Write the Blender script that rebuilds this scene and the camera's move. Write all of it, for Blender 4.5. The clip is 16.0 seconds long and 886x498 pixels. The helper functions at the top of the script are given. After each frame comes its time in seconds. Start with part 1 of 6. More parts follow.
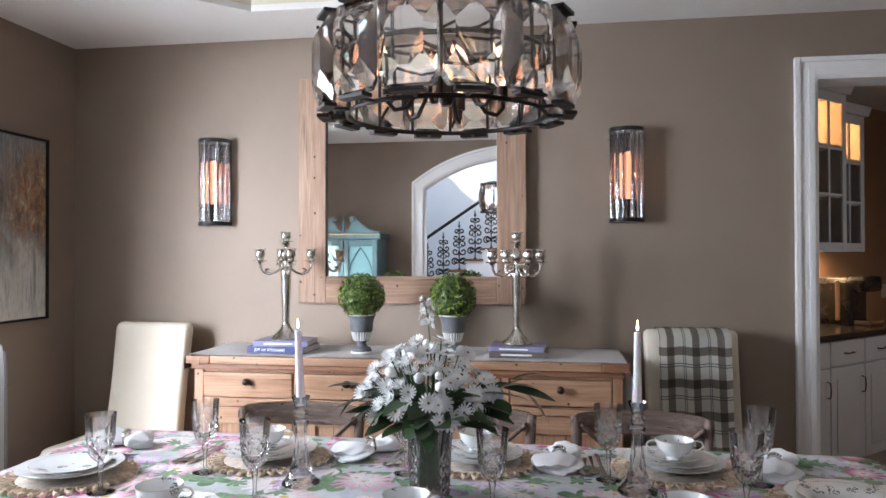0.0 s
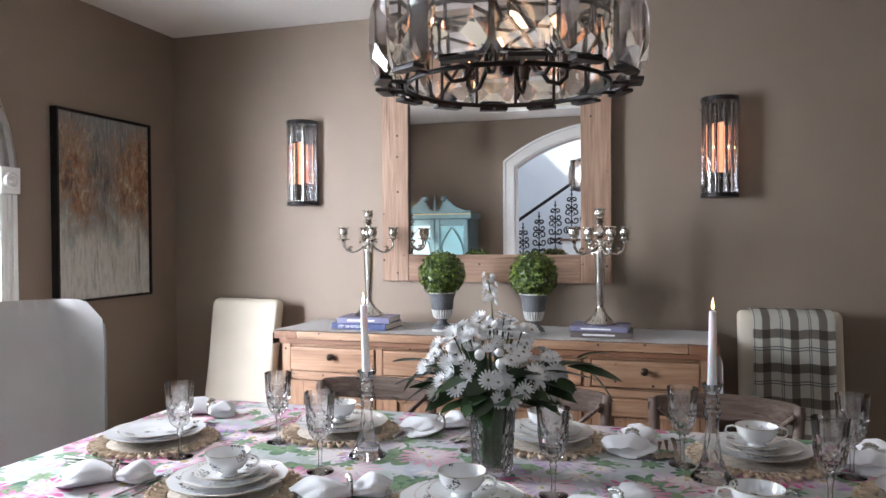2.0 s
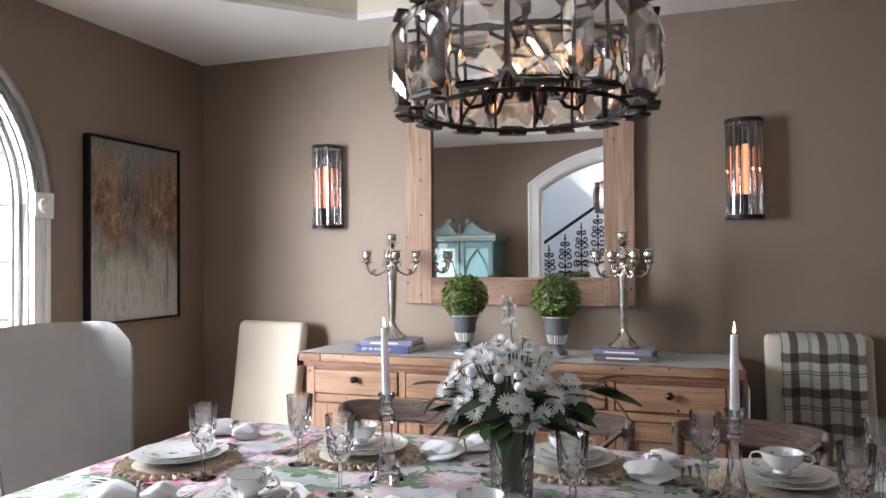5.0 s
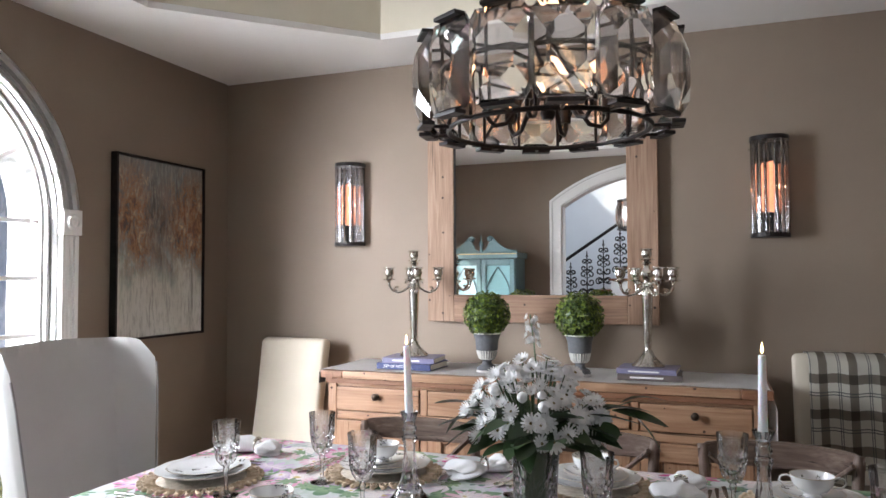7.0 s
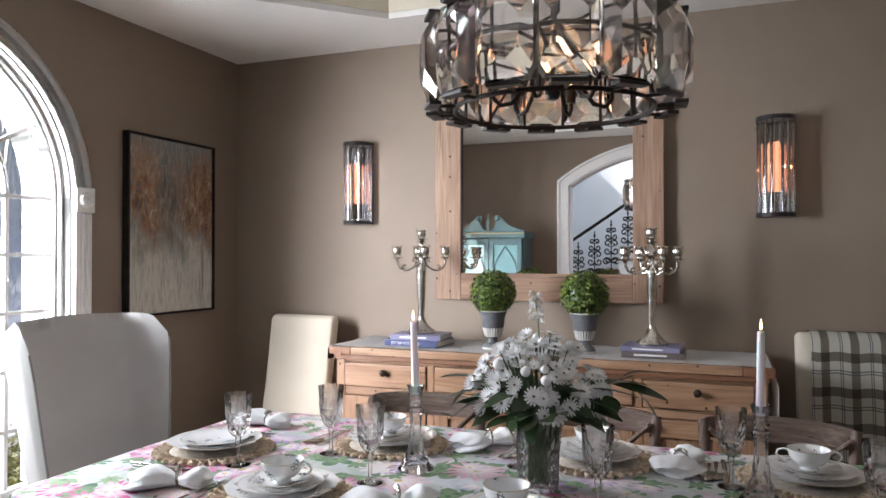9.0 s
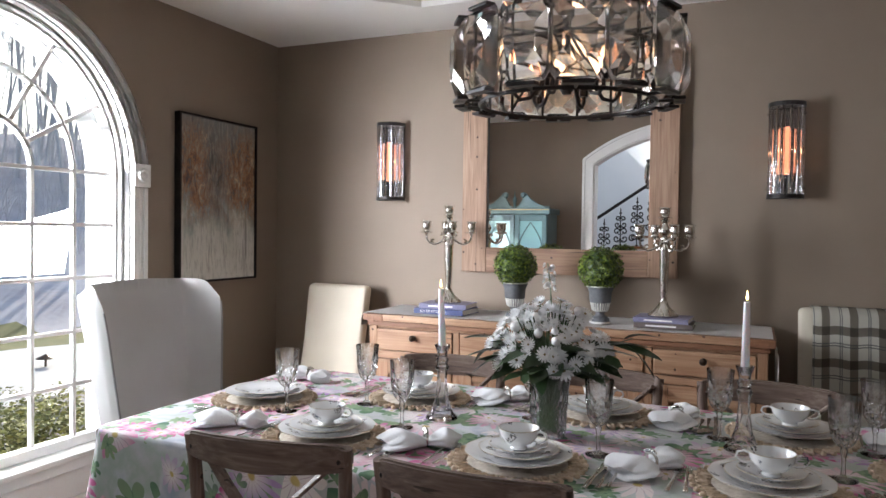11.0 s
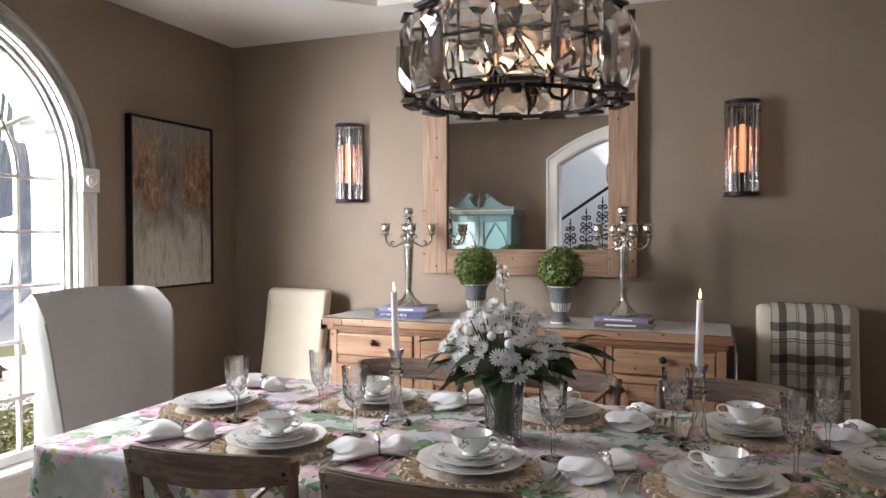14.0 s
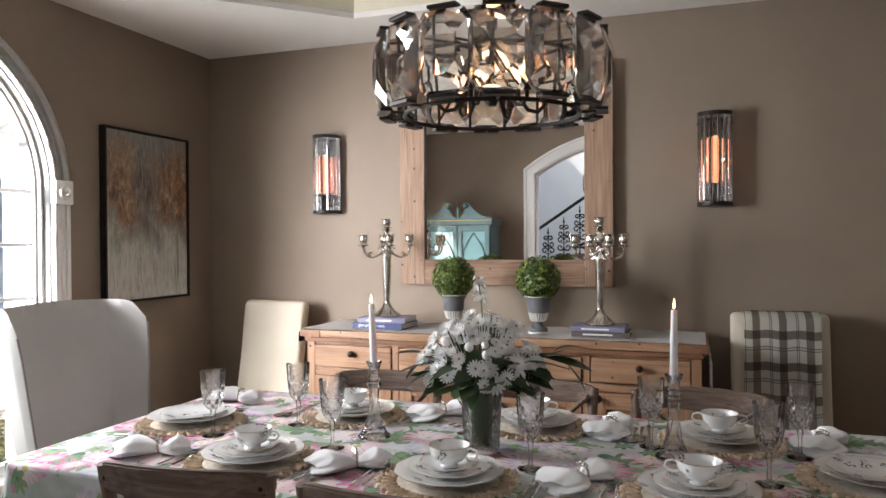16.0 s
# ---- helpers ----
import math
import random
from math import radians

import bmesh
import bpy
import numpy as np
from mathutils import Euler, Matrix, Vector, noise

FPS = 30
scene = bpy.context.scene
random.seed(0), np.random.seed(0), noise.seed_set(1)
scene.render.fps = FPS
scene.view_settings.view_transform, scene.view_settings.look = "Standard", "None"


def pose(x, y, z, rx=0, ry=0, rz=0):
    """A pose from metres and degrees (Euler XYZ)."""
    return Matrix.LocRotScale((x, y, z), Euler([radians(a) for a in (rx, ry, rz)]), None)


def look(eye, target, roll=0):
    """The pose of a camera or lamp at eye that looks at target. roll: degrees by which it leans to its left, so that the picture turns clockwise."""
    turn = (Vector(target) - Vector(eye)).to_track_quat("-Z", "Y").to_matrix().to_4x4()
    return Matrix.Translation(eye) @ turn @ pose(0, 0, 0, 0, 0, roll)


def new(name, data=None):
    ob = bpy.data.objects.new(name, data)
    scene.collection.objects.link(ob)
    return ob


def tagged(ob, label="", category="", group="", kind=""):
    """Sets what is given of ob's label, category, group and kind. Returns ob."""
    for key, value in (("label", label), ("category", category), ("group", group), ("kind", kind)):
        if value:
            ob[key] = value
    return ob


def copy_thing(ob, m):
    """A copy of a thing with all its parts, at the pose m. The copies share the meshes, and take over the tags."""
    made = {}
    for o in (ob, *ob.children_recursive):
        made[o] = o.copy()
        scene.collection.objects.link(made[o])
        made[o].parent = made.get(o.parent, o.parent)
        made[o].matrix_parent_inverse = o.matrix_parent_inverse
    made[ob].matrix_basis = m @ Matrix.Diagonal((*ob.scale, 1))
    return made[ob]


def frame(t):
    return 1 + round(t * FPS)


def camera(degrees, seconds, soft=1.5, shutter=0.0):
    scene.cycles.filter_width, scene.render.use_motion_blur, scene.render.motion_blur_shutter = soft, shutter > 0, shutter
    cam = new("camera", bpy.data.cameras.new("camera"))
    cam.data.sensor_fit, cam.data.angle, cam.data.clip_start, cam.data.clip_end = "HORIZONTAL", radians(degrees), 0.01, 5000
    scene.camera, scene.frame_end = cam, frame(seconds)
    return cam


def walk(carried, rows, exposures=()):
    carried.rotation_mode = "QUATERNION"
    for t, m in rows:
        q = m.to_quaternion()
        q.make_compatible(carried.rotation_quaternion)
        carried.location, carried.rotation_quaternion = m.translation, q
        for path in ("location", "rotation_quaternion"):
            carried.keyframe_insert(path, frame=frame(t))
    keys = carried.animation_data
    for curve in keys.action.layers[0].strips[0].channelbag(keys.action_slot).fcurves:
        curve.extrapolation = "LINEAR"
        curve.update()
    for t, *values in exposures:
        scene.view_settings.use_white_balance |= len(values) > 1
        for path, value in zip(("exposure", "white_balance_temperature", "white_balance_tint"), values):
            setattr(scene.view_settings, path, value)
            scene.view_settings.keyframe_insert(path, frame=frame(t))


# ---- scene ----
cam = camera(63.1, 16.0)
PATH = [
    (0, (0.896, -3.694, 1.397), (0.591, -1.718, 1.416), -0.1),
    (0.5, (0.903, -3.684, 1.389), (0.554, -1.715, 1.414), -0.2),
    (1, (0.91, -3.683, 1.394), (0.486, -1.729, 1.411), -0.3),
    (1.5, (0.944, -3.656, 1.389), (0.434, -1.722, 1.386), -0.2),
    (2, (0.986, -3.643, 1.382), (0.408, -1.729, 1.349), -0.3),
    (2.5, (0.998, -3.638, 1.373), (0.377, -1.738, 1.32), -0.4),
    (3, (1.008, -3.646, 1.376), (0.37, -1.751, 1.321), -0.5),
    (3.5, (1.017, -3.656, 1.383), (0.377, -1.761, 1.346), -0.6),
    (4, (1.014, -3.651, 1.382), (0.376, -1.756, 1.369), -0.4),
    (6.5, (1.005, -3.651, 1.391), (0.318, -1.774, 1.462), -0.4),
    (7, (1.003, -3.653, 1.388), (0.301, -1.782, 1.464), -0.2),
    (7.5, (1.002, -3.658, 1.389), (0.289, -1.791, 1.46), -0.1),
    (8, (1.004, -3.663, 1.385), (0.286, -1.796, 1.441), -0.0),
    (8.5, (1.007, -3.66, 1.381), (0.289, -1.793, 1.419), 0.0),
    (11, (1.124, -3.925, 1.383), (0.329, -2.09, 1.332), 0.8),
    (11.5, (1.138, -3.912, 1.383), (0.326, -2.085, 1.318), 1.0),
    (12, (1.155, -3.873, 1.387), (0.342, -2.047, 1.319), 1.0),
    (12.5, (1.161, -3.87, 1.387), (0.366, -2.036, 1.32), 0.8),
    (13, (1.163, -3.872, 1.386), (0.395, -2.027, 1.327), 0.5),
    (13.5, (1.16, -3.868, 1.39), (0.42, -2.011, 1.338), 0.2),
    (14, (1.158, -3.863, 1.384), (0.439, -1.997, 1.338), -0.0),
    (14.5, (1.159, -3.862, 1.384), (0.455, -1.991, 1.342), -0.2),
    (15, (1.167, -3.865, 1.388), (0.473, -1.989, 1.35), -0.4),
    (15.5, (1.168, -3.866, 1.387), (0.488, -1.985, 1.358), -0.4),
    (16, (1.166, -3.869, 1.391), (0.502, -1.983, 1.371), -0.3),
]
EXPOSURES = [(0.0, 1.42, 6050, 10), (2.0, 1.28, 6150, 10), (4.0, 1.18, 6300, 10), (7.0, 1.18, 6400, 10), (11.0, 1.08, 6400, 10), (13.5, 1.12, 6750, 10), (16.0, 1.14, 6800, 10)]
walk(cam, [(t, look(eye, target, roll)) for t, eye, target, roll in PATH], EXPOSURES)

SKY, SUN, WINDOW, HALL, SCONCE, CHAND, PANTRY, PANTRY_FILL = 0.15, 3.6, 46.0, 64.0, 1.2, 0.2, 4.0, 1.6

# ---------------------------------------------------------------- world, sun, exposure
world = bpy.data.worlds.new("sky")
scene.world = world
world.use_nodes = True
wn = world.node_tree.nodes
sky = wn.new("ShaderNodeTexSky")
sky.sky_type, sky.sun_disc = "NISHITA", False
sky.sun_elevation, sky.sun_rotation = radians(27), radians(-31)
sky.air_density, sky.dust_density = 1.0, 1.5
wn["Background"].inputs["Strength"].default_value = SKY
world.node_tree.links.new(sky.outputs[0], wn["Background"].inputs["Color"])
sun = new("sun", bpy.data.lights.new("sun", "SUN"))
sun.data.energy, sun.data.angle, sun.data.color = SUN, radians(0.6), (1.0, 0.95, 0.87)
sun.matrix_world = look((-5.1, 8.6, 5.1), (0, 0, 0))


def lamp(name, kind, place, target, watts, colour, size=0.1, size_y=None):
    data = bpy.data.lights.new(name, kind)
    data.energy, data.color = watts, colour
    if kind == "AREA":
        data.shape, data.size, data.size_y = "RECTANGLE", size, size_y or size
    else:
        data.shadow_soft_size = size
    ob = new(name, data)
    ob.matrix_world = look(place, target) if target else Matrix.Translation(place)
    return ob


# sky light: the front lamp stands in the arched window's opening
front = lamp("window_skylight", "AREA", (-1.790, -1.95, 1.62), (1.9, -1.75, 0.85), WINDOW * 0.54, (0.88, 0.92, 1.0), 0.95, 0.95)
# added lamp outside, out of view, to brighten the back wall's left part
side = lamp("window_skylight", "AREA", (-2.62, -3.35, 1.75), (-0.85, -0.2, 1.55), WINDOW * 1.25, (0.91, 0.92, 1.0), 1.2, 1.7)
side.data.spread = radians(85)
front.data.spread = radians(130)
# unseen fill lamp under the hall ceiling, added to brighten the stairs; no window there
lamp("hall_stair_fill", "AREA", (0.8, -4.75, 4.9), (0.2, -7.0, 1.9), HALL, (0.86, 0.92, 1.0), 2.2, 0.9)


# ---------------------------------------------------------------- materials
class Mat:
    """A node material with short calls."""

    def __init__(self, name):
        self.m = bpy.data.materials.new(name)
        self.m.use_nodes = True
        self.t = self.m.node_tree
        self.b = self.t.nodes["Principled BSDF"]
        self._co = None

    def node(self, kind, **inputs):
        n = self.t.nodes.new("ShaderNode" + kind)
        for key, value in inputs.items():
            self.put(n, key, value)
        return n

    def put(self, n, key, value):
        sock = n.inputs[int(key[1:]) if key[0] == "i" and key[1:].isdigit() else key.replace("_", " ")]
        if isinstance(value, bpy.types.NodeSocket):
            self.t.links.new(value, sock)
        else:
            sock.default_value = value

    def co(self, scale=(1, 1, 1), rand=True):
        if self._co is None:
            self._co = self.t.nodes.new("ShaderNodeTexCoord").outputs["Object"]
        m = self.node("Mapping", Vector=self._co, Scale=scale)
        if rand:
            info = self.t.nodes.new("ShaderNodeObjectInfo")
            v = self.node("VectorMath", i0=info.outputs["Random"], i1=(37.0, 19.0, 53.0))
            v.operation = "MULTIPLY"
            self.put(m, "Location", v.outputs[0])
        return m.outputs[0]

    def noise(self, vec, scale, detail=4.0, rough=0.55, distort=0.0):
        n = self.node("TexNoise", Vector=vec, Scale=scale, Detail=detail, Roughness=rough, Distortion=distort)
        return n.outputs["Fac"]

    def ramp(self, fac, stops):
        n = self.node("ValToRGB", Fac=fac)
        e = n.color_ramp.elements
        e[0].position, e[0].color = stops[0][0], (*stops[0][1], 1)
        e[1].position, e[1].color = stops[-1][0], (*stops[-1][1], 1)
        for p, c in stops[1:-1]:
            k = e.new(p)
            k.color = (*c, 1)
        return n.outputs[0]

    def mix(self, fac, a, b):
        n = self.t.nodes.new("ShaderNodeMix")
        n.data_type = "RGBA"
        for sock, value in ((n.inputs[0], fac), (n.inputs[6], a), (n.inputs[7], b)):
            if isinstance(value, bpy.types.NodeSocket):
                self.t.links.new(value, sock)
            else:
                sock.default_value = value if not isinstance(value, tuple) else (*value[:3], 1)
        return n.outputs[2]

    def math(self, op, a, b=0.0, c=0.0):
        n = self.t.nodes.new("ShaderNodeMath")
        n.operation = op
        for k, v in enumerate((a, b, c)):
            if isinstance(v, bpy.types.NodeSocket):
                self.t.links.new(v, n.inputs[k])
            else:
                n.inputs[k].default_value = v
        return n.outputs[0]

    def bump(self, height, strength, distance=0.01):
        n = self.node("Bump", Height=height, Strength=strength, Distance=distance)
        self.put(self.b, "Normal", n.outputs[0])

    def set(self, **inputs):
        for key, value in inputs.items():
            if isinstance(value, tuple) and len(value) == 3:
                value = (*value, 1)
            self.put(self.b, key, value)
        return self


def surface(name, c1, c2, scale=6.0, rough=0.6, metal=0.0, bump=0.1, fine=60.0, stretch=(1, 1, 1), spec=0.5, rough2=None):
    """A plain surface: two tones at one scale, grain at another."""
    m = Mat(name)
    v = m.co(stretch)
    big, small = m.noise(v, scale), m.noise(v, fine, 3.0)
    mixed = m.math("ADD", m.math("MULTIPLY", big, 0.7), m.math("MULTIPLY", small, 0.3))
    m.set(Base_Color=m.ramp(mixed, [(0.35, c1), (0.65, c2)]), Metallic=metal, Specular_IOR_Level=spec)
    m.set(Roughness=m.math("MULTIPLY_ADD", big, (rough2 or rough + 0.1) - rough, rough - 0.03))
    if bump:
        m.bump(small, bump, 0.004)
    return m.m


def wood(name, dark, mid, light, axis=0, rough=0.55, ring=3.0, knots=True, bump=0.25, worn=False):
    """Sawn boards with grain along an axis, and knots."""
    m = Mat(name)
    s = [9.0, 9.0, 9.0]
    s[axis] = 0.8
    v = m.co(tuple(s))
    big = m.noise(v, ring, 5.0, 0.6, 0.8)
    s2 = [60.0, 60.0, 60.0]
    s2[axis] = 2.0
    fine = m.noise(m.co(tuple(s2)), 2.2, 3.0)
    f = m.math("ADD", m.math("MULTIPLY", big, 0.65), m.math("MULTIPLY", fine, 0.35))
    colour = m.ramp(f, [(0.3, dark), (0.5, mid), (0.68, light)])
    if knots:
        s3 = [7.0, 7.0, 7.0]
        s3[axis] = 3.5
        vor = m.node("TexVoronoi", Vector=m.co(tuple(s3)), Scale=0.8)
        k = m.ramp(vor.outputs["Distance"], [(0.03, (1, 1, 1)), (0.10, (0, 0, 0))])
        colour = m.mix(k, colour, tuple(c * 0.35 for c in dark))
    if worn:
        pits = m.node("TexVoronoi", Vector=m.co((1, 1, 1)), Scale=26.0)
        few = m.math("LESS_THAN", m.node("SeparateXYZ", Vector=pits.outputs["Color"]).outputs[0], 0.16)
        hole = m.math("MULTIPLY", few, m.math("LESS_THAN", pits.outputs["Distance"], 0.16))
        s4 = [110.0, 110.0, 110.0]
        s4[axis] = 3.0
        crack = m.ramp(m.noise(m.co(tuple(s4)), 0.5, 2.0, 0.5, 0.6), [(0.30, (1, 1, 1)), (0.36, (0, 0, 0))])
        colour = m.mix(m.math("MAXIMUM", hole, m.math("MULTIPLY", crack, 0.8)), colour, tuple(c * 0.25 for c in dark))
    m.set(Base_Color=colour, Roughness=m.math("MULTIPLY_ADD", fine, 0.25, rough - 0.12))
    m.bump(f, bump, 0.004)
    return m.m


def glassy(name, tint=(1, 1, 1), rough=0.0, ior=1.5, cut=0.0, scale=40.0, clear=0.4):
    """Clear glass; a share of plain transparency lets light through to what stands behind."""
    m = Mat(name)
    m.t.nodes.remove(m.b)
    g = m.node("BsdfGlass", Color=(*tint, 1), Roughness=rough, IOR=ior)
    tr = m.node("BsdfTransparent", Color=(1, 1, 1, 1))
    gl = m.node("BsdfGlossy", Color=(1, 1, 1, 1), Roughness=0.03)
    fr = m.node("Fresnel", IOR=1.5)
    sheen = m.node("MixShader", i0=fr.outputs[0], i1=tr.outputs[0], i2=gl.outputs[0])
    mx = m.node("MixShader", i0=clear, i1=g.outputs[0], i2=sheen.outputs[0])
    m.t.links.new(mx.outputs[0], m.t.nodes["Material Output"].inputs["Surface"])
    if cut:
        vor = m.node("TexVoronoi", Vector=m.co((1, 1, 1), False), Scale=scale)
        vor.distance = "CHEBYCHEV"
        n = m.node("Bump", Height=vor.outputs["Distance"], Strength=cut, Distance=0.006)
        m.put(g, "Normal", n.outputs[0])
    return m.m


def glow(name, colour, strength):
    m = Mat(name)
    m.set(Base_Color=colour, Emission_Color=colour, Emission_Strength=strength)
    return m.m


WALL = surface("taupe_wall_paint", (0.236, 0.183, 0.138), (0.263, 0.207, 0.158), 1.6, 0.62, bump=0.06, fine=220.0, spec=0.35)
CEIL = surface("ceiling_paint", (0.78, 0.76, 0.72), (0.82, 0.80, 0.77), 2.0, 0.8, bump=0.05, fine=200.0)
CREAM = surface("cream_paint", (0.68, 0.63, 0.50), (0.73, 0.68, 0.55), 2.0, 0.7, bump=0.05, fine=200.0)
TRIM = surface("white_trim_paint", (0.80, 0.79, 0.77), (0.86, 0.85, 0.83), 3.0, 0.35, bump=0.04, fine=120.0)
FLOOR = wood("floor_boards", (0.10, 0.035, 0.015), (0.19, 0.075, 0.03), (0.28, 0.12, 0.05), 0, 0.35, knots=False, bump=0.1)
PINE_X = wood("waxed_pine_x", (0.24, 0.122, 0.064), (0.365, 0.208, 0.120), (0.48, 0.308, 0.192), 0, 0.45, worn=True)
PINE_Z = wood("waxed_pine_z", (0.24, 0.122, 0.064), (0.365, 0.208, 0.120), (0.48, 0.308, 0.192), 2, 0.45, worn=True)
PINE_DARK = wood("aged_pine_edge", (0.14, 0.06, 0.03), (0.22, 0.10, 0.05), (0.30, 0.15, 0.08), 0, 0.5)
RECLAIM_X = wood("reclaimed_wood_x", (0.15, 0.080, 0.048), (0.255, 0.150, 0.093), (0.35, 0.225, 0.148), 0, 0.65, bump=0.45, worn=True)
RECLAIM_Z = wood("reclaimed_wood_z", (0.17, 0.097, 0.060), (0.29, 0.180, 0.117), (0.40, 0.270, 0.185), 2, 0.65, bump=0.45, worn=True)
OAK = wood("weathered_oak", (0.075, 0.045, 0.032), (0.145, 0.098, 0.075), (0.25, 0.19, 0.155), 0, 0.6, ring=5.0, knots=False, bump=0.6, worn=True)
OAK_Z = wood("weathered_oak_upright", (0.075, 0.045, 0.032), (0.145, 0.098, 0.075), (0.25, 0.19, 0.155), 2, 0.6, ring=5.0, knots=False, bump=0.6, worn=True)
LINEN = surface("white_linen", (0.52, 0.51, 0.49), (0.60, 0.585, 0.565), 3.0, 0.85, bump=0.25, fine=420.0, spec=0.2)
IVORY = surface("ivory_linen", (0.60, 0.54, 0.44), (0.67, 0.61, 0.50), 3.0, 0.85, bump=0.2, fine=420.0, spec=0.2)
PIPING = surface("grey_piping", (0.25, 0.24, 0.24), (0.32, 0.31, 0.30), 8.0, 0.8, bump=0.1)
NAPKIN = surface("white_cotton", (0.74, 0.74, 0.75), (0.82, 0.82, 0.83), 9.0, 0.9, bump=0.35, fine=75.0, spec=0.15)
RUNNER = surface("white_runner_cloth", (0.84, 0.83, 0.81), (0.90, 0.89, 0.87), 9.0, 0.9, bump=0.08, fine=140.0, spec=0.15)
BLACK = surface("black_iron", (0.012, 0.010, 0.010), (0.03, 0.026, 0.024), 14.0, 0.42, metal=0.6, bump=0.12, fine=90.0)
BRONZE = surface("dark_bronze", (0.05, 0.038, 0.03), (0.11, 0.085, 0.065), 14.0, 0.3, metal=0.9, bump=0.05)
SILVER = surface("tarnished_silver", (0.50, 0.47, 0.42), (0.78, 0.75, 0.70), 22.0, 0.14, metal=1.0, bump=0.06, fine=60.0, rough2=0.32)
STEEL = surface("flatware_silver", (0.55, 0.53, 0.49), (0.78, 0.76, 0.72), 25.0, 0.16, metal=1.0, bump=0.03)
CHROME = surface("polished_chrome", (0.78, 0.78, 0.80), (0.85, 0.85, 0.87), 10.0, 0.06, metal=1.0, bump=0.0)
CRYSTAL = glassy("cut_crystal", (1, 1, 1), 0.0, 1.5, 0.0, 90.0, 0.78)
PRISM = glassy("bevelled_crystal", (1.0, 0.985, 0.975), 0.0, 1.5, 0.0, 1.0, 0.10)
ROD = glassy("glass_rod", (1, 1, 1), 0.0, 1.5, 0.0, 1.0, 0.08)
WAX = Mat("white_wax").set(Base_Color=(0.82, 0.83, 0.86), Roughness=0.45, Subsurface_Weight=0.2).m
FLAME = glow("candle_flame", (1.0, 0.70, 0.32), 5.0)
BULB = glow("bulb_filament", (1.0, 0.42, 0.12), 28.0)
BULBDIM = glow("small_candle_bulb", (1.0, 0.40, 0.18), 3.4)
BULBGLASS = glow("lit_bulb", (1.0, 0.34, 0.17), 0.65)
ZINC = surface("grey_urn_metal", (0.085, 0.088, 0.095), (0.16, 0.165, 0.175), 9.0, 0.7, bump=0.25, fine=70.0)
CHALK = surface("chalk_white_paint", (0.55, 0.54, 0.51), (0.75, 0.74, 0.70), 30.0, 0.8, bump=0.3, fine=90.0)
PETAL = surface("white_petal", (0.80, 0.80, 0.80), (0.90, 0.90, 0.89), 30.0, 0.6, bump=0.1)
POLLEN = surface("daisy_centre", (0.10, 0.075, 0.02), (0.26, 0.20, 0.06), 120.0, 0.8, bump=0.4)
JUTE = surface("woven_jute", (0.55, 0.47, 0.38), (0.80, 0.73, 0.64), 60.0, 0.9, bump=0.8, fine=170.0)
BEAD = surface("wooden_bead", (0.44, 0.32, 0.21), (0.74, 0.60, 0.45), 30.0, 0.7, bump=0.4, fine=120.0)
TEAL = surface("teal_cabinet_paint", (0.105, 0.185, 0.195), (0.135, 0.22, 0.23), 5.0, 0.32, bump=0.06)
GOLD = surface("gilt_line", (0.45, 0.33, 0.13), (0.60, 0.46, 0.22), 20.0, 0.4, metal=0.7)
HALLWALL = surface("hall_paint", (0.66, 0.69, 0.73), (0.70, 0.73, 0.77), 2.0, 0.7, bump=0.04, fine=200.0)
PAPER = surface("book_pages", (0.66, 0.62, 0.54), (0.76, 0.72, 0.64), 60.0, 0.9, bump=0.3, stretch=(1, 1, 14))
NAVY = surface("navy_cover", (0.025, 0.035, 0.115), (0.035, 0.05, 0.15), 8.0, 0.4, bump=0.05)
LILAC = surface("lilac_cover", (0.17, 0.16, 0.26), (0.23, 0.22, 0.32), 8.0, 0.4, bump=0.05)
TAUPE = surface("brown_cover", (0.10, 0.08, 0.075), (0.15, 0.12, 0.11), 8.0, 0.45, bump=0.05)
CABWHITE = surface("pantry_cabinet_paint", (0.62, 0.60, 0.57), (0.68, 0.66, 0.63), 3.0, 0.4, bump=0.03)
GRANITE = surface("dark_granite", (0.012, 0.011, 0.012), (0.04, 0.036, 0.035), 60.0, 0.15, bump=0.0)
PLASTIC = surface("black_plastic", (0.012, 0.012, 0.013), (0.02, 0.02, 0.021), 10.0, 0.25, bump=0.0)
TILE = surface("pantry_tile", (0.30, 0.24, 0.17), (0.42, 0.34, 0.25), 6.0, 0.4, bump=0.05)
MIRROR = Mat("mirror_silvering").set(Base_Color=(0.93, 0.94, 0.94), Metallic=1.0, Roughness=0.0).m
PANE = Mat("window_glass").set(Base_Color=(0.98, 1, 0.99), Roughness=0.0, IOR=1.45, Transmission_Weight=1.0).m
INK = surface("pale_print", (0.75, 0.74, 0.72), (0.8, 0.79, 0.77), 9.0, 0.6, bump=0.0)
CONCRETE = surface("pale_concrete", (0.50, 0.48, 0.45), (0.60, 0.58, 0.55), 1.2, 0.9, bump=0.2, fine=30.0)
LAWN = surface("winter_lawn", (0.11, 0.12, 0.045), (0.20, 0.185, 0.075), 1.4, 0.95, bump=0.6, fine=40.0)
# leaf litter lightened and greyed: the bank's distance haze is in its colour
LEAFLITTER = surface("haze_pale_leaf_litter", (0.36, 0.34, 0.36), (0.54, 0.51, 0.52), 1.1, 0.95, bump=0.25, fine=14.0)
GRAVEL = surface("bed_gravel", (0.16, 0.145, 0.14), (0.40, 0.37, 0.35), 55.0, 0.95, bump=0.9, fine=90.0)
# bark paler than real, with the far trees' haze put into its colour
BARK = surface("haze_pale_bark", (0.40, 0.38, 0.39), (0.56, 0.53, 0.53), 4.0, 0.9, bump=0.2, fine=30.0)


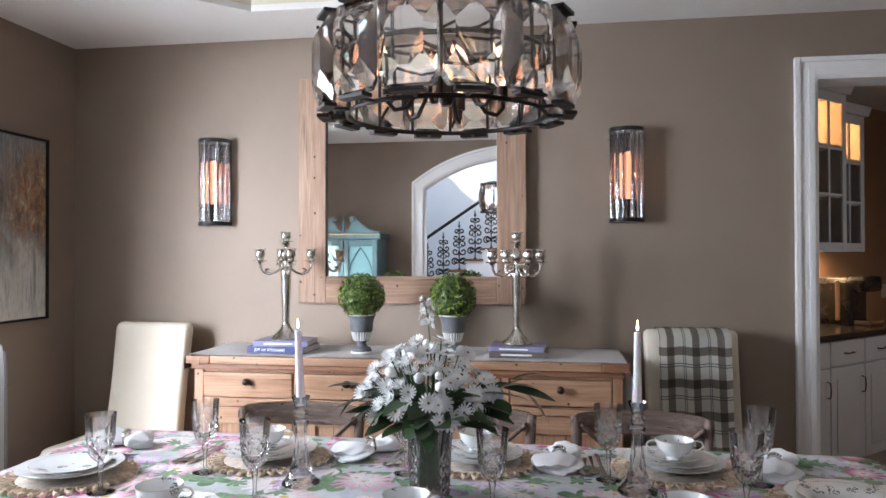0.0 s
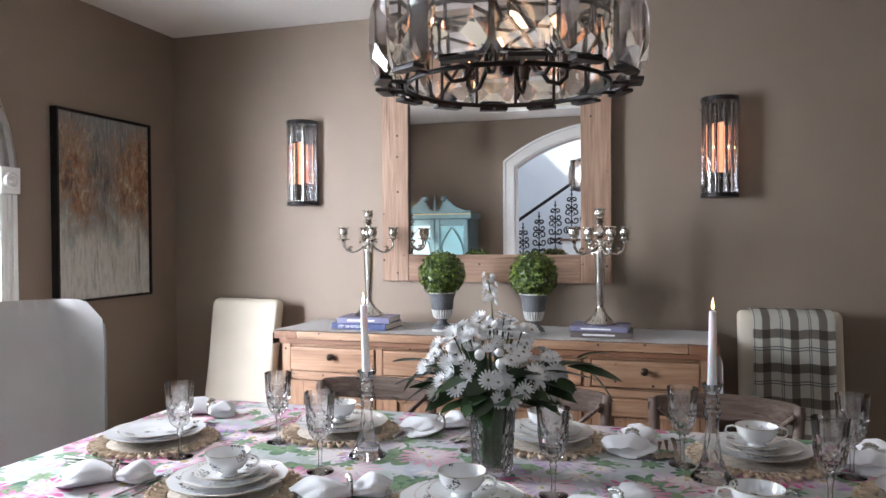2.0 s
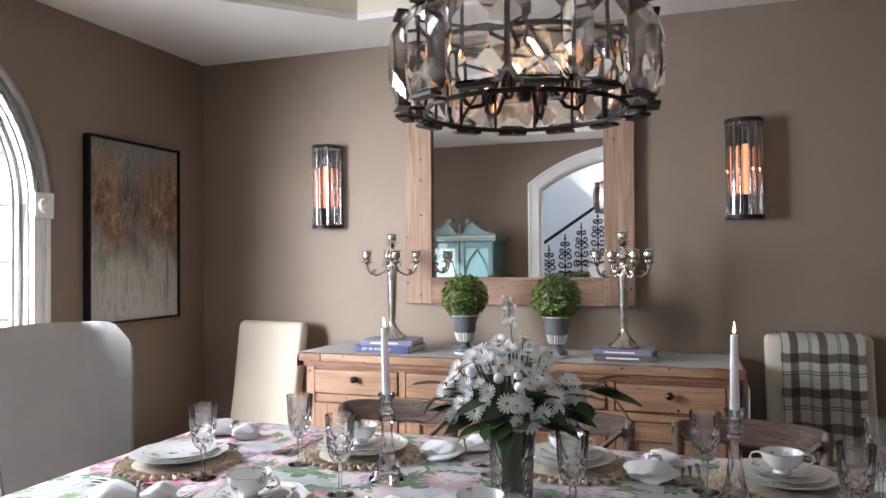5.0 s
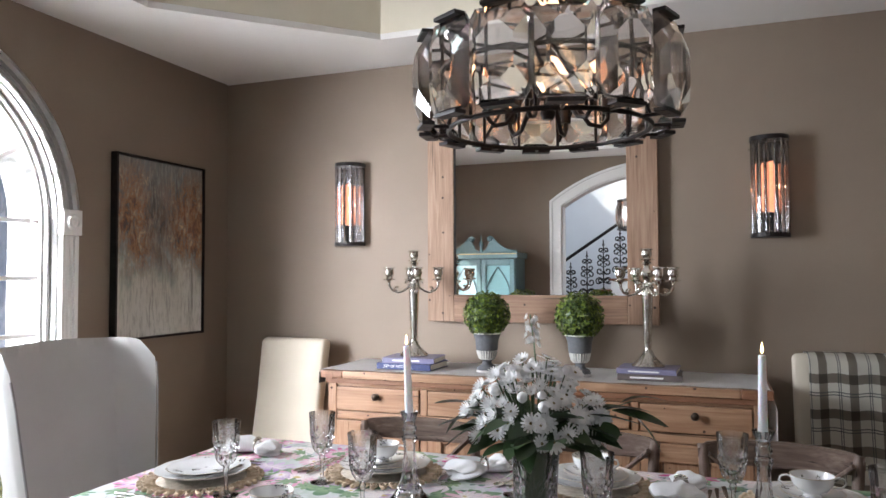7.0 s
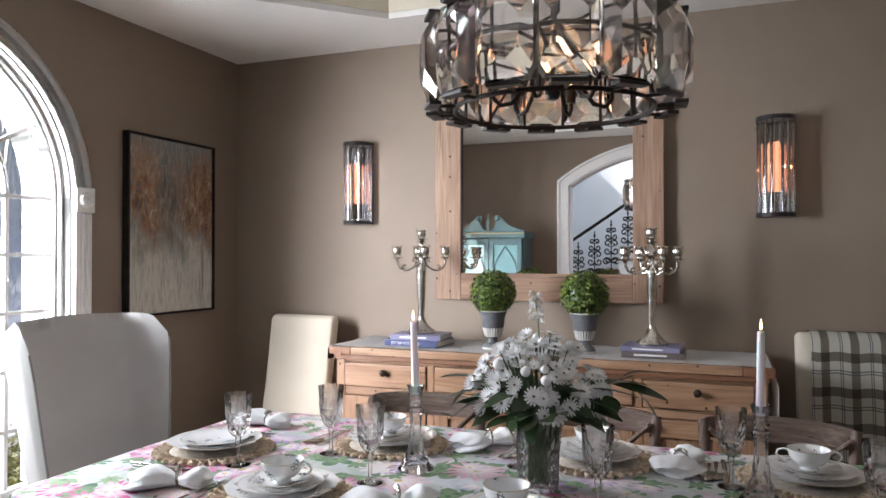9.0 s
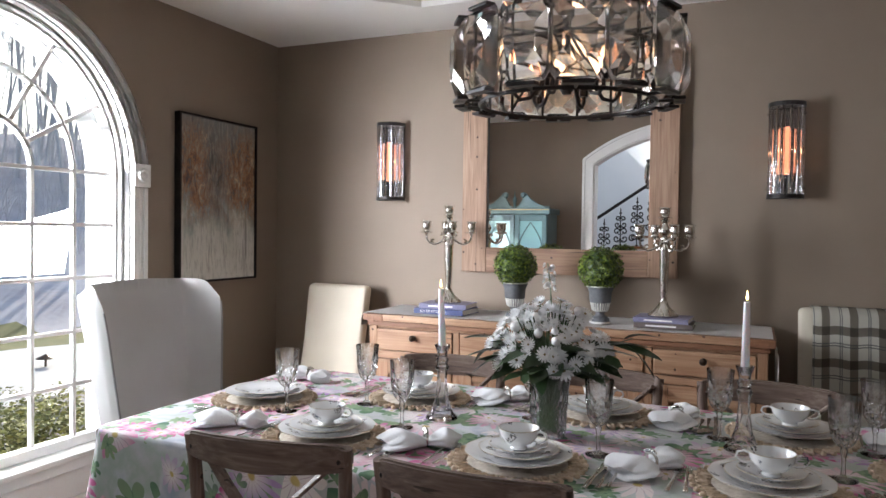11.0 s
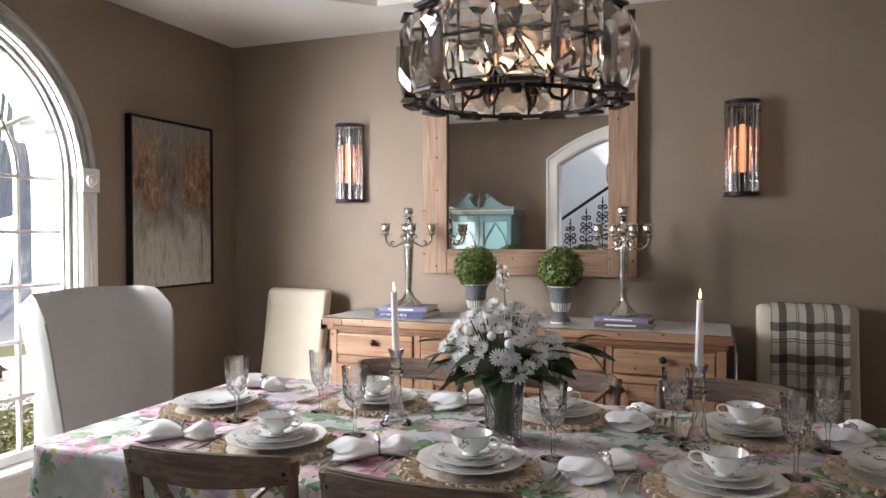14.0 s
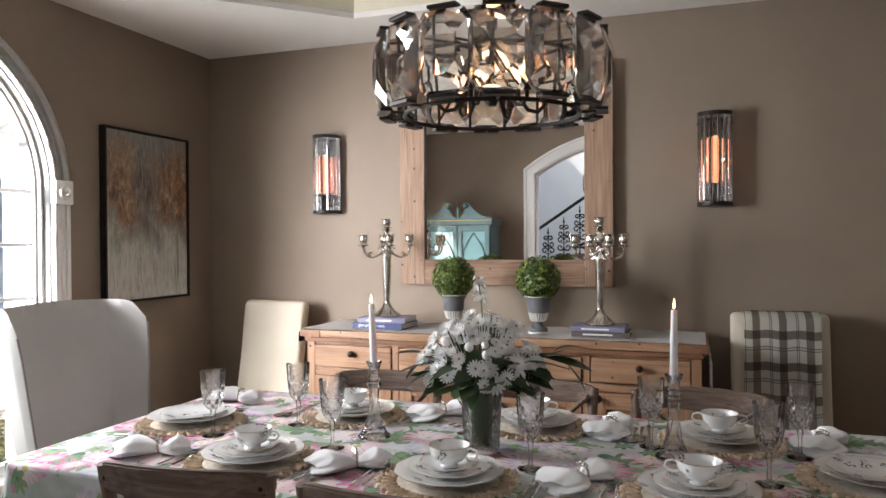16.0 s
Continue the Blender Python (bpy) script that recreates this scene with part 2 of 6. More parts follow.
def leaf_mat(name, dark, light, rough=0.4):
    m = Mat(name)
    isl = m.t.nodes.new("ShaderNodeNewGeometry").outputs["Random Per Island"]
    n = m.noise(m.co(), 30.0)
    f = m.math("ADD", m.math("MULTIPLY", isl, 0.7), m.math("MULTIPLY", n, 0.3))
    m.set(Base_Color=m.ramp(f, [(0.15, dark), (0.85, light)]), Roughness=rough)
    return m.m


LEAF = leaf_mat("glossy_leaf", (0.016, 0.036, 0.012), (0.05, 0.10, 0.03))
BOXWOOD = leaf_mat("boxwood_leaf", (0.010, 0.028, 0.003), (0.19, 0.27, 0.030), 0.35)
SHRUB = leaf_mat("outdoor_shrub", (0.07, 0.09, 0.02), (0.34, 0.33, 0.10), 0.6)


def china():
    """White porcelain with scattered small dark sprigs."""
    m = Mat("flowered_china")
    v = m.co((1, 1, 1))
    vor = m.node("TexVoronoi", Vector=v, Scale=27.0, Randomness=0.9)
    pick = m.math("LESS_THAN", m.node("SeparateXYZ", Vector=vor.outputs["Color"]).outputs[0], 0.55)
    fine = m.node("TexVoronoi", Vector=v, Scale=210.0, Randomness=1.0)
    sprig = m.math("LESS_THAN", m.math("ADD", vor.outputs["Distance"], m.math("MULTIPLY", m.noise(v, 150.0), 0.45)), 0.60)
    spot = m.math("MULTIPLY", sprig, m.math("LESS_THAN", fine.outputs["Distance"], 0.50))
    hue = m.ramp(m.noise(v, 90.0), [(0.4, (0.06, 0.07, 0.12)), (0.55, (0.14, 0.15, 0.10)), (0.65, (0.17, 0.10, 0.16))])
    m.set(Base_Color=m.mix(m.math("MULTIPLY", pick, spot), (0.80, 0.80, 0.79), hue), Roughness=0.12, Coat_Weight=0.4, Coat_Roughness=0.05)
    return m.m


def floral():
    """Printed cotton: large many-petalled blooms and leaves on pale grey green."""
    m = Mat("floral_print_cloth")
    base = m.co((1, 1, 1), False)
    wob = m.node("TexNoise", Vector=base, Scale=9.0, Detail=2.0)
    v = m.node("VectorMath", i0=base, i1=wob.outputs["Color"])
    v.operation = "ADD"
    sc = m.node("VectorMath", i0=wob.outputs["Color"], i1=(0.035, 0.035, 0.035))
    sc.operation = "MULTIPLY"
    m.put(v, "i1", sc.outputs[0])
    pos = v.outputs[0]
    wash = m.noise(base, 7.0, 5.0)
    colour = m.ramp(wash, [(0.30, (0.34, 0.38, 0.46)), (0.45, (0.56, 0.56, 0.58)), (0.55, (0.42, 0.47, 0.42)), (0.70, (0.58, 0.54, 0.58))])

    def layer(colour, scale, petals, radius, shift, palette, share, pale, dark, eye_tone, soft=0.03):
        mp = m.node("Mapping", Vector=pos, Location=shift)
        vor = m.node("TexVoronoi", Vector=mp.outputs[0], Scale=scale, Randomness=0.85)
        d = m.node("VectorMath", i0=mp.outputs[0], i1=vor.outputs["Position"])
        d.operation = "SUBTRACT"
        xyz = m.node("SeparateXYZ", Vector=d.outputs[0])
        # the hanging sides are read through x or y and z together
        px = m.math("ADD", xyz.outputs[0], m.math("MULTIPLY", xyz.outputs[2], 0.35))
        py = m.math("ADD", xyz.outputs[1], m.math("MULTIPLY", xyz.outputs[2], 0.9))
        ang = m.math("ARCTAN2", py, px)
        rad = m.math("MULTIPLY", m.math("SQRT", m.math("ADD", m.math("MULTIPLY", px, px), m.math("MULTIPLY", py, py))), scale)
        rnd = m.node("SeparateXYZ", Vector=vor.outputs["Color"])
        lobe = m.math("ABSOLUTE", m.math("COSINE", m.math("MULTIPLY_ADD", ang, petals / 2.0, m.math("MULTIPLY", rnd.outputs[1], 6.0))))
        edge = m.math("MULTIPLY_ADD", lobe, radius * 0.55, radius * 0.45)
        inside = m.node("MapRange", Value=m.math("SUBTRACT", edge, rad), i1=0.0, i2=soft).outputs[0]
        keep = m.math("LESS_THAN", rnd.outputs[0], share)
        tone = m.ramp(rnd.outputs[2], palette)
        rel = m.math("DIVIDE", rad, radius)
        # pale at the heart of each petal, full colour at its tip, thin dark lines between petals and a yellow eye
        tip = m.node("MapRange", Value=rel, i1=0.20, i2=0.72).outputs[0]
        body = m.mix(tip, pale, tone)
        line = m.node("MapRange", Value=lobe, i1=0.30, i2=0.05).outputs[0]
        body = m.mix(m.math("MULTIPLY", line, 0.6), body, dark)
        eye = m.node("MapRange", Value=rel, i1=0.14, i2=0.09).outputs[0]
        body = m.mix(eye, body, eye_tone)
        return m.mix(m.math("MULTIPLY", inside, keep), colour, body)

    green = [(0.0, (0.06, 0.15, 0.09)), (0.4, (0.15, 0.24, 0.14)), (0.7, (0.28, 0.36, 0.20)), (1.0, (0.08, 0.13, 0.16))]
    pink = [(0.0, (0.46, 0.05, 0.20)), (0.30, (0.60, 0.20, 0.36)), (0.5, (0.76, 0.71, 0.66)), (0.75, (0.36, 0.20, 0.46)), (1.0, (0.72, 0.66, 0.62))]
    leafy = ((0.24, 0.34, 0.20), (0.05, 0.09, 0.07), (0.12, 0.20, 0.12))
    bloom = ((0.78, 0.72, 0.70), (0.30, 0.10, 0.20), (0.55, 0.42, 0.16))
    colour = layer(colour, 9.0, 5.0, 0.66, (0.31, 0.12, 0.0), green, 0.48, *leafy)
    colour = layer(colour, 6.2, 15.0, 0.62, (0.05, 0.43, 0.0), pink, 0.80, *bloom)
    colour = layer(colour, 13.0, 7.0, 0.50, (0.77, 0.21, 0.0), green, 0.35, *leafy)
    colour = layer(colour, 9.5, 11.0, 0.52, (0.52, 0.66, 0.0), pink, 0.45, *bloom)
    m.set(Base_Color=colour, Roughness=0.8, Specular_IOR_Level=0.25)
    m.bump(m.noise(base, 500.0, 2.0), 0.2, 0.002)
    return m.m


def plaid():
    """White, olive and grey checks."""
    m = Mat("plaid_wool")
    xyz = m.node("SeparateXYZ", Vector=m.co((1, 1, 1), False))

    def bands(c, period, shift, width):
        return m.math("LESS_THAN", m.math("FRACT", m.math("MULTIPLY_ADD", c, 1.0 / period, shift)), width)

    u, w = xyz.outputs[0], m.math("SUBTRACT", xyz.outputs[2], xyz.outputs[1])
    a = m.math("ADD", bands(u, 0.113, 0.12, 0.29), bands(w, 0.122, 0.3, 0.27))
    colour = m.ramp(m.math("MULTIPLY", a, 0.5), [(0.0, (0.74, 0.72, 0.65)), (0.5, (0.27, 0.24, 0.20)), (1.0, (0.115, 0.10, 0.08))])
    for c, period, shift in ((u, 0.113, 0.12), (u, 0.113, 0.05), (w, 0.122, 0.3), (w, 0.122, 0.22)):
        colour = m.mix(m.math("MULTIPLY", bands(c, period, shift + 0.36, 0.035), 0.75), colour, (0.10, 0.11, 0.115))
    m.set(Base_Color=colour, Roughness=0.95, Specular_IOR_Level=0.1)
    m.bump(m.noise(m.co(), 300.0), 0.4, 0.003)
    return m.m


def abstract():
    """A streaked oil painting: slate above, rust through the middle, pale below."""
    m = Mat("abstract_oil_paint")
    v = m.co((1, 1, 1), False)
    xyz = m.node("SeparateXYZ", Vector=v)
    z = m.math("MULTIPLY_ADD", xyz.outputs[2], 1.0 / 0.92, 0.5)
    streak = m.noise(m.co((1, 24, 2.0), False), 1.0, 6.0, 0.65)
    blot = m.noise(m.co((1, 5.5, 3.6), False), 1.0, 5.0, 0.60, 0.4)
    dabs = m.noise(m.co((1, 17, 9), False), 1.3, 9.0, 0.80, 0.5)
    knife = m.noise(m.co((1, 70, 12), False), 1.0, 4.0, 0.7)
    h = m.math("ADD", z, m.math("ADD", m.math("MULTIPLY_ADD", streak, 0.42, -0.21), m.math("MULTIPLY_ADD", blot, 0.70, -0.35)))
    ground = m.ramp(h, [(0.10, (0.60, 0.59, 0.55)), (0.30, (0.54, 0.53, 0.48)), (0.40, (0.30, 0.33, 0.31)), (0.50, (0.16, 0.17, 0.165)), (0.64, (0.085, 0.072, 0.068)), (0.80, (0.17, 0.17, 0.165)), (1.0, (0.20, 0.215, 0.21))])
    ground = m.mix(m.ramp(knife, [(0.50, (0, 0, 0)), (0.60, (0.65, 0.65, 0.65))]), ground, (0.34, 0.34, 0.31))
    ground = m.mix(m.ramp(streak, [(0.34, (0.5, 0.5, 0.5)), (0.42, (0, 0, 0))]), ground, (0.05, 0.045, 0.045))
    band = m.ramp(z, [(0.30, (0, 0, 0)), (0.46, (1, 1, 1)), (0.86, (1, 1, 1)), (0.99, (0.2, 0.2, 0.2))])
    side_ = m.ramp(m.math("MULTIPLY_ADD", xyz.outputs[1], 1.5, 0.5), [(0.0, (0.8, 0.8, 0.8)), (0.25, (1, 1, 1)), (0.48, (0.25, 0.25, 0.25)), (0.72, (1, 1, 1)), (1.0, (0.9, 0.9, 0.9))])
    rust = m.ramp(dabs, [(0.38, (0.045, 0.032, 0.03)), (0.45, (0.17, 0.065, 0.035)), (0.51, (0.36, 0.19, 0.08)), (0.56, (0.22, 0.20, 0.18)), (0.63, (0.58, 0.42, 0.24))])
    use = m.math("MULTIPLY", m.ramp(m.math("ADD", m.math("MULTIPLY", dabs, 0.6), m.math("MULTIPLY", blot, 0.4)), [(0.45, (0, 0, 0)), (0.50, (1, 1, 1))]), m.math("MULTIPLY", band, side_))
    m.set(Base_Color=m.mix(use, ground, rust), Roughness=0.5)
    m.bump(dabs, 0.5, 0.004)
    return m.m


PANTRYWALL = surface("tan_pantry_paint", (0.36, 0.22, 0.12), (0.42, 0.26, 0.15), 2.0, 0.6, bump=0.05, fine=200.0)
CHINA, FLORAL, PLAID, OIL = china(), floral(), plaid(), abstract()


# ---------------------------------------------------------------- building helpers
def mesh_of(bm, name, smooth=None):
    """Turns a bmesh into mesh data; smooth: shade smooth below that angle in degrees."""
    bmesh.ops.recalc_face_normals(bm, faces=bm.faces)
    me = bpy.data.meshes.new(name)
    if smooth is not None:
        for f in bm.faces:
            f.smooth = True
        for e in bm.edges:
            e.smooth = e.calc_face_angle(0.0) < radians(smooth)
    bm.to_mesh(me)
    bm.free()
    return me


def thing(name, at=(0, 0, 0), turn=0.0, label="", category="", group="", kind=""):
    ob = new(name)
    ob.empty_display_size = 0.05
    ob.matrix_basis = pose(*at, 0, 0, turn)
    return tagged(ob, label, category, group, kind)


def part(name, bm, material, parent=None, label="", smooth=None, at=None):
    me = bm if isinstance(bm, bpy.types.Mesh) else mesh_of(bm, name, smooth)
    if material and not me.materials:
        me.materials.append(material)
    ob = new(name, me)
    if parent:
        ob.parent = parent
    if at is not None:
        ob.matrix_basis = at if isinstance(at, Matrix) else Matrix.Translation(at)
    return tagged(ob, label)


def single(name, bm, material, label, category, group="", kind="", smooth=None, at=None):
    return tagged(part(name, bm, material, None, label, smooth, at), label, category, group, kind)


def box(x0, x1, y0, y1, z0, z1, bevel=0.0, bm=None):
    bm = bm or bmesh.new()
    r = bmesh.ops.create_cube(bm, size=1.0, matrix=Matrix.Translation(((x0 + x1) / 2, (y0 + y1) / 2, (z0 + z1) / 2)) @ Matrix.Diagonal((x1 - x0, y1 - y0, z1 - z0, 1)))
    if bevel:
        vs = set(r["verts"])
        es = [e for e in bm.edges if e.verts[0] in vs and e.verts[1] in vs]
        bmesh.ops.bevel(bm, geom=es, offset=bevel, segments=2, affect="EDGES", profile=0.6)
    return bm


def lathe(profile, n=24, bm=None, m=None, wave=0.0, waves=0):
    """Turns a profile of (radius, height) about z; wave scallops the wider rings."""
    bm = bm or bmesh.new()
    m = m or Matrix()
    rings = []
    for r, z in profile:
        if r < 1e-5:
            rings.append([bm.verts.new(m @ Vector((0, 0, z)))])
        else:
            ring = []
            for k in range(n):
                a = 2 * math.pi * k / n
                q = r * (1 + wave * math.cos(waves * a)) if waves else r
                ring.append(bm.verts.new(m @ Vector((q * math.cos(a), q * math.sin(a), z))))
            rings.append(ring)
    for a, b in zip(rings, rings[1:]):
        for k in range(n):
            j = (k + 1) % n
            if len(a) == 1 and len(b) == 1:
                continue
            if len(a) == 1:
                bm.faces.new((a[0], b[k], b[j]))
            elif len(b) == 1:
                bm.faces.new((a[k], a[j], b[0]))
            else:
                bm.faces.new((a[k], a[j], b[j], b[k]))
    return bm


def tube(points, radius, n=8, bm=None, closed=False, flat=1.0):
    """A bar along points; radius a number or one for each point; flat squeezes it along its second axis."""
    bm = bm or bmesh.new()
    pts = [Vector(p) for p in points]
    rad = radius if isinstance(radius, (list, tuple)) else [radius] * len(pts)
    rings, up = [], None
    for i, p in enumerate(pts):
        a = pts[i - 1] if (i or closed) else p
        b = pts[(i + 1) % len(pts)] if (i + 1 < len(pts) or closed) else p
        d = (b - a).normalized()
        if up is None:
            up = d.orthogonal().normalized() if abs(d.z) > 0.9 else Vector((0, 0, 1))
        side = d.cross(up).normalized()
        up = side.cross(d).normalized()
        rings.append([bm.verts.new(p + rad[i] * (math.cos(2 * math.pi * (k + 0.5) / n) * side + flat * math.sin(2 * math.pi * (k + 0.5) / n) * up)) for k in range(n)])
    pairs = list(zip(rings, rings[1:])) + ([(rings[-1], rings[0])] if closed else [])
    for a, b in pairs:
        for k in range(n):
            bm.faces.new((a[k], a[(k + 1) % n], b[(k + 1) % n], b[k]))
    if not closed:
        bm.faces.new(rings[0][::-1])
        bm.faces.new(rings[-1])
    return bm


def prism(outline, y0, y1, bm=None, plane="xz"):
    """A flat outline (a closed list of two coordinates) given depth along the third axis."""
    bm = bm or bmesh.new()
    put = {"xz": lambda a, b, d: (a, d, b), "yz": lambda a, b, d: (d, a, b), "xy": lambda a, b, d: (a, b, d)}[plane]
    v0 = [bm.verts.new(put(a, b, y0)) for a, b in outline]
    v1 = [bm.verts.new(put(a, b, y1)) for a, b in outline]
    bm.faces.new(v0)
    bm.faces.new(v1[::-1])
    n = len(outline)
    for k in range(n):
        bm.faces.new((v0[k], v0[(k + 1) % n], v1[(k + 1) % n], v1[k]))
    return bm


def arc(cx, cz, r, a0, a1, n):
    return [(cx + r * math.cos(radians(a0 + (a1 - a0) * k / n)), cz + r * math.sin(radians(a0 + (a1 - a0) * k / n))) for k in range(n + 1)]


def strip(inner, outer, d0, d1, bm=None, plane="yz"):
    """A band between two open outlines of equal length, with depth."""
    bm = bm or bmesh.new()
    for k in range(len(inner) - 1):
        prism([inner[k], inner[k + 1], outer[k + 1], outer[k]], d0, d1, bm, plane)
    bmesh.ops.remove_doubles(bm, verts=bm.verts, dist=1e-5)
    seen = {}
    for f in list(bm.faces):
        key = frozenset(f.verts)
        seen.setdefault(key, []).append(f)
    bmesh.ops.delete(bm, geom=[f for fs in seen.values() if len(fs) > 1 for f in fs], context="FACES_ONLY")
    return bm


# ---------------------------------------------------------------- the room
XL, XR, YB, YF, ZC = -1.77, 2.93, 0.0, -3.60, 2.565
WT = 0.15
D0, D1, DH = 2.129, 2.83, 2.255          # pantry doorway
WC, WS, WR, WB = -1.916, 1.640, 0.70, 0.335   # window: centre y, springing, radius, sill
A0, A1, AS, AH = -0.423, 1.467, 2.087, 2.395   # arch to the hall

floor = single("floor", box(XL - 0.2, 4.2, -9.5, 3.4, -0.12, -0.012), FLOOR, "dark reddish hardwood floor boards", "floor", kind="structure")
# the back wall, with the pantry doorway through it
bw = box(XL - WT, D0, YB, YB + WT, 0, 2.95)
box(D0, D1, YB, YB + WT, DH, 2.95, 0, bw)
box(D1, 4.0, YB, YB + WT, 0, 2.95, 0, bw)
single("wall_north", bw, WALL, "taupe painted wall behind the sideboard", "wall", kind="structure")


def arched_wall(u0, u1, top, centre, spring, radius, base, d0, d1, plane, rise=None):
    """A wall along u with an arched opening through it."""
    bm = bmesh.new()
    if rise:
        half = radius
        big = (half * half + rise * rise) / (2 * rise)
        mid = spring + rise - big
        a = math.degrees(math.asin(half / big))
        head = arc(centre, mid, big, 90 + a, 90 - a, 28)
    else:
        head = arc(centre, spring, radius, 180, 0, 40)
    left, right = centre - radius, centre + radius
    prism([(u0, 0), (left, 0), (left, top), (u0, top)], d0, d1, bm, plane)
    prism([(right, 0), (u1, 0), (u1, top), (right, top)], d0, d1, bm, plane)
    if base > 0:
        prism([(left, 0), (right, 0), (right, base), (left, base)], d0, d1, bm, plane)
    strip(head, [(p[0], top) for p in head], d0, d1, bm, plane)
    return bm, head


lw, _ = arched_wall(-3.75, WT - 0.001, 2.95, WC, WS, WR, WB - 0.03, XL - WT, XL, "yz")
single("wall_west", lw, WALL, "taupe painted wall with a tall arched window", "wall", kind="structure")
fw, arch_head = arched_wall(XL - WT, XR + WT, 2.95, (A0 + A1) / 2, AS, (A1 - A0) / 2, 0, YF - WT, YF, "xz", AH - AS)
single("wall_south", fw, WALL, "taupe painted wall with an arched opening to the hall", "wall", kind="structure")
single("wall_east", box(XR, XR + WT, YF - 0.001, YB + 0.001, 0, 2.95), WALL, "taupe painted end wall", "wall", kind="structure")

# ceiling with an eight-sided raised tray
TX0, TX1, TY0, TY1, TD = -1.29, 2.45, -3.16, -0.44, 0.76
octa = [(TX0 + TD, TY1), (TX1 - TD, TY1), (TX1, TY1 - TD), (TX1, TY0 + TD), (TX1 - TD, TY0), (TX0 + TD, TY0), (TX0, TY0 + TD), (TX0, TY1 - TD)]
rim = [(TX0 + TD, YB), (TX1 - TD, YB), (XR, TY1 - TD), (XR, TY0 + TD), (TX1 - TD, YF), (TX0 + TD, YF), (XL, TY0 + TD), (XL, TY1 - TD)]
cb = bmesh.new()
corner_of = {1: (XR, YB), 3: (XR, YF), 5: (XL, YF), 7: (XL, YB)}
for k in range(8):
    j = (k + 1) % 8
    poly = [octa[k], octa[j], rim[j]] + ([corner_of[k]] if k in corner_of else []) + [rim[k]]
    prism(poly, ZC, ZC + 0.03, cb, "xy")
single("ceiling", cb, CEIL, "white ceiling around a raised eight-sided tray", "ceiling", kind="structure")
tb = bmesh.new()
out = [((x - 0.58) * 1.02 + 0.58, (y + 1.8) * 1.02 - 1.8) for x, y in octa]
for k in range(8):
    j = (k + 1) % 8
    prism([octa[k], octa[j], out[j], out[k]], ZC + 0.031, ZC + 0.34, tb, "xy")
single("ceiling_tray_side", tb, CREAM, "cream painted upright band of the ceiling tray", "ceiling", kind="structure")
single("ceiling_tray_top", prism(octa, ZC + 0.34, ZC + 0.38, None, "xy"), CEIL, "white raised tray ceiling", "ceiling", kind="structure")
crown = bmesh.new()
inn = [((x - 0.58) * 0.95 + 0.58, (y + 1.8) * 0.95 - 1.8) for x, y in octa]
for k in range(8):
    j = (k + 1) % 8
    prism([octa[k], octa[j], inn[j], inn[k]], ZC + 0.27, ZC + 0.339, crown, "xy")
single("ceiling_tray_crown", crown, CEIL, "white crown moulding inside the ceiling tray", "trim", kind="structure")


def baseboard(name, x0, x1, y0, y1):
    single(name, box(x0, x1, y0, y1, 0, 0.13, 0.004), TRIM, "white painted baseboard", "baseboard", kind="structure")


baseboard("baseboard", XL + 0.002, D0 - 0.1, YB - 0.016, YB - 0.001)
baseboard("baseboard", XL + 0.001, XL + 0.016, -1.1, -0.02)


# doorway casing, stepped
dc = thing("door_1", (0, 0, 0), 0, "white stepped casing around the pantry doorway", "doorway", kind="structure")
for nm, o0, o1, dep in (("casing_outer", 0.09, 0.066, 0.032), ("casing_middle", 0.066, 0.028, 0.022), ("casing_inner", 0.028, 0.0, 0.028)):
    b = bmesh.new()
    box(D0 - o0, D0 - o1, YB - dep, YB - 0.001, 0, DH + o0, 0.003, b)
    box(D1 + o1, D1 + min(o0, XR - D1 - 0.002), YB - dep, YB - 0.001, 0, DH + o0, 0.003, b)
    box(D0 - o1 + 0.0005, D1 + o1 - 0.0005, YB - dep, YB - 0.001, DH + o1, DH + o0, 0.003, b)
    part(nm, b, TRIM, dc)
jb = box(D0 - 0.001, D0 + 0.016, YB - 0.02, YB + WT + 0.02, 0, DH, 0.002)
box(D1 - 0.016, D1 + 0.001, YB - 0.02, YB + WT + 0.02, 0, DH, 0.002, jb)
box(D0 + 0.0165, D1 - 0.0165, YB - 0.02, YB + WT + 0.02, DH - 0.016, DH + 0.001, 0.002, jb)
part("jamb", jb, TRIM, dc)


# ---------------------------------------------------------------- arched window
def arch_line(r, base, n=36):
    return [(WC + r, base)] + arc(WC, WS, r, 0, 180, n) + [(WC - r, base)]


win = thing("window_1", (0, 0, 0), 0, "tall white arched window with small panes, daylight beyond", "window", kind="structure")
GX = -1.850
part("jamb", strip(arch_line(WR - 0.012, WB), arch_line(WR + 0.001, WB), XL - WT - 0.01, XL + 0.004), TRIM, win, smooth=30)
part("sash", strip(arch_line(0.655, WB + 0.03), arch_line(WR - 0.013, WB + 0.03), GX - 0.03, GX + 0.03), TRIM, win, smooth=30)
part("sash_bead", strip(arch_line(0.668, WB + 0.05), arch_line(WR - 0.0135, WB + 0.05), GX + 0.0305, GX + 0.052), TRIM, win, smooth=30)
part("bottom_rail", box(GX - 0.03, GX + 0.03, WC - 0.686, WC + 0.686, WB, WB + 0.045, 0.004), TRIM, win)
for r0, r1, dep, nm in ((0.70, 0.722, 0.034, "casing_inner"), (0.722, 0.765, 0.022, "casing_middle"), (0.765, 0.79, 0.036, "casing_outer")):
    part(nm, strip(arc(WC, WS, r0 - 0.004, 0, 180, 40), arc(WC, WS, r1 - 0.004, 0, 180, 40), XL + 0.002, XL + dep), TRIM, win, smooth=30)
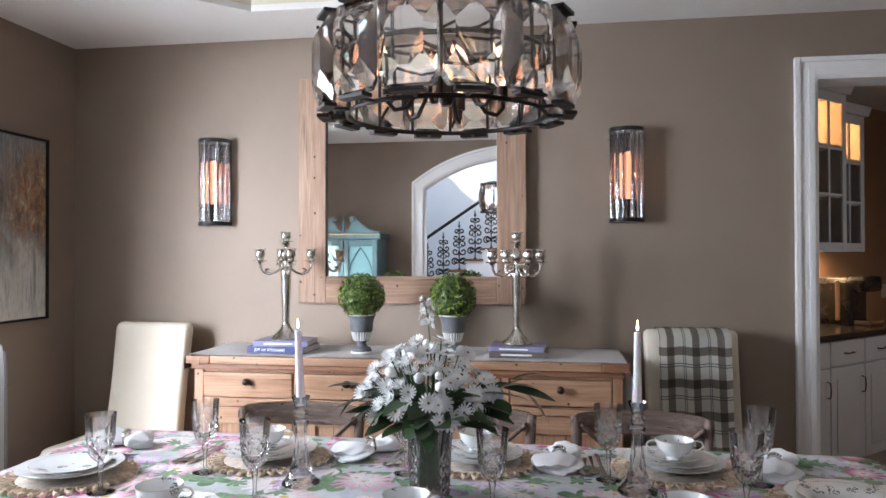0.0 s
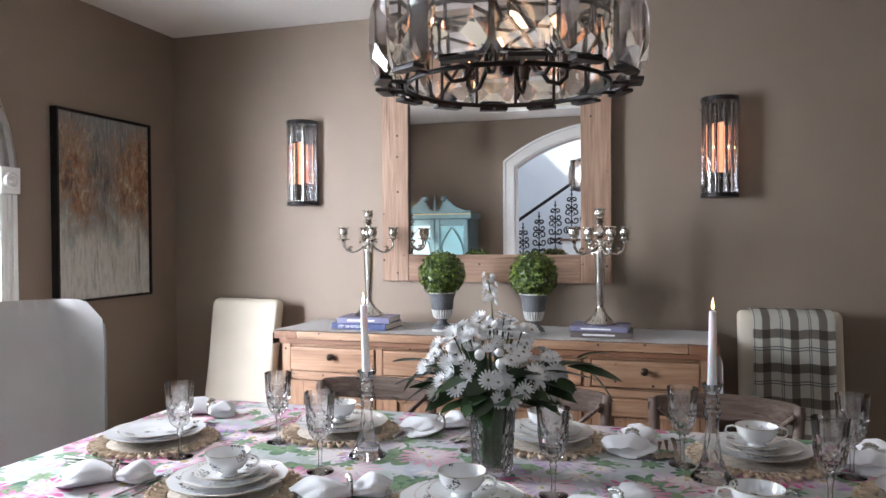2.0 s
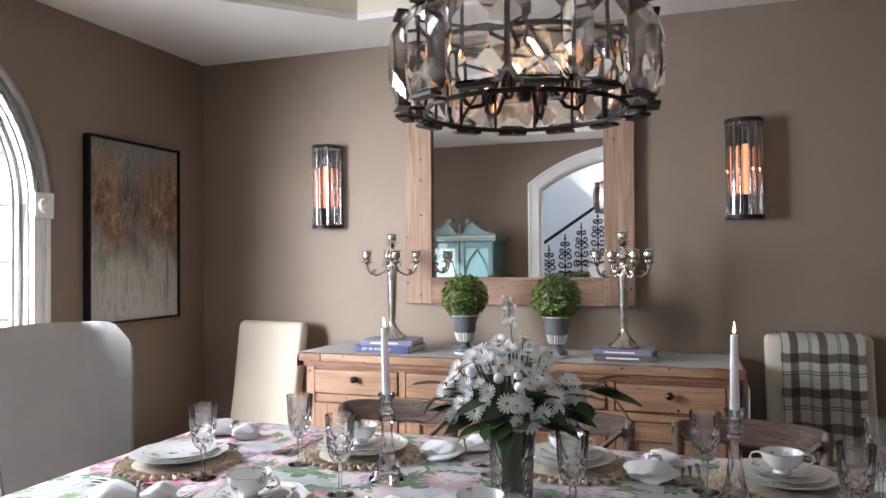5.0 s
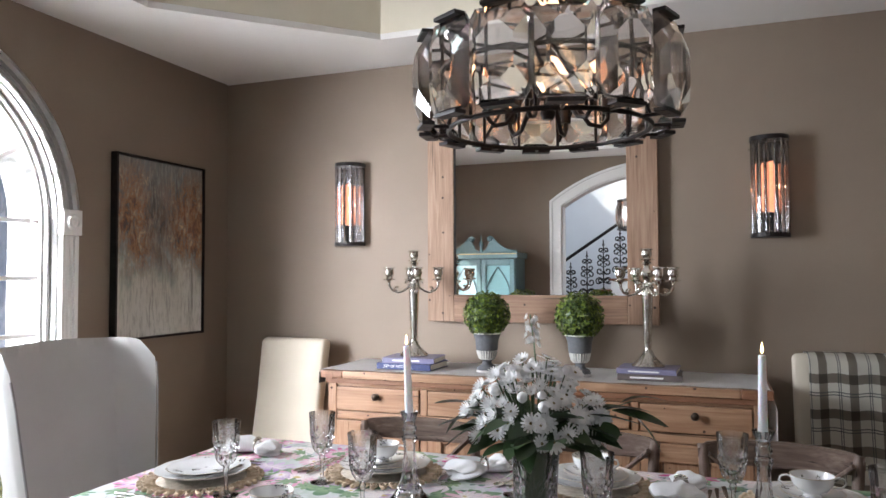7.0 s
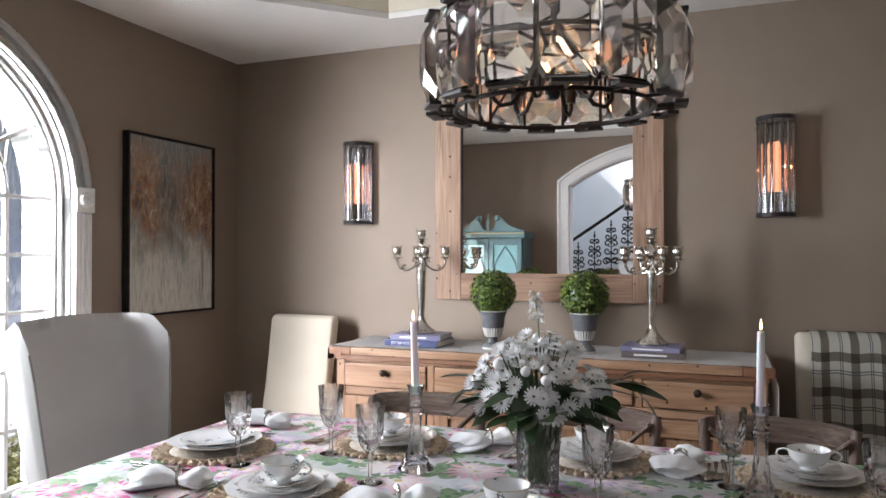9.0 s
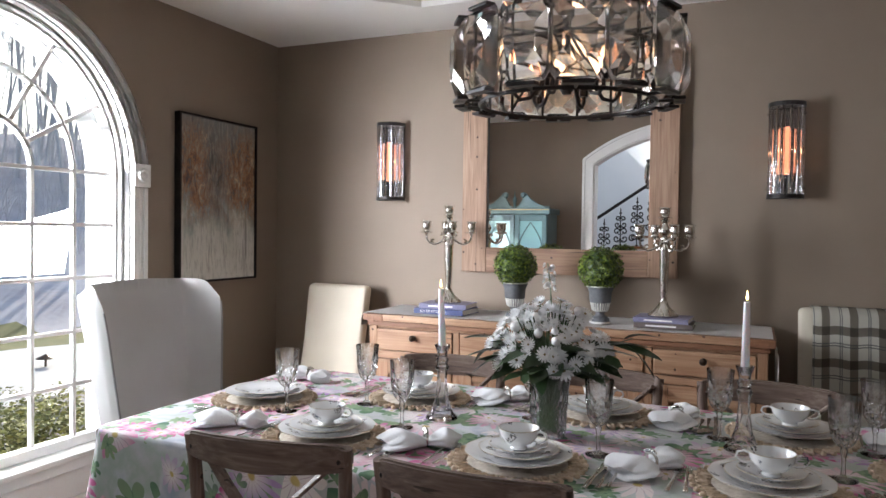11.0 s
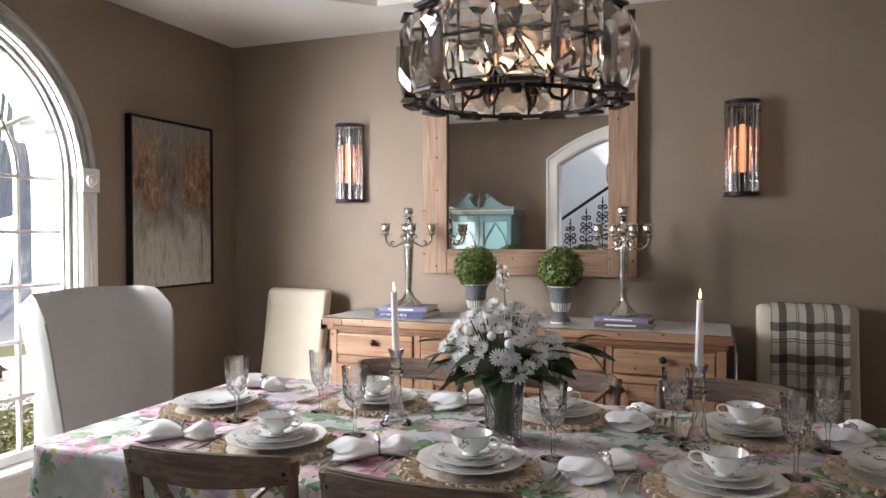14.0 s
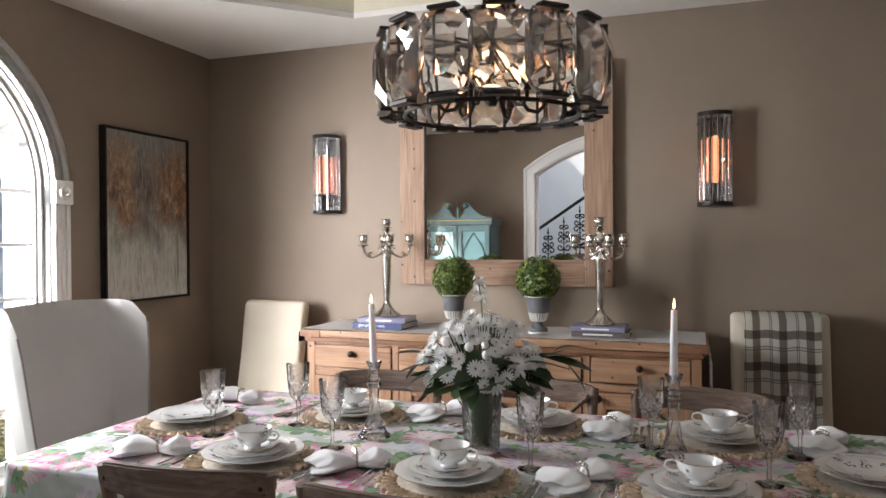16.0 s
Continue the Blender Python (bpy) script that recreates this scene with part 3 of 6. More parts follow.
for s in (1, -1):
    for r0, r1, dep in ((0.70, 0.718, 0.03), (0.724, 0.74, 0.024), (0.746, 0.762, 0.024), (0.768, 0.79, 0.03)):
        y0, y1 = sorted((WC + s * r0, WC + s * r1))
        part("pilaster_bead", box(XL + 0.002, XL + dep, y0, y1, WB, WS - 0.06, 0.003), TRIM, win)
    y0, y1 = sorted((WC + s * 0.698, WC + s * 0.792))
    part("pilaster", box(XL + 0.001, XL + 0.017, y0, y1, WB, WS - 0.06, 0.002), TRIM, win)
    blk = part("corner_block", box(XL + 0.001, XL + 0.042, y0 - 0.004, y1 + 0.004, WS - 0.058, WS + 0.058, 0.004), TRIM, win)
    part("rosette", lathe([(0.0, 0.012), (0.008, 0.012), (0.014, 0.006), (0.022, 0.006), (0.027, 0.013), (0.033, 0.013), (0.038, 0.0)], 24), TRIM, blk, smooth=40, at=Matrix.Translation((XL + 0.042, (y0 + y1) / 2, WS)) @ pose(0, 0, 0, 0, 90, 0))
part("sill", box(XL - 0.12, XL + 0.055, WC - 0.82, WC + 0.82, WB - 0.03, WB - 0.002, 0.008), TRIM, win)
part("apron", box(XL + 0.002, XL + 0.024, WC - 0.79, WC + 0.79, 0.13, WB - 0.031, 0.003), TRIM, win)
part("apron_rail", box(XL + 0.0245, XL + 0.04, WC - 0.79, WC + 0.79, WB - 0.08, WB - 0.0315, 0.004), TRIM, win)
part("base_rail", box(XL + 0.002, XL + 0.034, WC - 0.79, WC + 0.79, 0.0, 0.128, 0.004), TRIM, win)
MW = 0.0095
for k in (-2, -1, 0, 1, 2):
    part("muntin", box(GX - 0.012, GX + 0.012, WC + k * 0.217 - MW, WC + k * 0.217 + MW, WB + 0.04, WS, 0.003), TRIM, win)
for k in range(5):
    z = WS - k * 0.2533
    part("muntin", box(GX - 0.0115, GX + 0.0115, WC - 0.66, WC + 0.66, z - MW, z + MW, 0.003), TRIM, win)
for r in (0.217, 0.434):
    part("muntin", strip(arc(WC, WS, r - MW, 0, 180, 30), arc(WC, WS, r + MW, 0, 180, 30), GX - 0.012, GX + 0.012), TRIM, win, smooth=30)
for a in (30, 60, 90, 120, 150):
    ca, sa = math.cos(radians(a)), math.sin(radians(a))
    part("muntin", prism([(WC + 0.22 * ca - MW * sa, WS + 0.22 * sa + MW * ca), (WC + 0.66 * ca - MW * sa, WS + 0.66 * sa + MW * ca), (WC + 0.66 * ca + MW * sa, WS + 0.66 * sa - MW * ca), (WC + 0.22 * ca + MW * sa, WS + 0.22 * sa - MW * ca)], GX - 0.0112, GX + 0.0112, None, "yz"), TRIM, win)
pane = part("pane", prism(arch_line(0.66, WB + 0.03), GX - 0.002, GX + 0.002, None, "yz"), PANE, win)
pane.visible_shadow = False
# the outer brick mould, in daylight
part("outer_mould", strip(arch_line(0.664, WB), arch_line(0.76, WB), XL - WT - 0.12, XL - WT - 0.005), TRIM, win, smooth=30)

# arch casing towards the room
ac = thing("arch_casing", (0, 0, 0), 0, "white casing of the arched hall opening", "trim", kind="structure")


def grow(d, n=28):
    half, rise = (A1 - A0) / 2, AH - AS
    big = (half * half + rise * rise) / (2 * rise)
    cx, cz = (A0 + A1) / 2, AH - big
    a = math.degrees(math.asin((half + d) / (big + d)))
    return [(A0 - d, 0)] + arc(cx, cz, big + d, 90 + a, 90 - a, n) + [(A1 + d, 0)]


for d0, d1, dep in ((0.0, 0.03, 0.024), (0.0305, 0.088, 0.018), (0.0885, 0.114, 0.030)):
    part("casing_band", strip(grow(d0), grow(d1), YF + 0.001, YF + dep, None, "xz"), TRIM, ac)
part("soffit", strip(grow(-0.012), grow(-0.0005), YF - WT - 0.01, YF + 0.0005, None, "xz"), TRIM, ac)


# ---------------------------------------------------------------- sideboard
def sideboard():
    x0, x1, y0, y1, top = -0.784, 1.186, -0.505, -0.035, 0.915
    t = thing("sideboard", (0, 0, 0), 0, "long waxed pine sideboard with drawers and panelled doors", "sideboard")
    # board-and-end top
    part("top_board", box(x0 + 0.09, x1 - 0.09, y0 - 0.025, y1, top - 0.035, top, 0.005), PINE_X, t)
    for a, b in ((x0 - 0.03, x0 + 0.0895), (x1 - 0.0895, x1 + 0.03)):
        part("top_end", box(a, b, y0 - 0.027, y1, top - 0.036, top + 0.001, 0.006), PINE_DARK, t)
    part("top_edge", box(x0 - 0.01, x1 + 0.01, y0 - 0.012, y0 + 0.02, top - 0.06, top - 0.0365, 0.004), PINE_DARK, t)
    part("carcass", box(x0 + 0.02, x1 - 0.02, y0 + 0.022, y1 - 0.005, 0.10, top - 0.037), PINE_X, t)
    for x in (x0, x1 - 0.045):
        part("corner_post", box(x, x + 0.045, y0, y0 + 0.05, 0.0, top - 0.0605, 0.004), PINE_Z, t)
        part("back_post", box(x, x + 0.045, y1 - 0.05, y1, 0.0, top - 0.0365, 0.004), PINE_Z, t)
    part("drawer_rail", box(x0 + 0.0455, x1 - 0.0455, y0 + 0.006, y0 + 0.025, 0.685, 0.722, 0.003), PINE_X, t)
    part("bottom_rail", box(x0 + 0.0455, x1 - 0.0455, y0 + 0.006, y0 + 0.025, 0.09, 0.15, 0.003), PINE_X, t)
    part("top_rail", box(x0 + 0.0455, x1 - 0.0455, y0 + 0.006, y0 + 0.025, 0.843, top - 0.0605, 0.003), PINE_X, t)
    pitch = (x1 - x0 - 0.05) / 4
    knob_me = mesh_of(lathe([(0.0, 0.034), (0.008, 0.0335), (0.0125, 0.030), (0.0165, 0.024), (0.0155, 0.019), (0.010, 0.014), (0.007, 0.008), (0.008, 0.004), (0.0145, 0.0025), (0.0145, 0.0)], 20), "knob", 50)
    face = pose(0, 0, 0, 90, 0, 0)
    for k in range(4):
        a = x0 + 0.025 + k * pitch
        b = a + pitch
        if k:
            part("stile", box(a - 0.018, a + 0.018, y0 + 0.004, y0 + 0.0245, 0.151, 0.684, 0.003), PINE_Z, t)
            part("drawer_stile", box(a - 0.016, a + 0.016, y0 + 0.004, y0 + 0.0245, 0.7225, 0.8425, 0.003), PINE_Z, t)
        d = part("drawer", box(a + 0.0225, b - 0.0225, y0 - 0.004, y0 + 0.0215, 0.728, 0.838, 0.005), PINE_X, t)
        part("knob", knob_me, BRONZE, d, "dark bronze round knob", at=Matrix.Translation(((a + b) / 2, y0 - 0.004, 0.80)) @ face)
        # a panelled door below
        dr = part("door", box(a + 0.0225, a + 0.09, y0 - 0.003, y0 + 0.0215, 0.155, 0.680, 0.003), PINE_Z, t)
        part("door_stile", box(b - 0.09, b - 0.0225, y0 - 0.003, y0 + 0.0215, 0.155, 0.680, 0.003), PINE_Z, dr)
        part("door_rail", box(a + 0.0905, b - 0.0905, y0 - 0.003, y0 + 0.0215, 0.605, 0.680, 0.003), PINE_X, dr)
        part("door_rail", box(a + 0.0905, b - 0.0905, y0 - 0.003, y0 + 0.0215, 0.155, 0.235, 0.003), PINE_X, dr)
        part("door_panel", box(a + 0.0905, b - 0.0905, y0 + 0.010, y0 + 0.0215, 0.2355, 0.6045, 0.001), PINE_Z, dr)
        kx = b - 0.055 if k % 2 == 0 else a + 0.055
        part("knob", knob_me, BRONZE, dr, "dark bronze round knob", at=Matrix.Translation((kx, y0 - 0.003, 0.655)) @ face)
    for s, x in ((1, x0), (-1, x1)):
        part("corner_bracket", box(min(x, x + s * 0.04), max(x, x + s * 0.04), y0 - 0.0285, y0 - 0.0275 + 0.02, top - 0.038, top - 0.002, 0.001), PINE_DARK, t)
    t.matrix_basis = Matrix.Diagonal((1, 1, 1.0175, 1))
    return t


sideboard()

# runner over the sideboard, hanging over both ends, with a ruffled hem
rb = bmesh.new()
rows = []
nx, ny = 90, 6
for i in range(nx + 1):
    s = i / nx
    x = -0.855 + s * 2.105
    row = []
    for j in range(ny + 1):
        v = j / ny
        y = -0.522 + v * 0.46 + (0.004 * math.sin(i * 1.9) if j in (0, ny) else 0)
        z = 0.9365 + 0.0012 * math.sin(i * 0.7 + j)
        if x < -0.823:
            y, z, xx = y, z - (-0.823 - x) * 2.2, -0.823 - 0.004
        elif x > 1.218:
            z, xx = z - (x - 1.218) * 9.0, 1.218 + 0.006 + 0.004 * math.sin(j * 2.0 + i)
        else:
            xx = x
        row.append(rb.verts.new((xx, y, z)))
    rows.append(row)
for a, b in zip(rows, rows[1:]):
    for j in range(ny):
        rb.faces.new((a[j], b[j], b[j + 1], a[j + 1]))
bmesh.ops.solidify(rb, geom=rb.faces[:], thickness=0.0025)
single("table_runner", rb, RUNNER, "white cotton runner with ruffled hem on the sideboard", "runner", smooth=60)


# ---------------------------------------------------------------- mirror, painting
def mirror():
    x0, x1, z0, z1, w = -0.436, 0.756, 1.150, 2.332, 0.147
    t = thing("wall_mirror", (0, 0, 0), 0, "large square mirror in a reclaimed wood frame", "mirror")
    part("side_board", box(x0, x0 + w, -0.052, -0.002, z0, z1, 0.004), RECLAIM_Z, t)
    part("side_board", box(x1 - w, x1, -0.052, -0.002, z0, z1, 0.004), RECLAIM_Z, t)
    part("cross_board", box(x0 + w + 0.0008, x1 - w - 0.0008, -0.051, -0.002, z0, z0 + w - 0.006, 0.004), RECLAIM_X, t)
    part("cross_board", box(x0 + w + 0.0008, x1 - w - 0.0008, -0.051, -0.002, z1 - w, z1, 0.004), RECLAIM_X, t)
    part("mirror_glass", box(x0 + w - 0.01, x1 - w + 0.01, -0.034, -0.028, z0 + w - 0.015, z1 - w + 0.01), MIRROR, t, "clear mirror glass")
    part("slip", box(x0 + w + 0.0005, x0 + w + 0.004, -0.046, -0.0345, z0 + w - 0.005, z1 - w - 0.001), BLACK, t)
    return t


mirror()


def painting():
    t = thing("painting", (XL + 0.022, -0.592, 1.541), 0, "abstract painting in rust, slate and white, thin black frame", "painting")
    h, w = 0.468, 0.327
    part("canvas", box(-0.014, 0.010, -w + 0.012, w - 0.012, -h + 0.012, h - 0.012), OIL, t)
    part("frame_side", box(-0.018, 0.022, -w, -w + 0.0115, -h, h, 0.001), BLACK, t)
    part("frame_side", box(-0.018, 0.022, w - 0.0115, w, -h, h, 0.001), BLACK, t)
    part("frame_rail", box(-0.018, 0.022, -w + 0.0118, w - 0.0118, -h, -h + 0.0115, 0.001), BLACK, t)
    part("frame_rail", box(-0.018, 0.022, -w + 0.0118, w - 0.0118, h - 0.0115, h, 0.001), BLACK, t)
    return t


painting()


# ---------------------------------------------------------------- wall sconces
SCONCEBACK = surface("dark_polished_steel", (0.16, 0.155, 0.16), (0.24, 0.23, 0.235), 10.0, 0.12, metal=1.0, bump=0.0)


def sconce():
    t = thing("wall_sconce", (-0.916, -0.003, 1.793), 0, "half-round sconce of glass rods between black plates, lit", "wall lamp", "pair of wall sconces")
    w, h, y0 = 0.084, 0.232, 0.034
    ring = [(w * math.cos(radians(a)), -y0 - w * math.sin(radians(a))) for a in range(0, 181, 12)]
    for z, nm in ((h - 0.020, "top_plate"), (-h, "bottom_plate")):
        part(nm, prism([(w, 0.0)] + ring + [(-w, 0.0)], z, z + 0.020, None, "xy"), BLACK, t, "black iron end plate")
    part("back_plate", box(-w + 0.004, w - 0.004, -0.010, 0.002, -h + 0.0205, h - 0.0205, 0.002), SCONCEBACK, t, "polished steel back plate")
    rod = mesh_of(prism([(0.0135 * math.cos(radians(a)), 0.0085 * math.sin(radians(a))) for a in (0, 45, 90, 135, 180, 225, 270, 315)], -h + 0.0205, h - 0.0205, None, "xy"), "glass_rod")
    for k in range(9):
        a = radians(k * 180 / 8)
        part("glass_rod", rod, ROD, t, "clear glass rod", at=Matrix.Translation(((w - 0.011) * math.cos(a), -y0 - (w - 0.011) * math.sin(a), 0)) @ Matrix.Rotation(math.pi / 2 - a, 4, "Z"))
    for sx in (-1, 1):
        for z in (h - 0.05, -h + 0.05):
            part("screw", lathe([(0.0, 0.006), (0.004, 0.005), (0.005, 0.0), (0.0, 0.0)], 8), BLACK, t, at=Matrix.Translation((sx * (w - 0.002), -0.012, z)) @ pose(0, 0, 0, 0, 90 * sx, 0))
    sock = part("bulb_holder", lathe([(0.0, -0.212), (0.018, -0.212), (0.018, -0.118), (0.0, -0.118)], 14), BLACK, t, at=(0.0, -0.052, 0))
    part("bulb", lathe([(0.010, -0.117), (0.020, -0.105), (0.021, 0.095), (0.014, 0.112), (0.0, 0.118)], 14), BULBGLASS, sock, "glowing tubular bulb", smooth=50)
    return t


s1 = sconce()
copy_thing(s1, pose(1.250, -0.003, 1.793))
for x in (-0.916, 1.250):
    lamp("sconce_bulb", "POINT", (x, -0.055, 1.793), None, SCONCE, (1.0, 0.46, 0.20), 0.024)


# ---------------------------------------------------------------- table and cloth
TCX, TCY, TZ = 0.5875, -1.872, 0.790
THX, THY = 1.2425, 0.525


def table():
    t = thing("dining_table", (TCX, TCY, 0), 0, "long wooden dining table under a floral cloth", "table")
    part("tabletop", box(-THX + 0.006, THX - 0.006, -THY + 0.006, THY - 0.006, TZ - 0.045, TZ - 0.0045, 0.006), OAK, t)
    for sx in (-1, 1):
        for sy in (-1, 1):
            part("leg", box(sx * (THX - 0.12) - 0.04, sx * (THX - 0.12) + 0.04, sy * (THY - 0.1) - 0.04, sy * (THY - 0.1) + 0.04, 0, TZ - 0.0455, 0.006), OAK_Z, t)
    return t


table()
cl = bmesh.new()


def ring_at(hx, hy, r, n_side=26, n_c=5):
    pts = []
    for cx, cy, a0 in ((hx - r, hy - r, 0), (-hx + r, hy - r, 90), (-hx + r, -hy + r, 180), (hx - r, -hy + r, 270)):
        for k in range(n_c + 1):
            a = radians(a0 + 90 * k / n_c)
            pts.append((cx + r * math.cos(a), cy + r * math.sin(a)))
    full = []
    for k in range(len(pts)):
        p, q = pts[k], pts[(k + 1) % len(pts)]
        dist = math.hypot(q[0] - p[0], q[1] - p[1])
        m = n_side if dist > 0.3 else 1
        full += [(p[0] + (q[0] - p[0]) * j / m, p[1] + (q[1] - p[1]) * j / m) for j in range(m)]
    return full


levels = [(-0.10, 0.0, 0.0), (0.0, 0.0, 0.0), (0.006, -0.004, 0.0), (0.010, -0.014, 0.0), (0.016, -0.09, 0.006), (0.028, -0.19, 0.014), (0.040, -0.30, 0.024)]
rings = []
for off, dz, wv in levels:
    base = ring_at(THX + off, THY + off, 0.05 + max(off, 0) * 1.5)
    n = len(base)
    ring = []
    for k, (x, y) in enumerate(base):
        a = math.atan2(y * 2.4, x)
        wob = wv * (math.sin(k * 0.62) + 0.6 * math.sin(k * 0.27 + 1.3))
        l = math.hypot(x, y)
        ring.append(cl.verts.new((x + wob * (1 if abs(x) >= THX + off - 0.08 else 0) * (1 if x > 0 else -1), y + wob * (1 if abs(y) >= THY + off - 0.08 else 0) * (1 if y > 0 else -1), dz)))
    rings.append(ring)
for a, b in zip(rings, rings[1:]):
    for k in range(len(a)):
        cl.faces.new((a[k], a[(k + 1) % len(a)], b[(k + 1) % len(b)], b[k]))
cl.faces.new(rings[0])
bmesh.ops.recalc_face_normals(cl, faces=cl.faces)
bmesh.ops.solidify(cl, geom=cl.faces[:], thickness=0.0015)
single("tablecloth", cl, FLORAL, "floral printed tablecloth in pink, green and white", "tablecloth", smooth=50, at=(TCX, TCY, TZ - 0.001))


# ---------------------------------------------------------------- chairs
def cross_chair():
    """A bentwood chair with a crossed back; it faces +y, its back at -y."""
    t = thing("cross_back_chair", (0, 0, 0), 0, "weathered oak chair with a crossed bentwood back", "chair", "chairs along the table")
    w = 0.215
    seat = [(-0.20, -0.20), (0.20, -0.20), (0.235, 0.17), (0.18, 0.215), (-0.18, 0.215), (-0.235, 0.17)]
    sb = prism(seat, 0.445, 0.478, None, "xy")
    part("seat", sb, OAK, t)
    for s in (-1, 1):
        part("back_post", tube([(s * 0.185, -0.20, 0.0), (s * 0.19, -0.195, 0.44), (s * 0.20, -0.21, 0.62), (s * 0.207, -0.225, 0.80), (s * 0.212, -0.235, 0.868)], [0.016, 0.019, 0.018, 0.017, 0.016], 10), OAK_Z, t, smooth=50)
        part("front_leg", tube([(s * 0.19, 0.175, 0.0), (s * 0.195, 0.18, 0.444)], [0.015, 0.02], 10), OAK_Z, t, smooth=50)
        part("side_stretcher", tube([(s * 0.187, -0.18, 0.2), (s * 0.192, 0.165, 0.2)], 0.010, 8), OAK, t, smooth=50)
        # crossed slats, bowed to the rear
        pts = []
        for k in range(9):
            f = k / 8
            x = s * (0.195 - 0.375 * f)
            pts.append((x, -0.205 - 0.05 * math.sin(math.pi * f) - 0.008 - (0.010 if s > 0 else -0.004), 0.842 - 0.36 * f))
        part("cross_slat", tube(pts, 0.0165, 8, None, False, 0.45), OAK_Z, t, smooth=50)
        part("bolt", lathe([(0.0, 0.007), (0.006, 0.006), (0.009, 0.002), (0.009, 0.0)], 10), BLACK, t, at=Matrix.Translation((s * 0.197, -0.246, 0.838)) @ pose(0, 0, 0, 90, 0, 0))
    # top rail: a bent board, wider in the middle
    rb = bmesh.new()
    prev = None
    n = 18
    for k in range(n + 1):
        f = k / n
        x = -0.226 + 0.452 * f
        u = 2 * f - 1
        y = -0.228 - 0.052 * (1 - u * u)
        hi = 0.874 + 0.008 * (1 - u * u) - (0.014 * max(0, abs(u) - 0.88) / 0.12)
        lo = 0.812 - 0.012 * (1 - abs(u)) + (0.014 * max(0, abs(u) - 0.88) / 0.12)
        q = [rb.verts.new(p) for p in ((x, y - 0.012, lo), (x, y + 0.012, lo), (x, y + 0.012, hi), (x, y - 0.012, hi))]
        if prev:
            for j in range(4):
                rb.faces.new((prev[j], prev[(j + 1) % 4], q[(j + 1) % 4], q[j]))
        else:
            rb.faces.new(q)
        prev = q
    rb.faces.new(prev[::-1])
    bmesh.ops.recalc_face_normals(rb, faces=rb.faces)
    bmesh.ops.bevel(rb, geom=[e for e in rb.edges if e.calc_face_angle(0) > 1.0], offset=0.005, segments=2, affect="EDGES")
    part("top_rail", rb, OAK, t, smooth=50)
    part("front_stretcher", tube([(-0.19, 0.175, 0.26), (0.19, 0.175, 0.26)], 0.010, 8), OAK, t, smooth=50)
    return t


c1 = cross_chair()
c1.matrix_basis = pose(0.013, -2.262, 0, 0, 0, 7)
copy_thing(c1, pose(0.572, -2.268, 0, 0, 0, 0))
copy_thing(c1, pose(0.028, -1.515, 0, 0, 0, 181))
copy_thing(c1, pose(0.605, -1.505, 0, 0, 0, 179))
copy_thing(c1, pose(1.165, -1.500, 0, 0, 0, 178))


def soft_slab(outline, thick, bend=None, bm=None, rnd=0.02):
    """An upholstered slab: an outline in x and z with rounded edges, depth along y; bend shifts y by place."""
    bm = bm or bmesh.new()
    n = len(outline)
    cx, cz = sum(p[0] for p in outline) / n, sum(p[1] for p in outline) / n
    rings = []
    for k in range(7):
        a = math.pi * k / 6
        y = -math.cos(a) * thick / 2
        g = rnd * (1 - math.sin(a))
        ring = []
        for x, z in outline:
            d = math.hypot(x - cx, z - cz)
            q = 1 - g / d
            px, pz = cx + (x - cx) * q, cz + (z - cz) * q
            ring.append(bm.verts.new((px, y + (bend(px, pz) if bend else 0), pz)))
        rings.append(ring)
    for a, b in zip(rings, rings[1:]):
        for k in range(n):
            bm.faces.new((a[k], a[(k + 1) % n], b[(k + 1) % n], b[k]))
    for ring, s in ((rings[0], 1), (rings[-1], -1)):
        cent = bm.verts.new((cx, ring[0].co.y, cz))
        prev = ring
        for q in (0.66, 0.33):
            nxt = []
            for v in ring:
                px, pz = cx + (v.co.x - cx) * q, cz + (v.co.z - cz) * q
                base = v.co.y - (bend(v.co.x, v.co.z) if bend else 0)
                nxt.append(bm.verts.new((px, base + (bend(px, pz) if bend else 0), pz)))
            for k in range(n):
                bm.faces.new((prev[k], prev[(k + 1) % n], nxt[(k + 1) % n], nxt[k]))
            prev = nxt
        cent.co.y = (ring[0].co.y - (bend(ring[0].co.x, ring[0].co.z) if bend else 0)) + (bend(cx, cz) if bend else 0)
        for k in range(n):
            bm.faces.new((prev[k], prev[(k + 1) % n], cent))
    return bm


def rounded(x0, x1, z0, z1, r, n=5):
    pts = []
    for cx, cz, a in ((x1 - r, z1 - r, 0), (x0 + r, z1 - r, 90), (x0 + r, z0 + r, 180), (x1 - r, z0 + r, 270)):
        pts += arc(cx, cz, r, a, a + 90, n)
    dense = []
    for k in range(len(pts)):
        p, q = pts[k], pts[(k + 1) % len(pts)]
        m = max(1, int(math.hypot(q[0] - p[0], q[1] - p[1]) / 0.06))
        dense += [(p[0] + (q[0] - p[0]) * j / m, p[1] + (q[1] - p[1]) * j / m) for j in range(m)]
    return dense


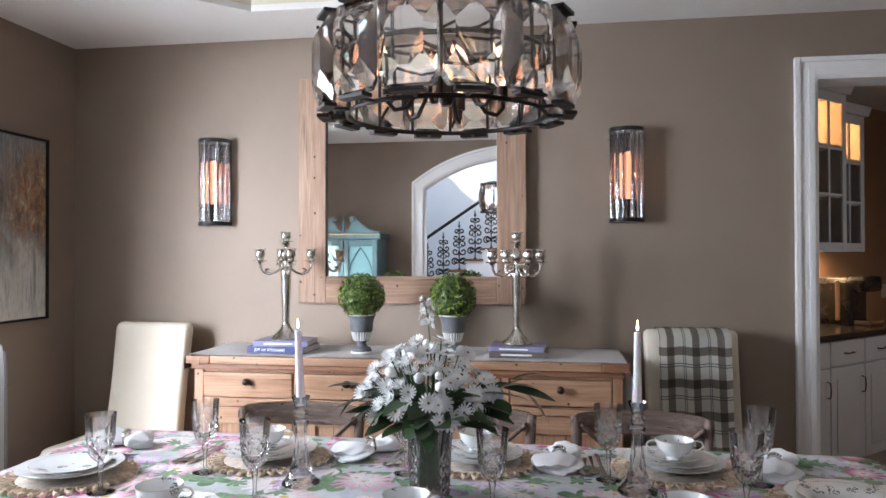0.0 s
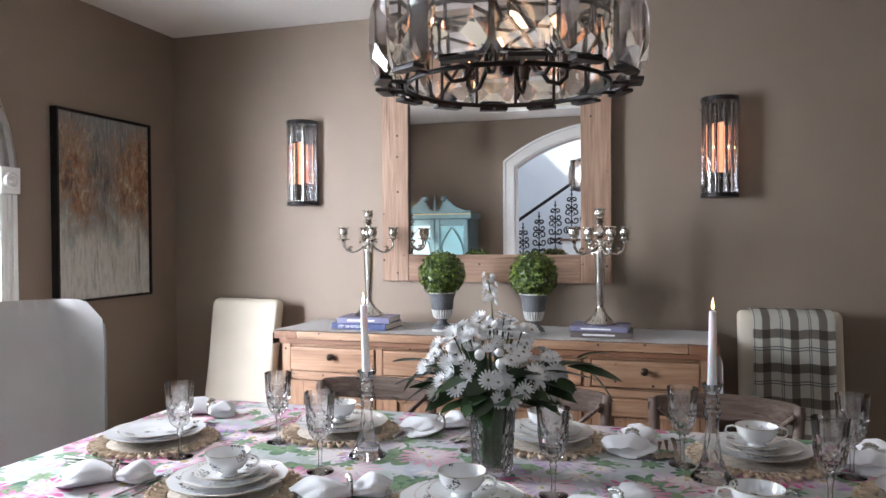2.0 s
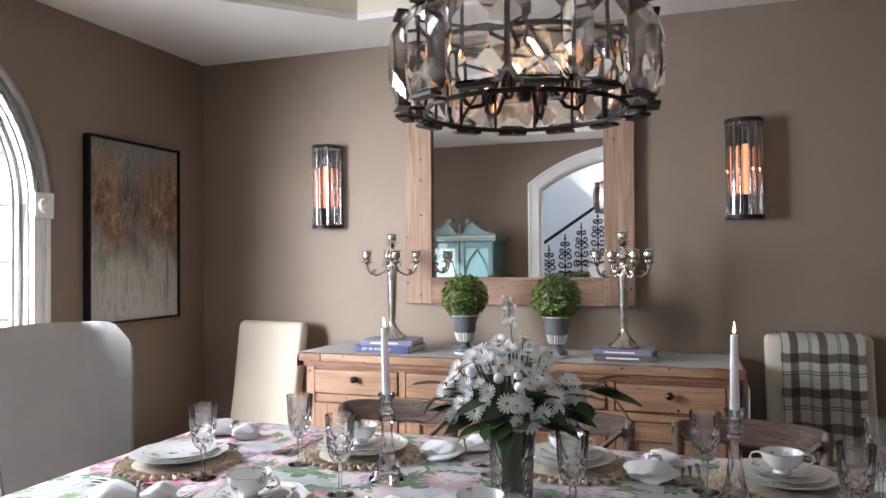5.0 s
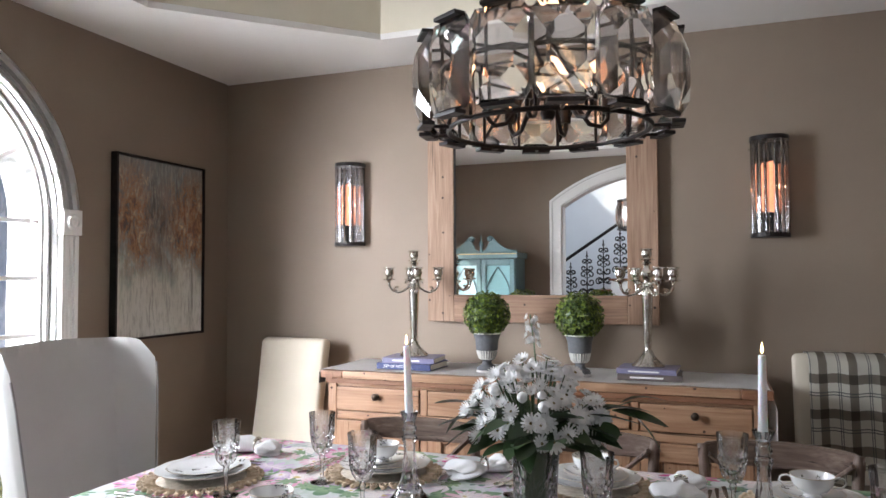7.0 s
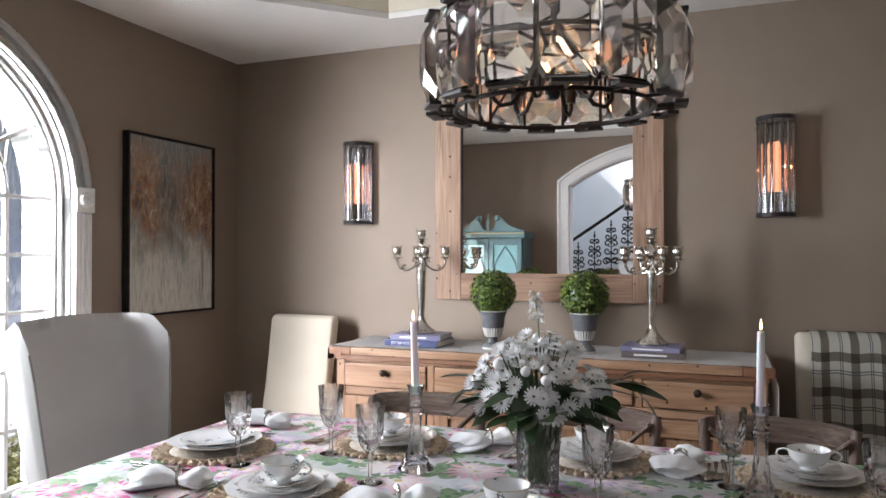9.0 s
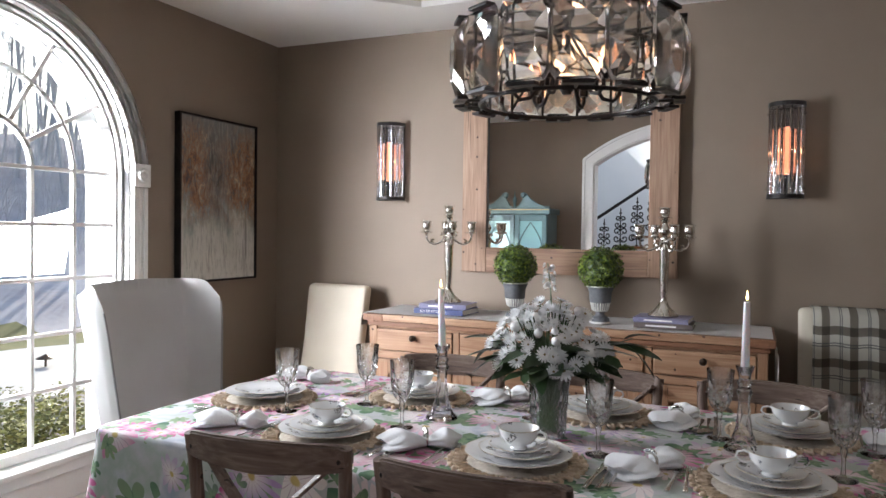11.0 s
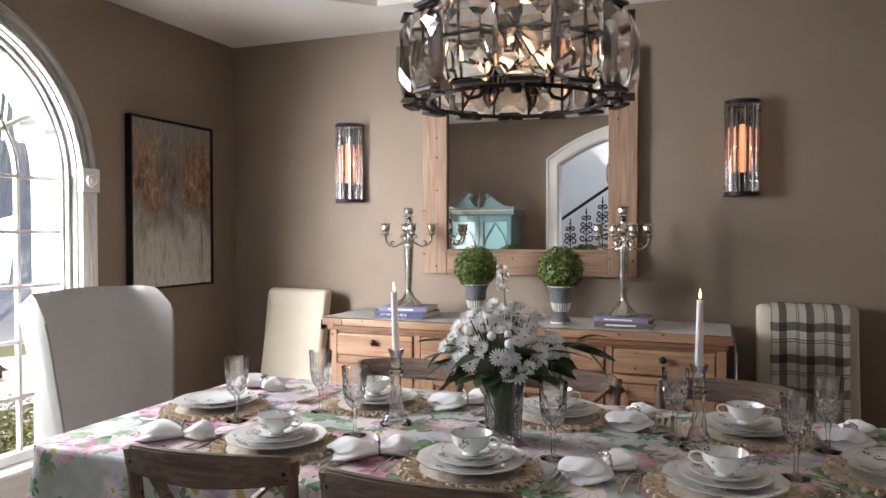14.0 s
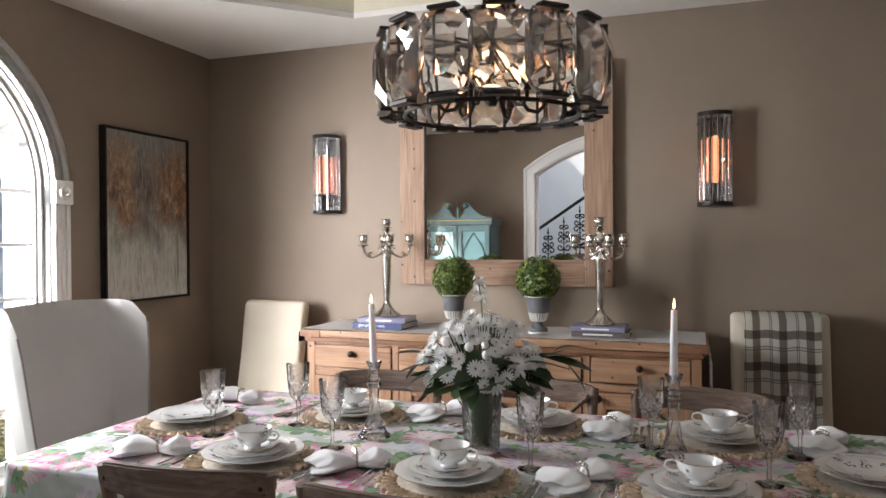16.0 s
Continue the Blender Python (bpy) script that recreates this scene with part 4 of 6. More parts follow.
def parsons_chair(label, material=None):
    """An upholstered chair that faces -y, its back at +y."""
    t = thing("parsons_chair", (0, 0, 0), 0, label, "chair", "upholstered chairs by the wall")
    w = 0.215
    lean = lambda x, z: 0.10 * (z - 0.45) / 0.6
    part("backrest", soft_slab(rounded(-w, w, 0.36, 1.045, 0.025), 0.075, lean, None, 0.022), IVORY, t, smooth=60, at=(0, 0.02, 0))
    b = bmesh.new()
    soft_slab([(x, y) for x, y in rounded(-w - 0.015, w + 0.015, -0.46, 0.0, 0.05)], 0.12, None, b, 0.03)
    m = Matrix.Translation((0, -0.03, 0.44)) @ pose(0, 0, 0, -90, 0, 0) @ Matrix.Diagonal((1, 1, -1, 1))
    bmesh.ops.transform(b, matrix=Matrix(((1, 0, 0, 0), (0, 0, 1, -0.01), (0, 1, 0, 0.44), (0, 0, 0, 1))), verts=b.verts)
    part("seat", b, IVORY, t, smooth=60)
    part("apron", box(-w - 0.005, w + 0.005, -0.455, 0.0, 0.30, 0.40, 0.01), IVORY, t)
    for sx in (-1, 1):
        for y in (-0.43, 0.02):
            part("leg", tube([(sx * 0.19, y, 0), (sx * 0.19, y, 0.31)], [0.014, 0.02], 4), OAK_Z, t)
    return t


p1 = parsons_chair("ivory linen parsons chair standing in the corner")
p1.matrix_basis = pose(-1.225, -0.225, 0, 0, 0, -4)
p2 = copy_thing(p1, pose(1.535, -0.235, 0, 0, 0, 2))
p2["label"] = "ivory linen parsons chair with a plaid blanket over its back"

# plaid blanket over the chair's back
bb = bmesh.new()
rows = []
path = [(0.082, 0.60), (0.094, 0.75), (0.108, 0.92), (0.112, 1.03), (0.098, 1.052), (0.06, 1.056), (0.02, 1.048), (0.003, 1.02), (-0.012, 0.92), (-0.028, 0.82), (-0.045, 0.70), (-0.062, 0.60), (-0.078, 0.52), (-0.085, 0.50)]
path = [(a + 0.055, b) for a, b in path[:5]] + [(a + 0.03, b) for a, b in path[5:7]] + [(a + 0.006, b) for a, b in path[7:]]
for k, (y, z) in enumerate(path):
    row = []
    for i in range(15):
        x = -0.165 + 0.325 * i / 14
        row.append(bb.verts.new((x + 0.012 * (z - 0.8), y + 0.003 * math.sin(i * 1.1 + k * 0.4), z)))
    rows.append(row)
for a, b in zip(rows, rows[1:]):
    for i in range(14):
        bb.faces.new((a[i], a[i + 1], b[i + 1], b[i]))
bmesh.ops.solidify(bb, geom=bb.faces[:], thickness=0.007)
single("plaid_blanket", bb, PLAID, "plaid wool blanket draped over a chair back", "blanket", smooth=60, at=pose(1.535, -0.235, 0.0, 0, 0, 2))


def wing_chair():
    """A tall slipcovered host chair with wings; it faces +x."""
    t = thing("wing_chair", (-1.022, -1.752, 0), -2, "tall white slipcovered wing chair with grey piping", "chair")
    hw = 0.300

    def fold(y, z):
        """How far forward the shell stands at y across the back and height z."""
        u = abs(y) / wide(z)
        wing = max(0.0, (u - 0.74) / 0.26)
        return -0.14 * (z - 0.45) / 0.75 + wing ** 1.4 * (0.09 + 0.05 * min(1.0, max(0.0, (z - 0.5) / 0.5)))

    def wide(z):
        return 0.228 + (hw - 0.228) * min(1.0, max(0.0, (z - 0.45) / 0.70)) ** 0.9

    ny, nz = 90, 22
    b = bmesh.new()
    grids = []
    for side in (0, 1):
        g = []
        for j in range(nz + 1):
            f = j / nz
            row = []
            for i in range(ny + 1):
                u = -1 + 2 * i / ny
                top = 1.166 + 0.005 * math.cos(u * math.pi) - 0.028 * (1 - math.sqrt(max(0.0, 1 - (max(0.0, abs(u) - 0.89) / 0.11) ** 2)))
                z = 0.12 + (top - 0.12) * f
                edge = 0.012 * (f > 0.97)
                y = u * (wide(z) - (0.014 if f > 0.98 else 0))
                th = 0.085 * math.sqrt(max(0.0, 1 - max(0.0, (f - 0.93) / 0.07) ** 2)) * (1 - 0.55 * max(0.0, abs(u) - 0.75) / 0.25)
                x = fold(y, z)
                if side:
                    x -= th
                    y = y * (1 + 0.02 * (th / 0.085))
                row.append(b.verts.new((x, y, z)))
            g.append(row)
        grids.append(g)
    for g in grids:
        for j in range(nz):
            for i in range(ny):
                b.faces.new((g[j][i], g[j][i + 1], g[j + 1][i + 1], g[j + 1][i]))
    a, c = grids
    for j in range(nz):
        b.faces.new((a[j][0], a[j + 1][0], c[j + 1][0], c[j][0]))
        b.faces.new((a[j][ny], a[j + 1][ny], c[j + 1][ny], c[j][ny]))
    for i in range(ny):
        b.faces.new((a[nz][i], a[nz][i + 1], c[nz][i + 1], c[nz][i]))
        b.faces.new((a[0][i], a[0][i + 1], c[0][i + 1], c[0][i]))
    shell = part("backrest", b, LINEN, t, smooth=70)
    for s in (-1, 1):
        pts = []
        for j in range(3, nz + 1):
            z = 0.12 + (1.07 - 0.12) * j / nz
            pts.append((fold(s * wide(z), z) + 0.004, s * (wide(z) + 0.004), z))
        part("piping", tube(pts, 0.004, 6), PIPING, shell, "grey piped seam", smooth=60)
    sb = bmesh.new()
    soft_slab(rounded(-0.25, 0.25, 0.0, 0.50, 0.05), 0.14, None, sb, 0.03)
    bmesh.ops.transform(sb, matrix=Matrix(((0, 0, 1, 0.02), (1, 0, 0, 0), (0, 1, 0, 0.44), (0, 0, 0, 1))), verts=sb.verts)
    part("seat", sb, LINEN, t, smooth=60)
    part("skirt", box(-0.02, 0.50, -0.25, 0.25, 0.02, 0.37, 0.012), LINEN, t)
    return t


wing_chair()


# ---------------------------------------------------------------- table settings
MAT_ME = mesh_of(lathe([(0.0, 0.006), (0.02, 0.0065), (0.05, 0.006), (0.08, 0.0068), (0.11, 0.006), (0.128, 0.0066), (0.130, 0.003), (0.128, 0.0), (0.0, 0.0)], 40), "woven_disc", 40)
BEAD_ME = mesh_of(lathe([(0.0, 0.011), (0.006, 0.0095), (0.0085, 0.005), (0.007, 0.0005), (0.0, 0.0)], 8), "bead", 60)
LOOP_ME = mesh_of(tube([(0.0, 0, 0.004), (0.014, 0.009, 0.005), (0.030, 0.0075, 0.005), (0.036, 0.0, 0.005), (0.030, -0.0075, 0.005), (0.014, -0.009, 0.005)], 0.0042, 6, None, True), "loop", 60)
DINNER = mesh_of(lathe([(0.0, 0.006), (0.075, 0.006), (0.090, 0.012), (0.136, 0.026), (0.1375, 0.028), (0.135, 0.0285), (0.089, 0.0155), (0.074, 0.010), (0.0, 0.010), ], 48, None, None, 0.012, 12), "dinner_plate", 35)
SALAD = mesh_of(lathe([(0.0, 0.004), (0.055, 0.004), (0.066, 0.009), (0.102, 0.020), (0.1035, 0.0215), (0.101, 0.022), (0.065, 0.012), (0.054, 0.0075), (0.0, 0.0075)], 44, None, None, 0.012, 10), "salad_plate", 35)
SAUCER = mesh_of(lathe([(0.0, 0.003), (0.034, 0.003), (0.045, 0.006), (0.074, 0.018), (0.0755, 0.0195), (0.073, 0.0197), (0.044, 0.0088), (0.033, 0.006), (0.0, 0.006)], 40, None, None, 0.01, 10), "saucer", 35)
CUP = mesh_of(lathe([(0.0, 0.005), (0.021, 0.0), (0.023, 0.002), (0.019, 0.007), (0.021, 0.011), (0.036, 0.018), (0.048, 0.034), (0.0525, 0.054), (0.0515, 0.0545), (0.046, 0.034), (0.034, 0.020), (0.0, 0.014)], 36), "cup_bowl", 50)
GILT = surface("worn_gilt_rim", (0.42, 0.36, 0.26), (0.58, 0.52, 0.42), 60.0, 0.3, metal=0.6)


def rim_of(r, z, wave=0.0, waves=0):
    n = 48
    return mesh_of(tube([(r * (1 + wave * math.cos(waves * 2 * math.pi * k / n)) * math.cos(2 * math.pi * k / n), r * (1 + wave * math.cos(waves * 2 * math.pi * k / n)) * math.sin(2 * math.pi * k / n), z) for k in range(n)], 0.0011, 5, None, True), "rim", 60)


DINNER_RIM, SALAD_RIM, SAUCER_RIM = rim_of(0.1368, 0.0280, 0.012, 12), rim_of(0.1028, 0.0216, 0.012, 10), rim_of(0.0748, 0.0195, 0.01, 10)
CUP_RIM = rim_of(0.052, 0.0542)
HANDLE = mesh_of(tube([(0.046, 0, 0.046), (0.060, 0, 0.051), (0.074, 0, 0.047), (0.078, 0, 0.036), (0.068, 0, 0.026), (0.054, 0, 0.023), (0.044, 0, 0.026)], 0.0030, 6), "handle", 60)


def placemat():
    t = thing("placemat", (0, 0, 0), 0, "round woven jute placemat with a looped beaded border", "placemat", "placemats")
    part("woven_disc", MAT_ME, JUTE, t)
    for k in range(36):
        a = 2 * math.pi * k / 36
        part("loop", LOOP_ME, BEAD, t, at=Matrix.Rotation(a, 4, "Z") @ Matrix.Translation((0.131, 0, 0)))
        part("bead", BEAD_ME, BEAD, t, at=Matrix.Rotation(a, 4, "Z") @ Matrix.Translation((0.173, 0, 0)) @ Matrix.Rotation(k * 1.3, 4, "Z"))
    return t


def plate(name, me, rim, label, group):
    t = thing(name, (0, 0, 0), 0, label, "plate", group)
    part("dish", me, CHINA, t)
    part("rim", rim, GILT, t, "worn gilt rim")
    return t


def cup(two):
    t = thing("cream_soup_cup" if two else "teacup", (0, 0, 0), 0, "footed white china cup with %s, sprigged with flowers" % ("two handles" if two else "one handle"), "cup", "cups")
    part("bowl", CUP, CHINA, t)
    part("rim", CUP_RIM, GILT, t, "worn gilt rim")
    part("handle", HANDLE, CHINA, t)
    if two:
        part("handle", HANDLE, CHINA, t, at=Matrix.Rotation(math.pi, 4, "Z"))
    return t


def faceted(profile, n, zone, depth, turn=0.5):
    """A turned glass whose rings between two heights are cut into diamonds."""
    b = bmesh.new()
    rings = []
    for i, (r, z) in enumerate(profile):
        if r < 1e-5:
            rings.append([b.verts.new((0, 0, z))])
            continue
        cut = zone[0] <= i <= zone[1]
        ring = []
        for k in range(n):
            a = 2 * math.pi * k / n
            q = r + (depth * (1 if (k + i) % 2 else -1) if cut else 0)
            ring.append(b.verts.new((q * math.cos(a), q * math.sin(a), z)))
        rings.append(ring)
    for i, (p, q) in enumerate(zip(rings, rings[1:])):
        for k in range(n):
            j = (k + 1) % n
            if len(p) == 1 and len(q) == 1:
                continue
            if len(p) == 1:
                b.faces.new((p[0], q[k], q[j]))
            elif len(q) == 1:
                b.faces.new((p[k], p[j], q[0]))
            elif zone[0] <= i < zone[1] + 1:
                if (k + i) % 2:
                    b.faces.new((p[k], p[j], q[j]))
                    b.faces.new((p[k], q[j], q[k]))
                else:
                    b.faces.new((p[k], p[j], q[k]))
                    b.faces.new((p[j], q[j], q[k]))
            else:
                b.faces.new((p[k], p[j], q[j], q[k]))
    return b


def goblet():
    t = thing("crystal_goblet", (0, 0, 0), 0, "cut crystal water goblet on a faceted stem", "glass", "goblets")
    prof = [(0.0, 0.0), (0.034, 0.0), (0.0345, 0.002), (0.018, 0.006), (0.0065, 0.012), (0.0048, 0.03), (0.0055, 0.055), (0.009, 0.072), (0.007, 0.078), (0.0125, 0.083), (0.0205, 0.091), (0.0260, 0.101), (0.0292, 0.112), (0.0312, 0.124), (0.0328, 0.136), (0.0342, 0.148), (0.0362, 0.172), (0.0388, 0.202), (0.0376, 0.202), (0.0350, 0.172), (0.0318, 0.148), (0.0275, 0.118), (0.018, 0.100), (0.0, 0.094)]
    part("glass", faceted(prof, 20, (9, 15), 0.0022), CRYSTAL, t)
    return t


def tine_fork(length=0.19):
    b = bmesh.new()
    pts = [(0, -length / 2, 0.002), (0, -length / 2 + 0.05, 0.003), (0, 0.01, 0.006), (0, 0.035, 0.004), (0, 0.05, 0.003)]
    tube(pts, [0.0065, 0.005, 0.0028, 0.004, 0.009], 8, b, False, 0.35)
    for k in range(4):
        x = -0.0085 + k * 0.00567
        tube([(x * 0.8, 0.046, 0.003), (x, 0.062, 0.003), (x, length / 2, 0.005)], [0.0016, 0.0014, 0.0008], 5, b, False, 0.6)
    return mesh_of(b, "fork", 50)


def knife_mesh(length=0.225):
    b = bmesh.new()
    tube([(0, -length / 2, 0.004), (0, -0.05, 0.005), (0, -0.01, 0.004), (0, 0.0, 0.0035)], [0.007, 0.0065, 0.0055, 0.005], 8, b, False, 0.5)
    tube([(0, 0.0, 0.0035), (0.001, 0.04, 0.003), (0.002, length / 2 - 0.015, 0.003), (0, length / 2, 0.003)], [0.006, 0.009, 0.009, 0.003], 6, b, False, 0.12)
    return mesh_of(b, "knife", 50)


def spoon_mesh(length=0.18):
    b = bmesh.new()
    tube([(0, -length / 2, 0.002), (0, -0.04, 0.003), (0, 0.02, 0.006), (0, 0.04, 0.005)], [0.0065, 0.005, 0.0028, 0.003], 8, b, False, 0.35)
    tube([(0, 0.036, 0.005), (0, 0.045, 0.004), (0, 0.060, 0.003), (0, 0.077, 0.003), (0, 0.09, 0.005)], [0.003, 0.012, 0.018, 0.014, 0.003], 10, b, False, 0.2)
    return mesh_of(b, "spoon", 50)


FORK_ME, KNIFE_ME, SPOON_ME = tine_fork(), knife_mesh(), spoon_mesh()
for me in (FORK_ME, KNIFE_ME, SPOON_ME):
    me.materials.append(STEEL)


def napkin():
    """A cloth pulled through a ring: a wide fanned end and a small tail."""
    t = thing("napkin", (0, 0, 0), 0, "white cotton napkin gathered in a silver ring", "napkin", "napkins")

    def fan(seed, length, width, height, n=40):
        rnd = random.Random(seed)
        ph = [rnd.uniform(0, 6.28) for _ in range(4)]
        b = bmesh.new()
        rows = []
        m = 12
        for j in range(m + 1):
            f = j / m
            # bulges out of the ring, then rolls under at the far end
            rad_w = width * (0.22 + 0.78 * math.sin(min(1.0, f * 1.35) * math.pi / 2)) * (1 - 0.35 * max(0, f - 0.75) / 0.25)
            rad_h = height * (0.40 + 0.60 * math.sin(min(1.0, f * 1.5) * math.pi / 2)) * (1 - 0.45 * max(0, f - 0.6) / 0.4)
            row = []
            for i in range(n):
                a = 2 * math.pi * i / n
                fold = 1 + (0.16 * abs(math.sin(2.5 * a + ph[0])) + 0.12 * abs(math.sin(4 * a + ph[1] + f * 2)) + 0.05 * math.sin(9 * a + ph[2]) - 0.16) * (0.3 + f)
                x = f * length + 0.012 * math.sin(2 * a + ph[3]) * f
                row.append(b.verts.new((x, rad_w * math.cos(a) * fold, max(0.001, rad_h * 0.92 + rad_h * math.sin(a) * fold))))
            rows.append(row)
        for p, q in zip(rows, rows[1:]):
            for i in range(n):
                b.faces.new((p[i], p[(i + 1) % n], q[(i + 1) % n], q[i]))
        c = b.verts.new((length * 0.90, 0, height * 0.55))
        for i in range(n):
            b.faces.new((rows[-1][i], rows[-1][(i + 1) % n], c))
        b.faces.new(rows[0][::-1])
        return b

    part("fan_end", fan(3, 0.125, 0.070, 0.025), NAPKIN, t, smooth=80)
    b = fan(8, 0.085, 0.050, 0.025)
    bmesh.ops.transform(b, matrix=Matrix.Rotation(math.pi * 0.93, 4, "Z"), verts=b.verts)
    part("tail_end", b, NAPKIN, t, smooth=80)
    r = bmesh.new()
    tube([(0.002, 0.019 * math.cos(a), 0.021 + 0.019 * math.sin(a)) for a in [2 * math.pi * k / 20 for k in range(20)]], 0.0042, 6, r, True)
    ringp = part("napkin_ring", r, SILVER, t, "tarnished silver ring", smooth=60)
    for k in range(5):
        a = radians(50 + k * 20)
        part("ornament", lathe([(0.0, 0.006), (0.004, 0.004), (0.006, 0.0), (0.0, -0.002)], 8), SILVER, ringp, at=(0.003, 0.022 * math.cos(a), 0.022 + 0.024 * math.sin(a)))
    return t


MAT0, DIN0, SAL0, SAU0 = placemat(), plate("dinner_plate", DINNER, DINNER_RIM, "scalloped white china dinner plate with flower sprigs", "dinner plates"), plate("salad_plate", SALAD, SALAD_RIM, "small scalloped china plate with flower sprigs", "salad plates"), plate("saucer", SAUCER, SAUCER_RIM, "white china saucer under a cup", "saucers")
CUP1, CUP2, GOB0, NAP0 = cup(False), cup(True), goblet(), napkin()
used = set()


def lay(ob, m):
    """The first call moves the thing itself, later ones copy it."""
    if ob.name in used:
        return copy_thing(ob, m)
    used.add(ob.name)
    ob.matrix_basis = m
    return ob


def flatware(name, me, m, label, group):
    ob = tagged(new(name, me), label, name, group)
    ob.matrix_basis = m
    return ob


CLOTH = TZ + 0.0005


def setting(x, y, turn, cup_kind, goblet_at, napkin_at, seed):
    rnd = random.Random(seed)
    base = pose(x, y, CLOTH, 0, 0, turn)
    lay(MAT0, base @ pose(0, 0, 0, 0, 0, rnd.uniform(0, 360)))
    lay(DIN0, base @ pose(rnd.uniform(-0.006, 0.006), rnd.uniform(-0.006, 0.006), 0.0070, 0, 0, rnd.uniform(0, 360)))
    lay(SAL0, base @ pose(rnd.uniform(-0.006, 0.006), 0.004, 0.0195, 0, 0, rnd.uniform(0, 360)))
    if cup_kind:
        lay(SAU0, base @ pose(0.002, 0.004, 0.030, 0, 0, rnd.uniform(0, 360)))
        lay(CUP2 if cup_kind == 2 else CUP1, base @ pose(0.002, 0.005, 0.0365, 0, 0, rnd.uniform(-14, 10) - (turn if cup_kind == 1 else 0)))
    lay(GOB0, pose(*goblet_at, CLOTH, 0, 0, rnd.uniform(0, 36)))
    if napkin_at:
        lay(NAP0, pose(napkin_at[0], napkin_at[1], CLOTH + 0.0005, 0, 0, napkin_at[2]))
    for k, dx in enumerate((-0.212, -0.184)):
        flatware("fork", FORK_ME, base @ pose(dx, -0.02 + 0.01 * k, 0.001, 0, 0, rnd.uniform(-6, 3)), "ornate silver fork beside a placemat", "forks")
    flatware("knife", KNIFE_ME, base @ pose(0.205, -0.01, 0.001, 0, 0, rnd.uniform(-4, 5)), "silver table knife beside a placemat", "knives")
    for k in range(2):
        flatware("spoon", SPOON_ME, base @ pose(0.228 + 0.022 * k, -0.015 + 0.02 * k, 0.001, 0, 0, rnd.uniform(-6, 4)), "silver spoon beside a placemat", "spoons")


setting(0.010, -2.180, 0, 1, (0.162, -1.997), (-0.290, -2.190, 205), 1)
setting(0.575, -2.162, 0, 1, (0.751, -2.004), (0.305, -2.130, 218), 2)
setting(1.168, -2.100, 0, 2, (1.332, -1.940), (0.895, -2.055, 240), 3)
setting(0.050, -1.635, 180, 1, (-0.076, -1.787), (0.337, -1.520, 235), 4)
setting(0.670, -1.573, 180, 1, (0.485, -1.715), (0.909, -1.540, 262), 5)
setting(1.230, -1.585, 180, 2, (1.039, -1.693), (1.509, -1.530, 250), 6)
setting(-0.428, -1.880, -90, 0, (-0.260, -1.988), (-0.465, -1.545, 175), 7)
setting(1.576, -1.856, 90, 0, (1.433, -1.675), None, 8)


# ---------------------------------------------------------------- candlesticks
def candlestick():
    t = thing("crystal_candlestick", (0, 0, 0), 0, "tall pressed crystal candlestick holding a lit white taper", "candlestick", "crystal candlesticks")
    prof = [(0.0, 0.0), (0.050, 0.0), (0.050, 0.006), (0.040, 0.014), (0.030, 0.032), (0.021, 0.060), (0.0165, 0.095), (0.0155, 0.125), (0.0165, 0.150), (0.0215, 0.158), (0.0215, 0.166), (0.0165, 0.170), (0.0155, 0.178), (0.0200, 0.184), (0.0200, 0.190), (0.0150, 0.196), (0.0170, 0.210), (0.0255, 0.232), (0.0235, 0.233), (0.0135, 0.214), (0.0115, 0.208), (0.0, 0.208)]
    part("stick", faceted(prof, 16, (2, 6), 0.0014), CRYSTAL, t)
    return t


def taper(height):
    t = thing("taper_candle", (0, 0, 0), 0, "burning white taper candle", "candle", "taper candles")
    part("wax", lathe([(0.0, 0.0), (0.0110, 0.0), (0.0115, 0.01), (0.0085, height), (0.006, height + 0.001), (0.0, height - 0.002)], 16), WAX, t, smooth=40)
    part("wick", tube([(0, 0, height - 0.003), (0.0008, 0, height + 0.008)], 0.0008, 5), BLACK, t)
    part("flame", lathe([(0.0, height + 0.004), (0.0022, height + 0.007), (0.0032, height + 0.012), (0.0024, height + 0.020), (0.0010, height + 0.028), (0.0, height + 0.033)], 12), FLAME, t, "small yellow flame", smooth=60)
    return t


st = candlestick()
st.matrix_basis = pose(0.225, -1.843, CLOTH, 0, 0, 10)
copy_thing(st, pose(1.105, -1.785, CLOTH, 0, 0, 30))
tp = taper(0.200)
tp.matrix_basis = pose(0.225, -1.843, CLOTH + 0.2085, 0, -2.2, 0)
copy_thing(tp, pose(1.105, -1.785, CLOTH + 0.2085, 0, 0.3, 0))


# ---------------------------------------------------------------- vase of flowers
VX, VY = 0.581, -1.882


def vase():
    t = thing("crystal_vase", (VX, VY, CLOTH), 0, "cut crystal vase half filled with water and stems", "vase")
    prof = [(0.0, 0.0), (0.048, 0.0), (0.051, 0.003)] + [(0.051 + max(0.0, z - 0.04) * 0.05, z) for z in [0.012 + 0.0135 * k for k in range(8)]] + [(0.0575, 0.140), (0.063, 0.172), (0.0612, 0.173), (0.0550, 0.140), (0.0495, 0.100), (0.0475, 0.040), (0.0465, 0.014), (0.0, 0.012)]
    part("glass", faceted(prof, 30, (3, 10), 0.0016), CRYSTAL, t)
    return t


vase()


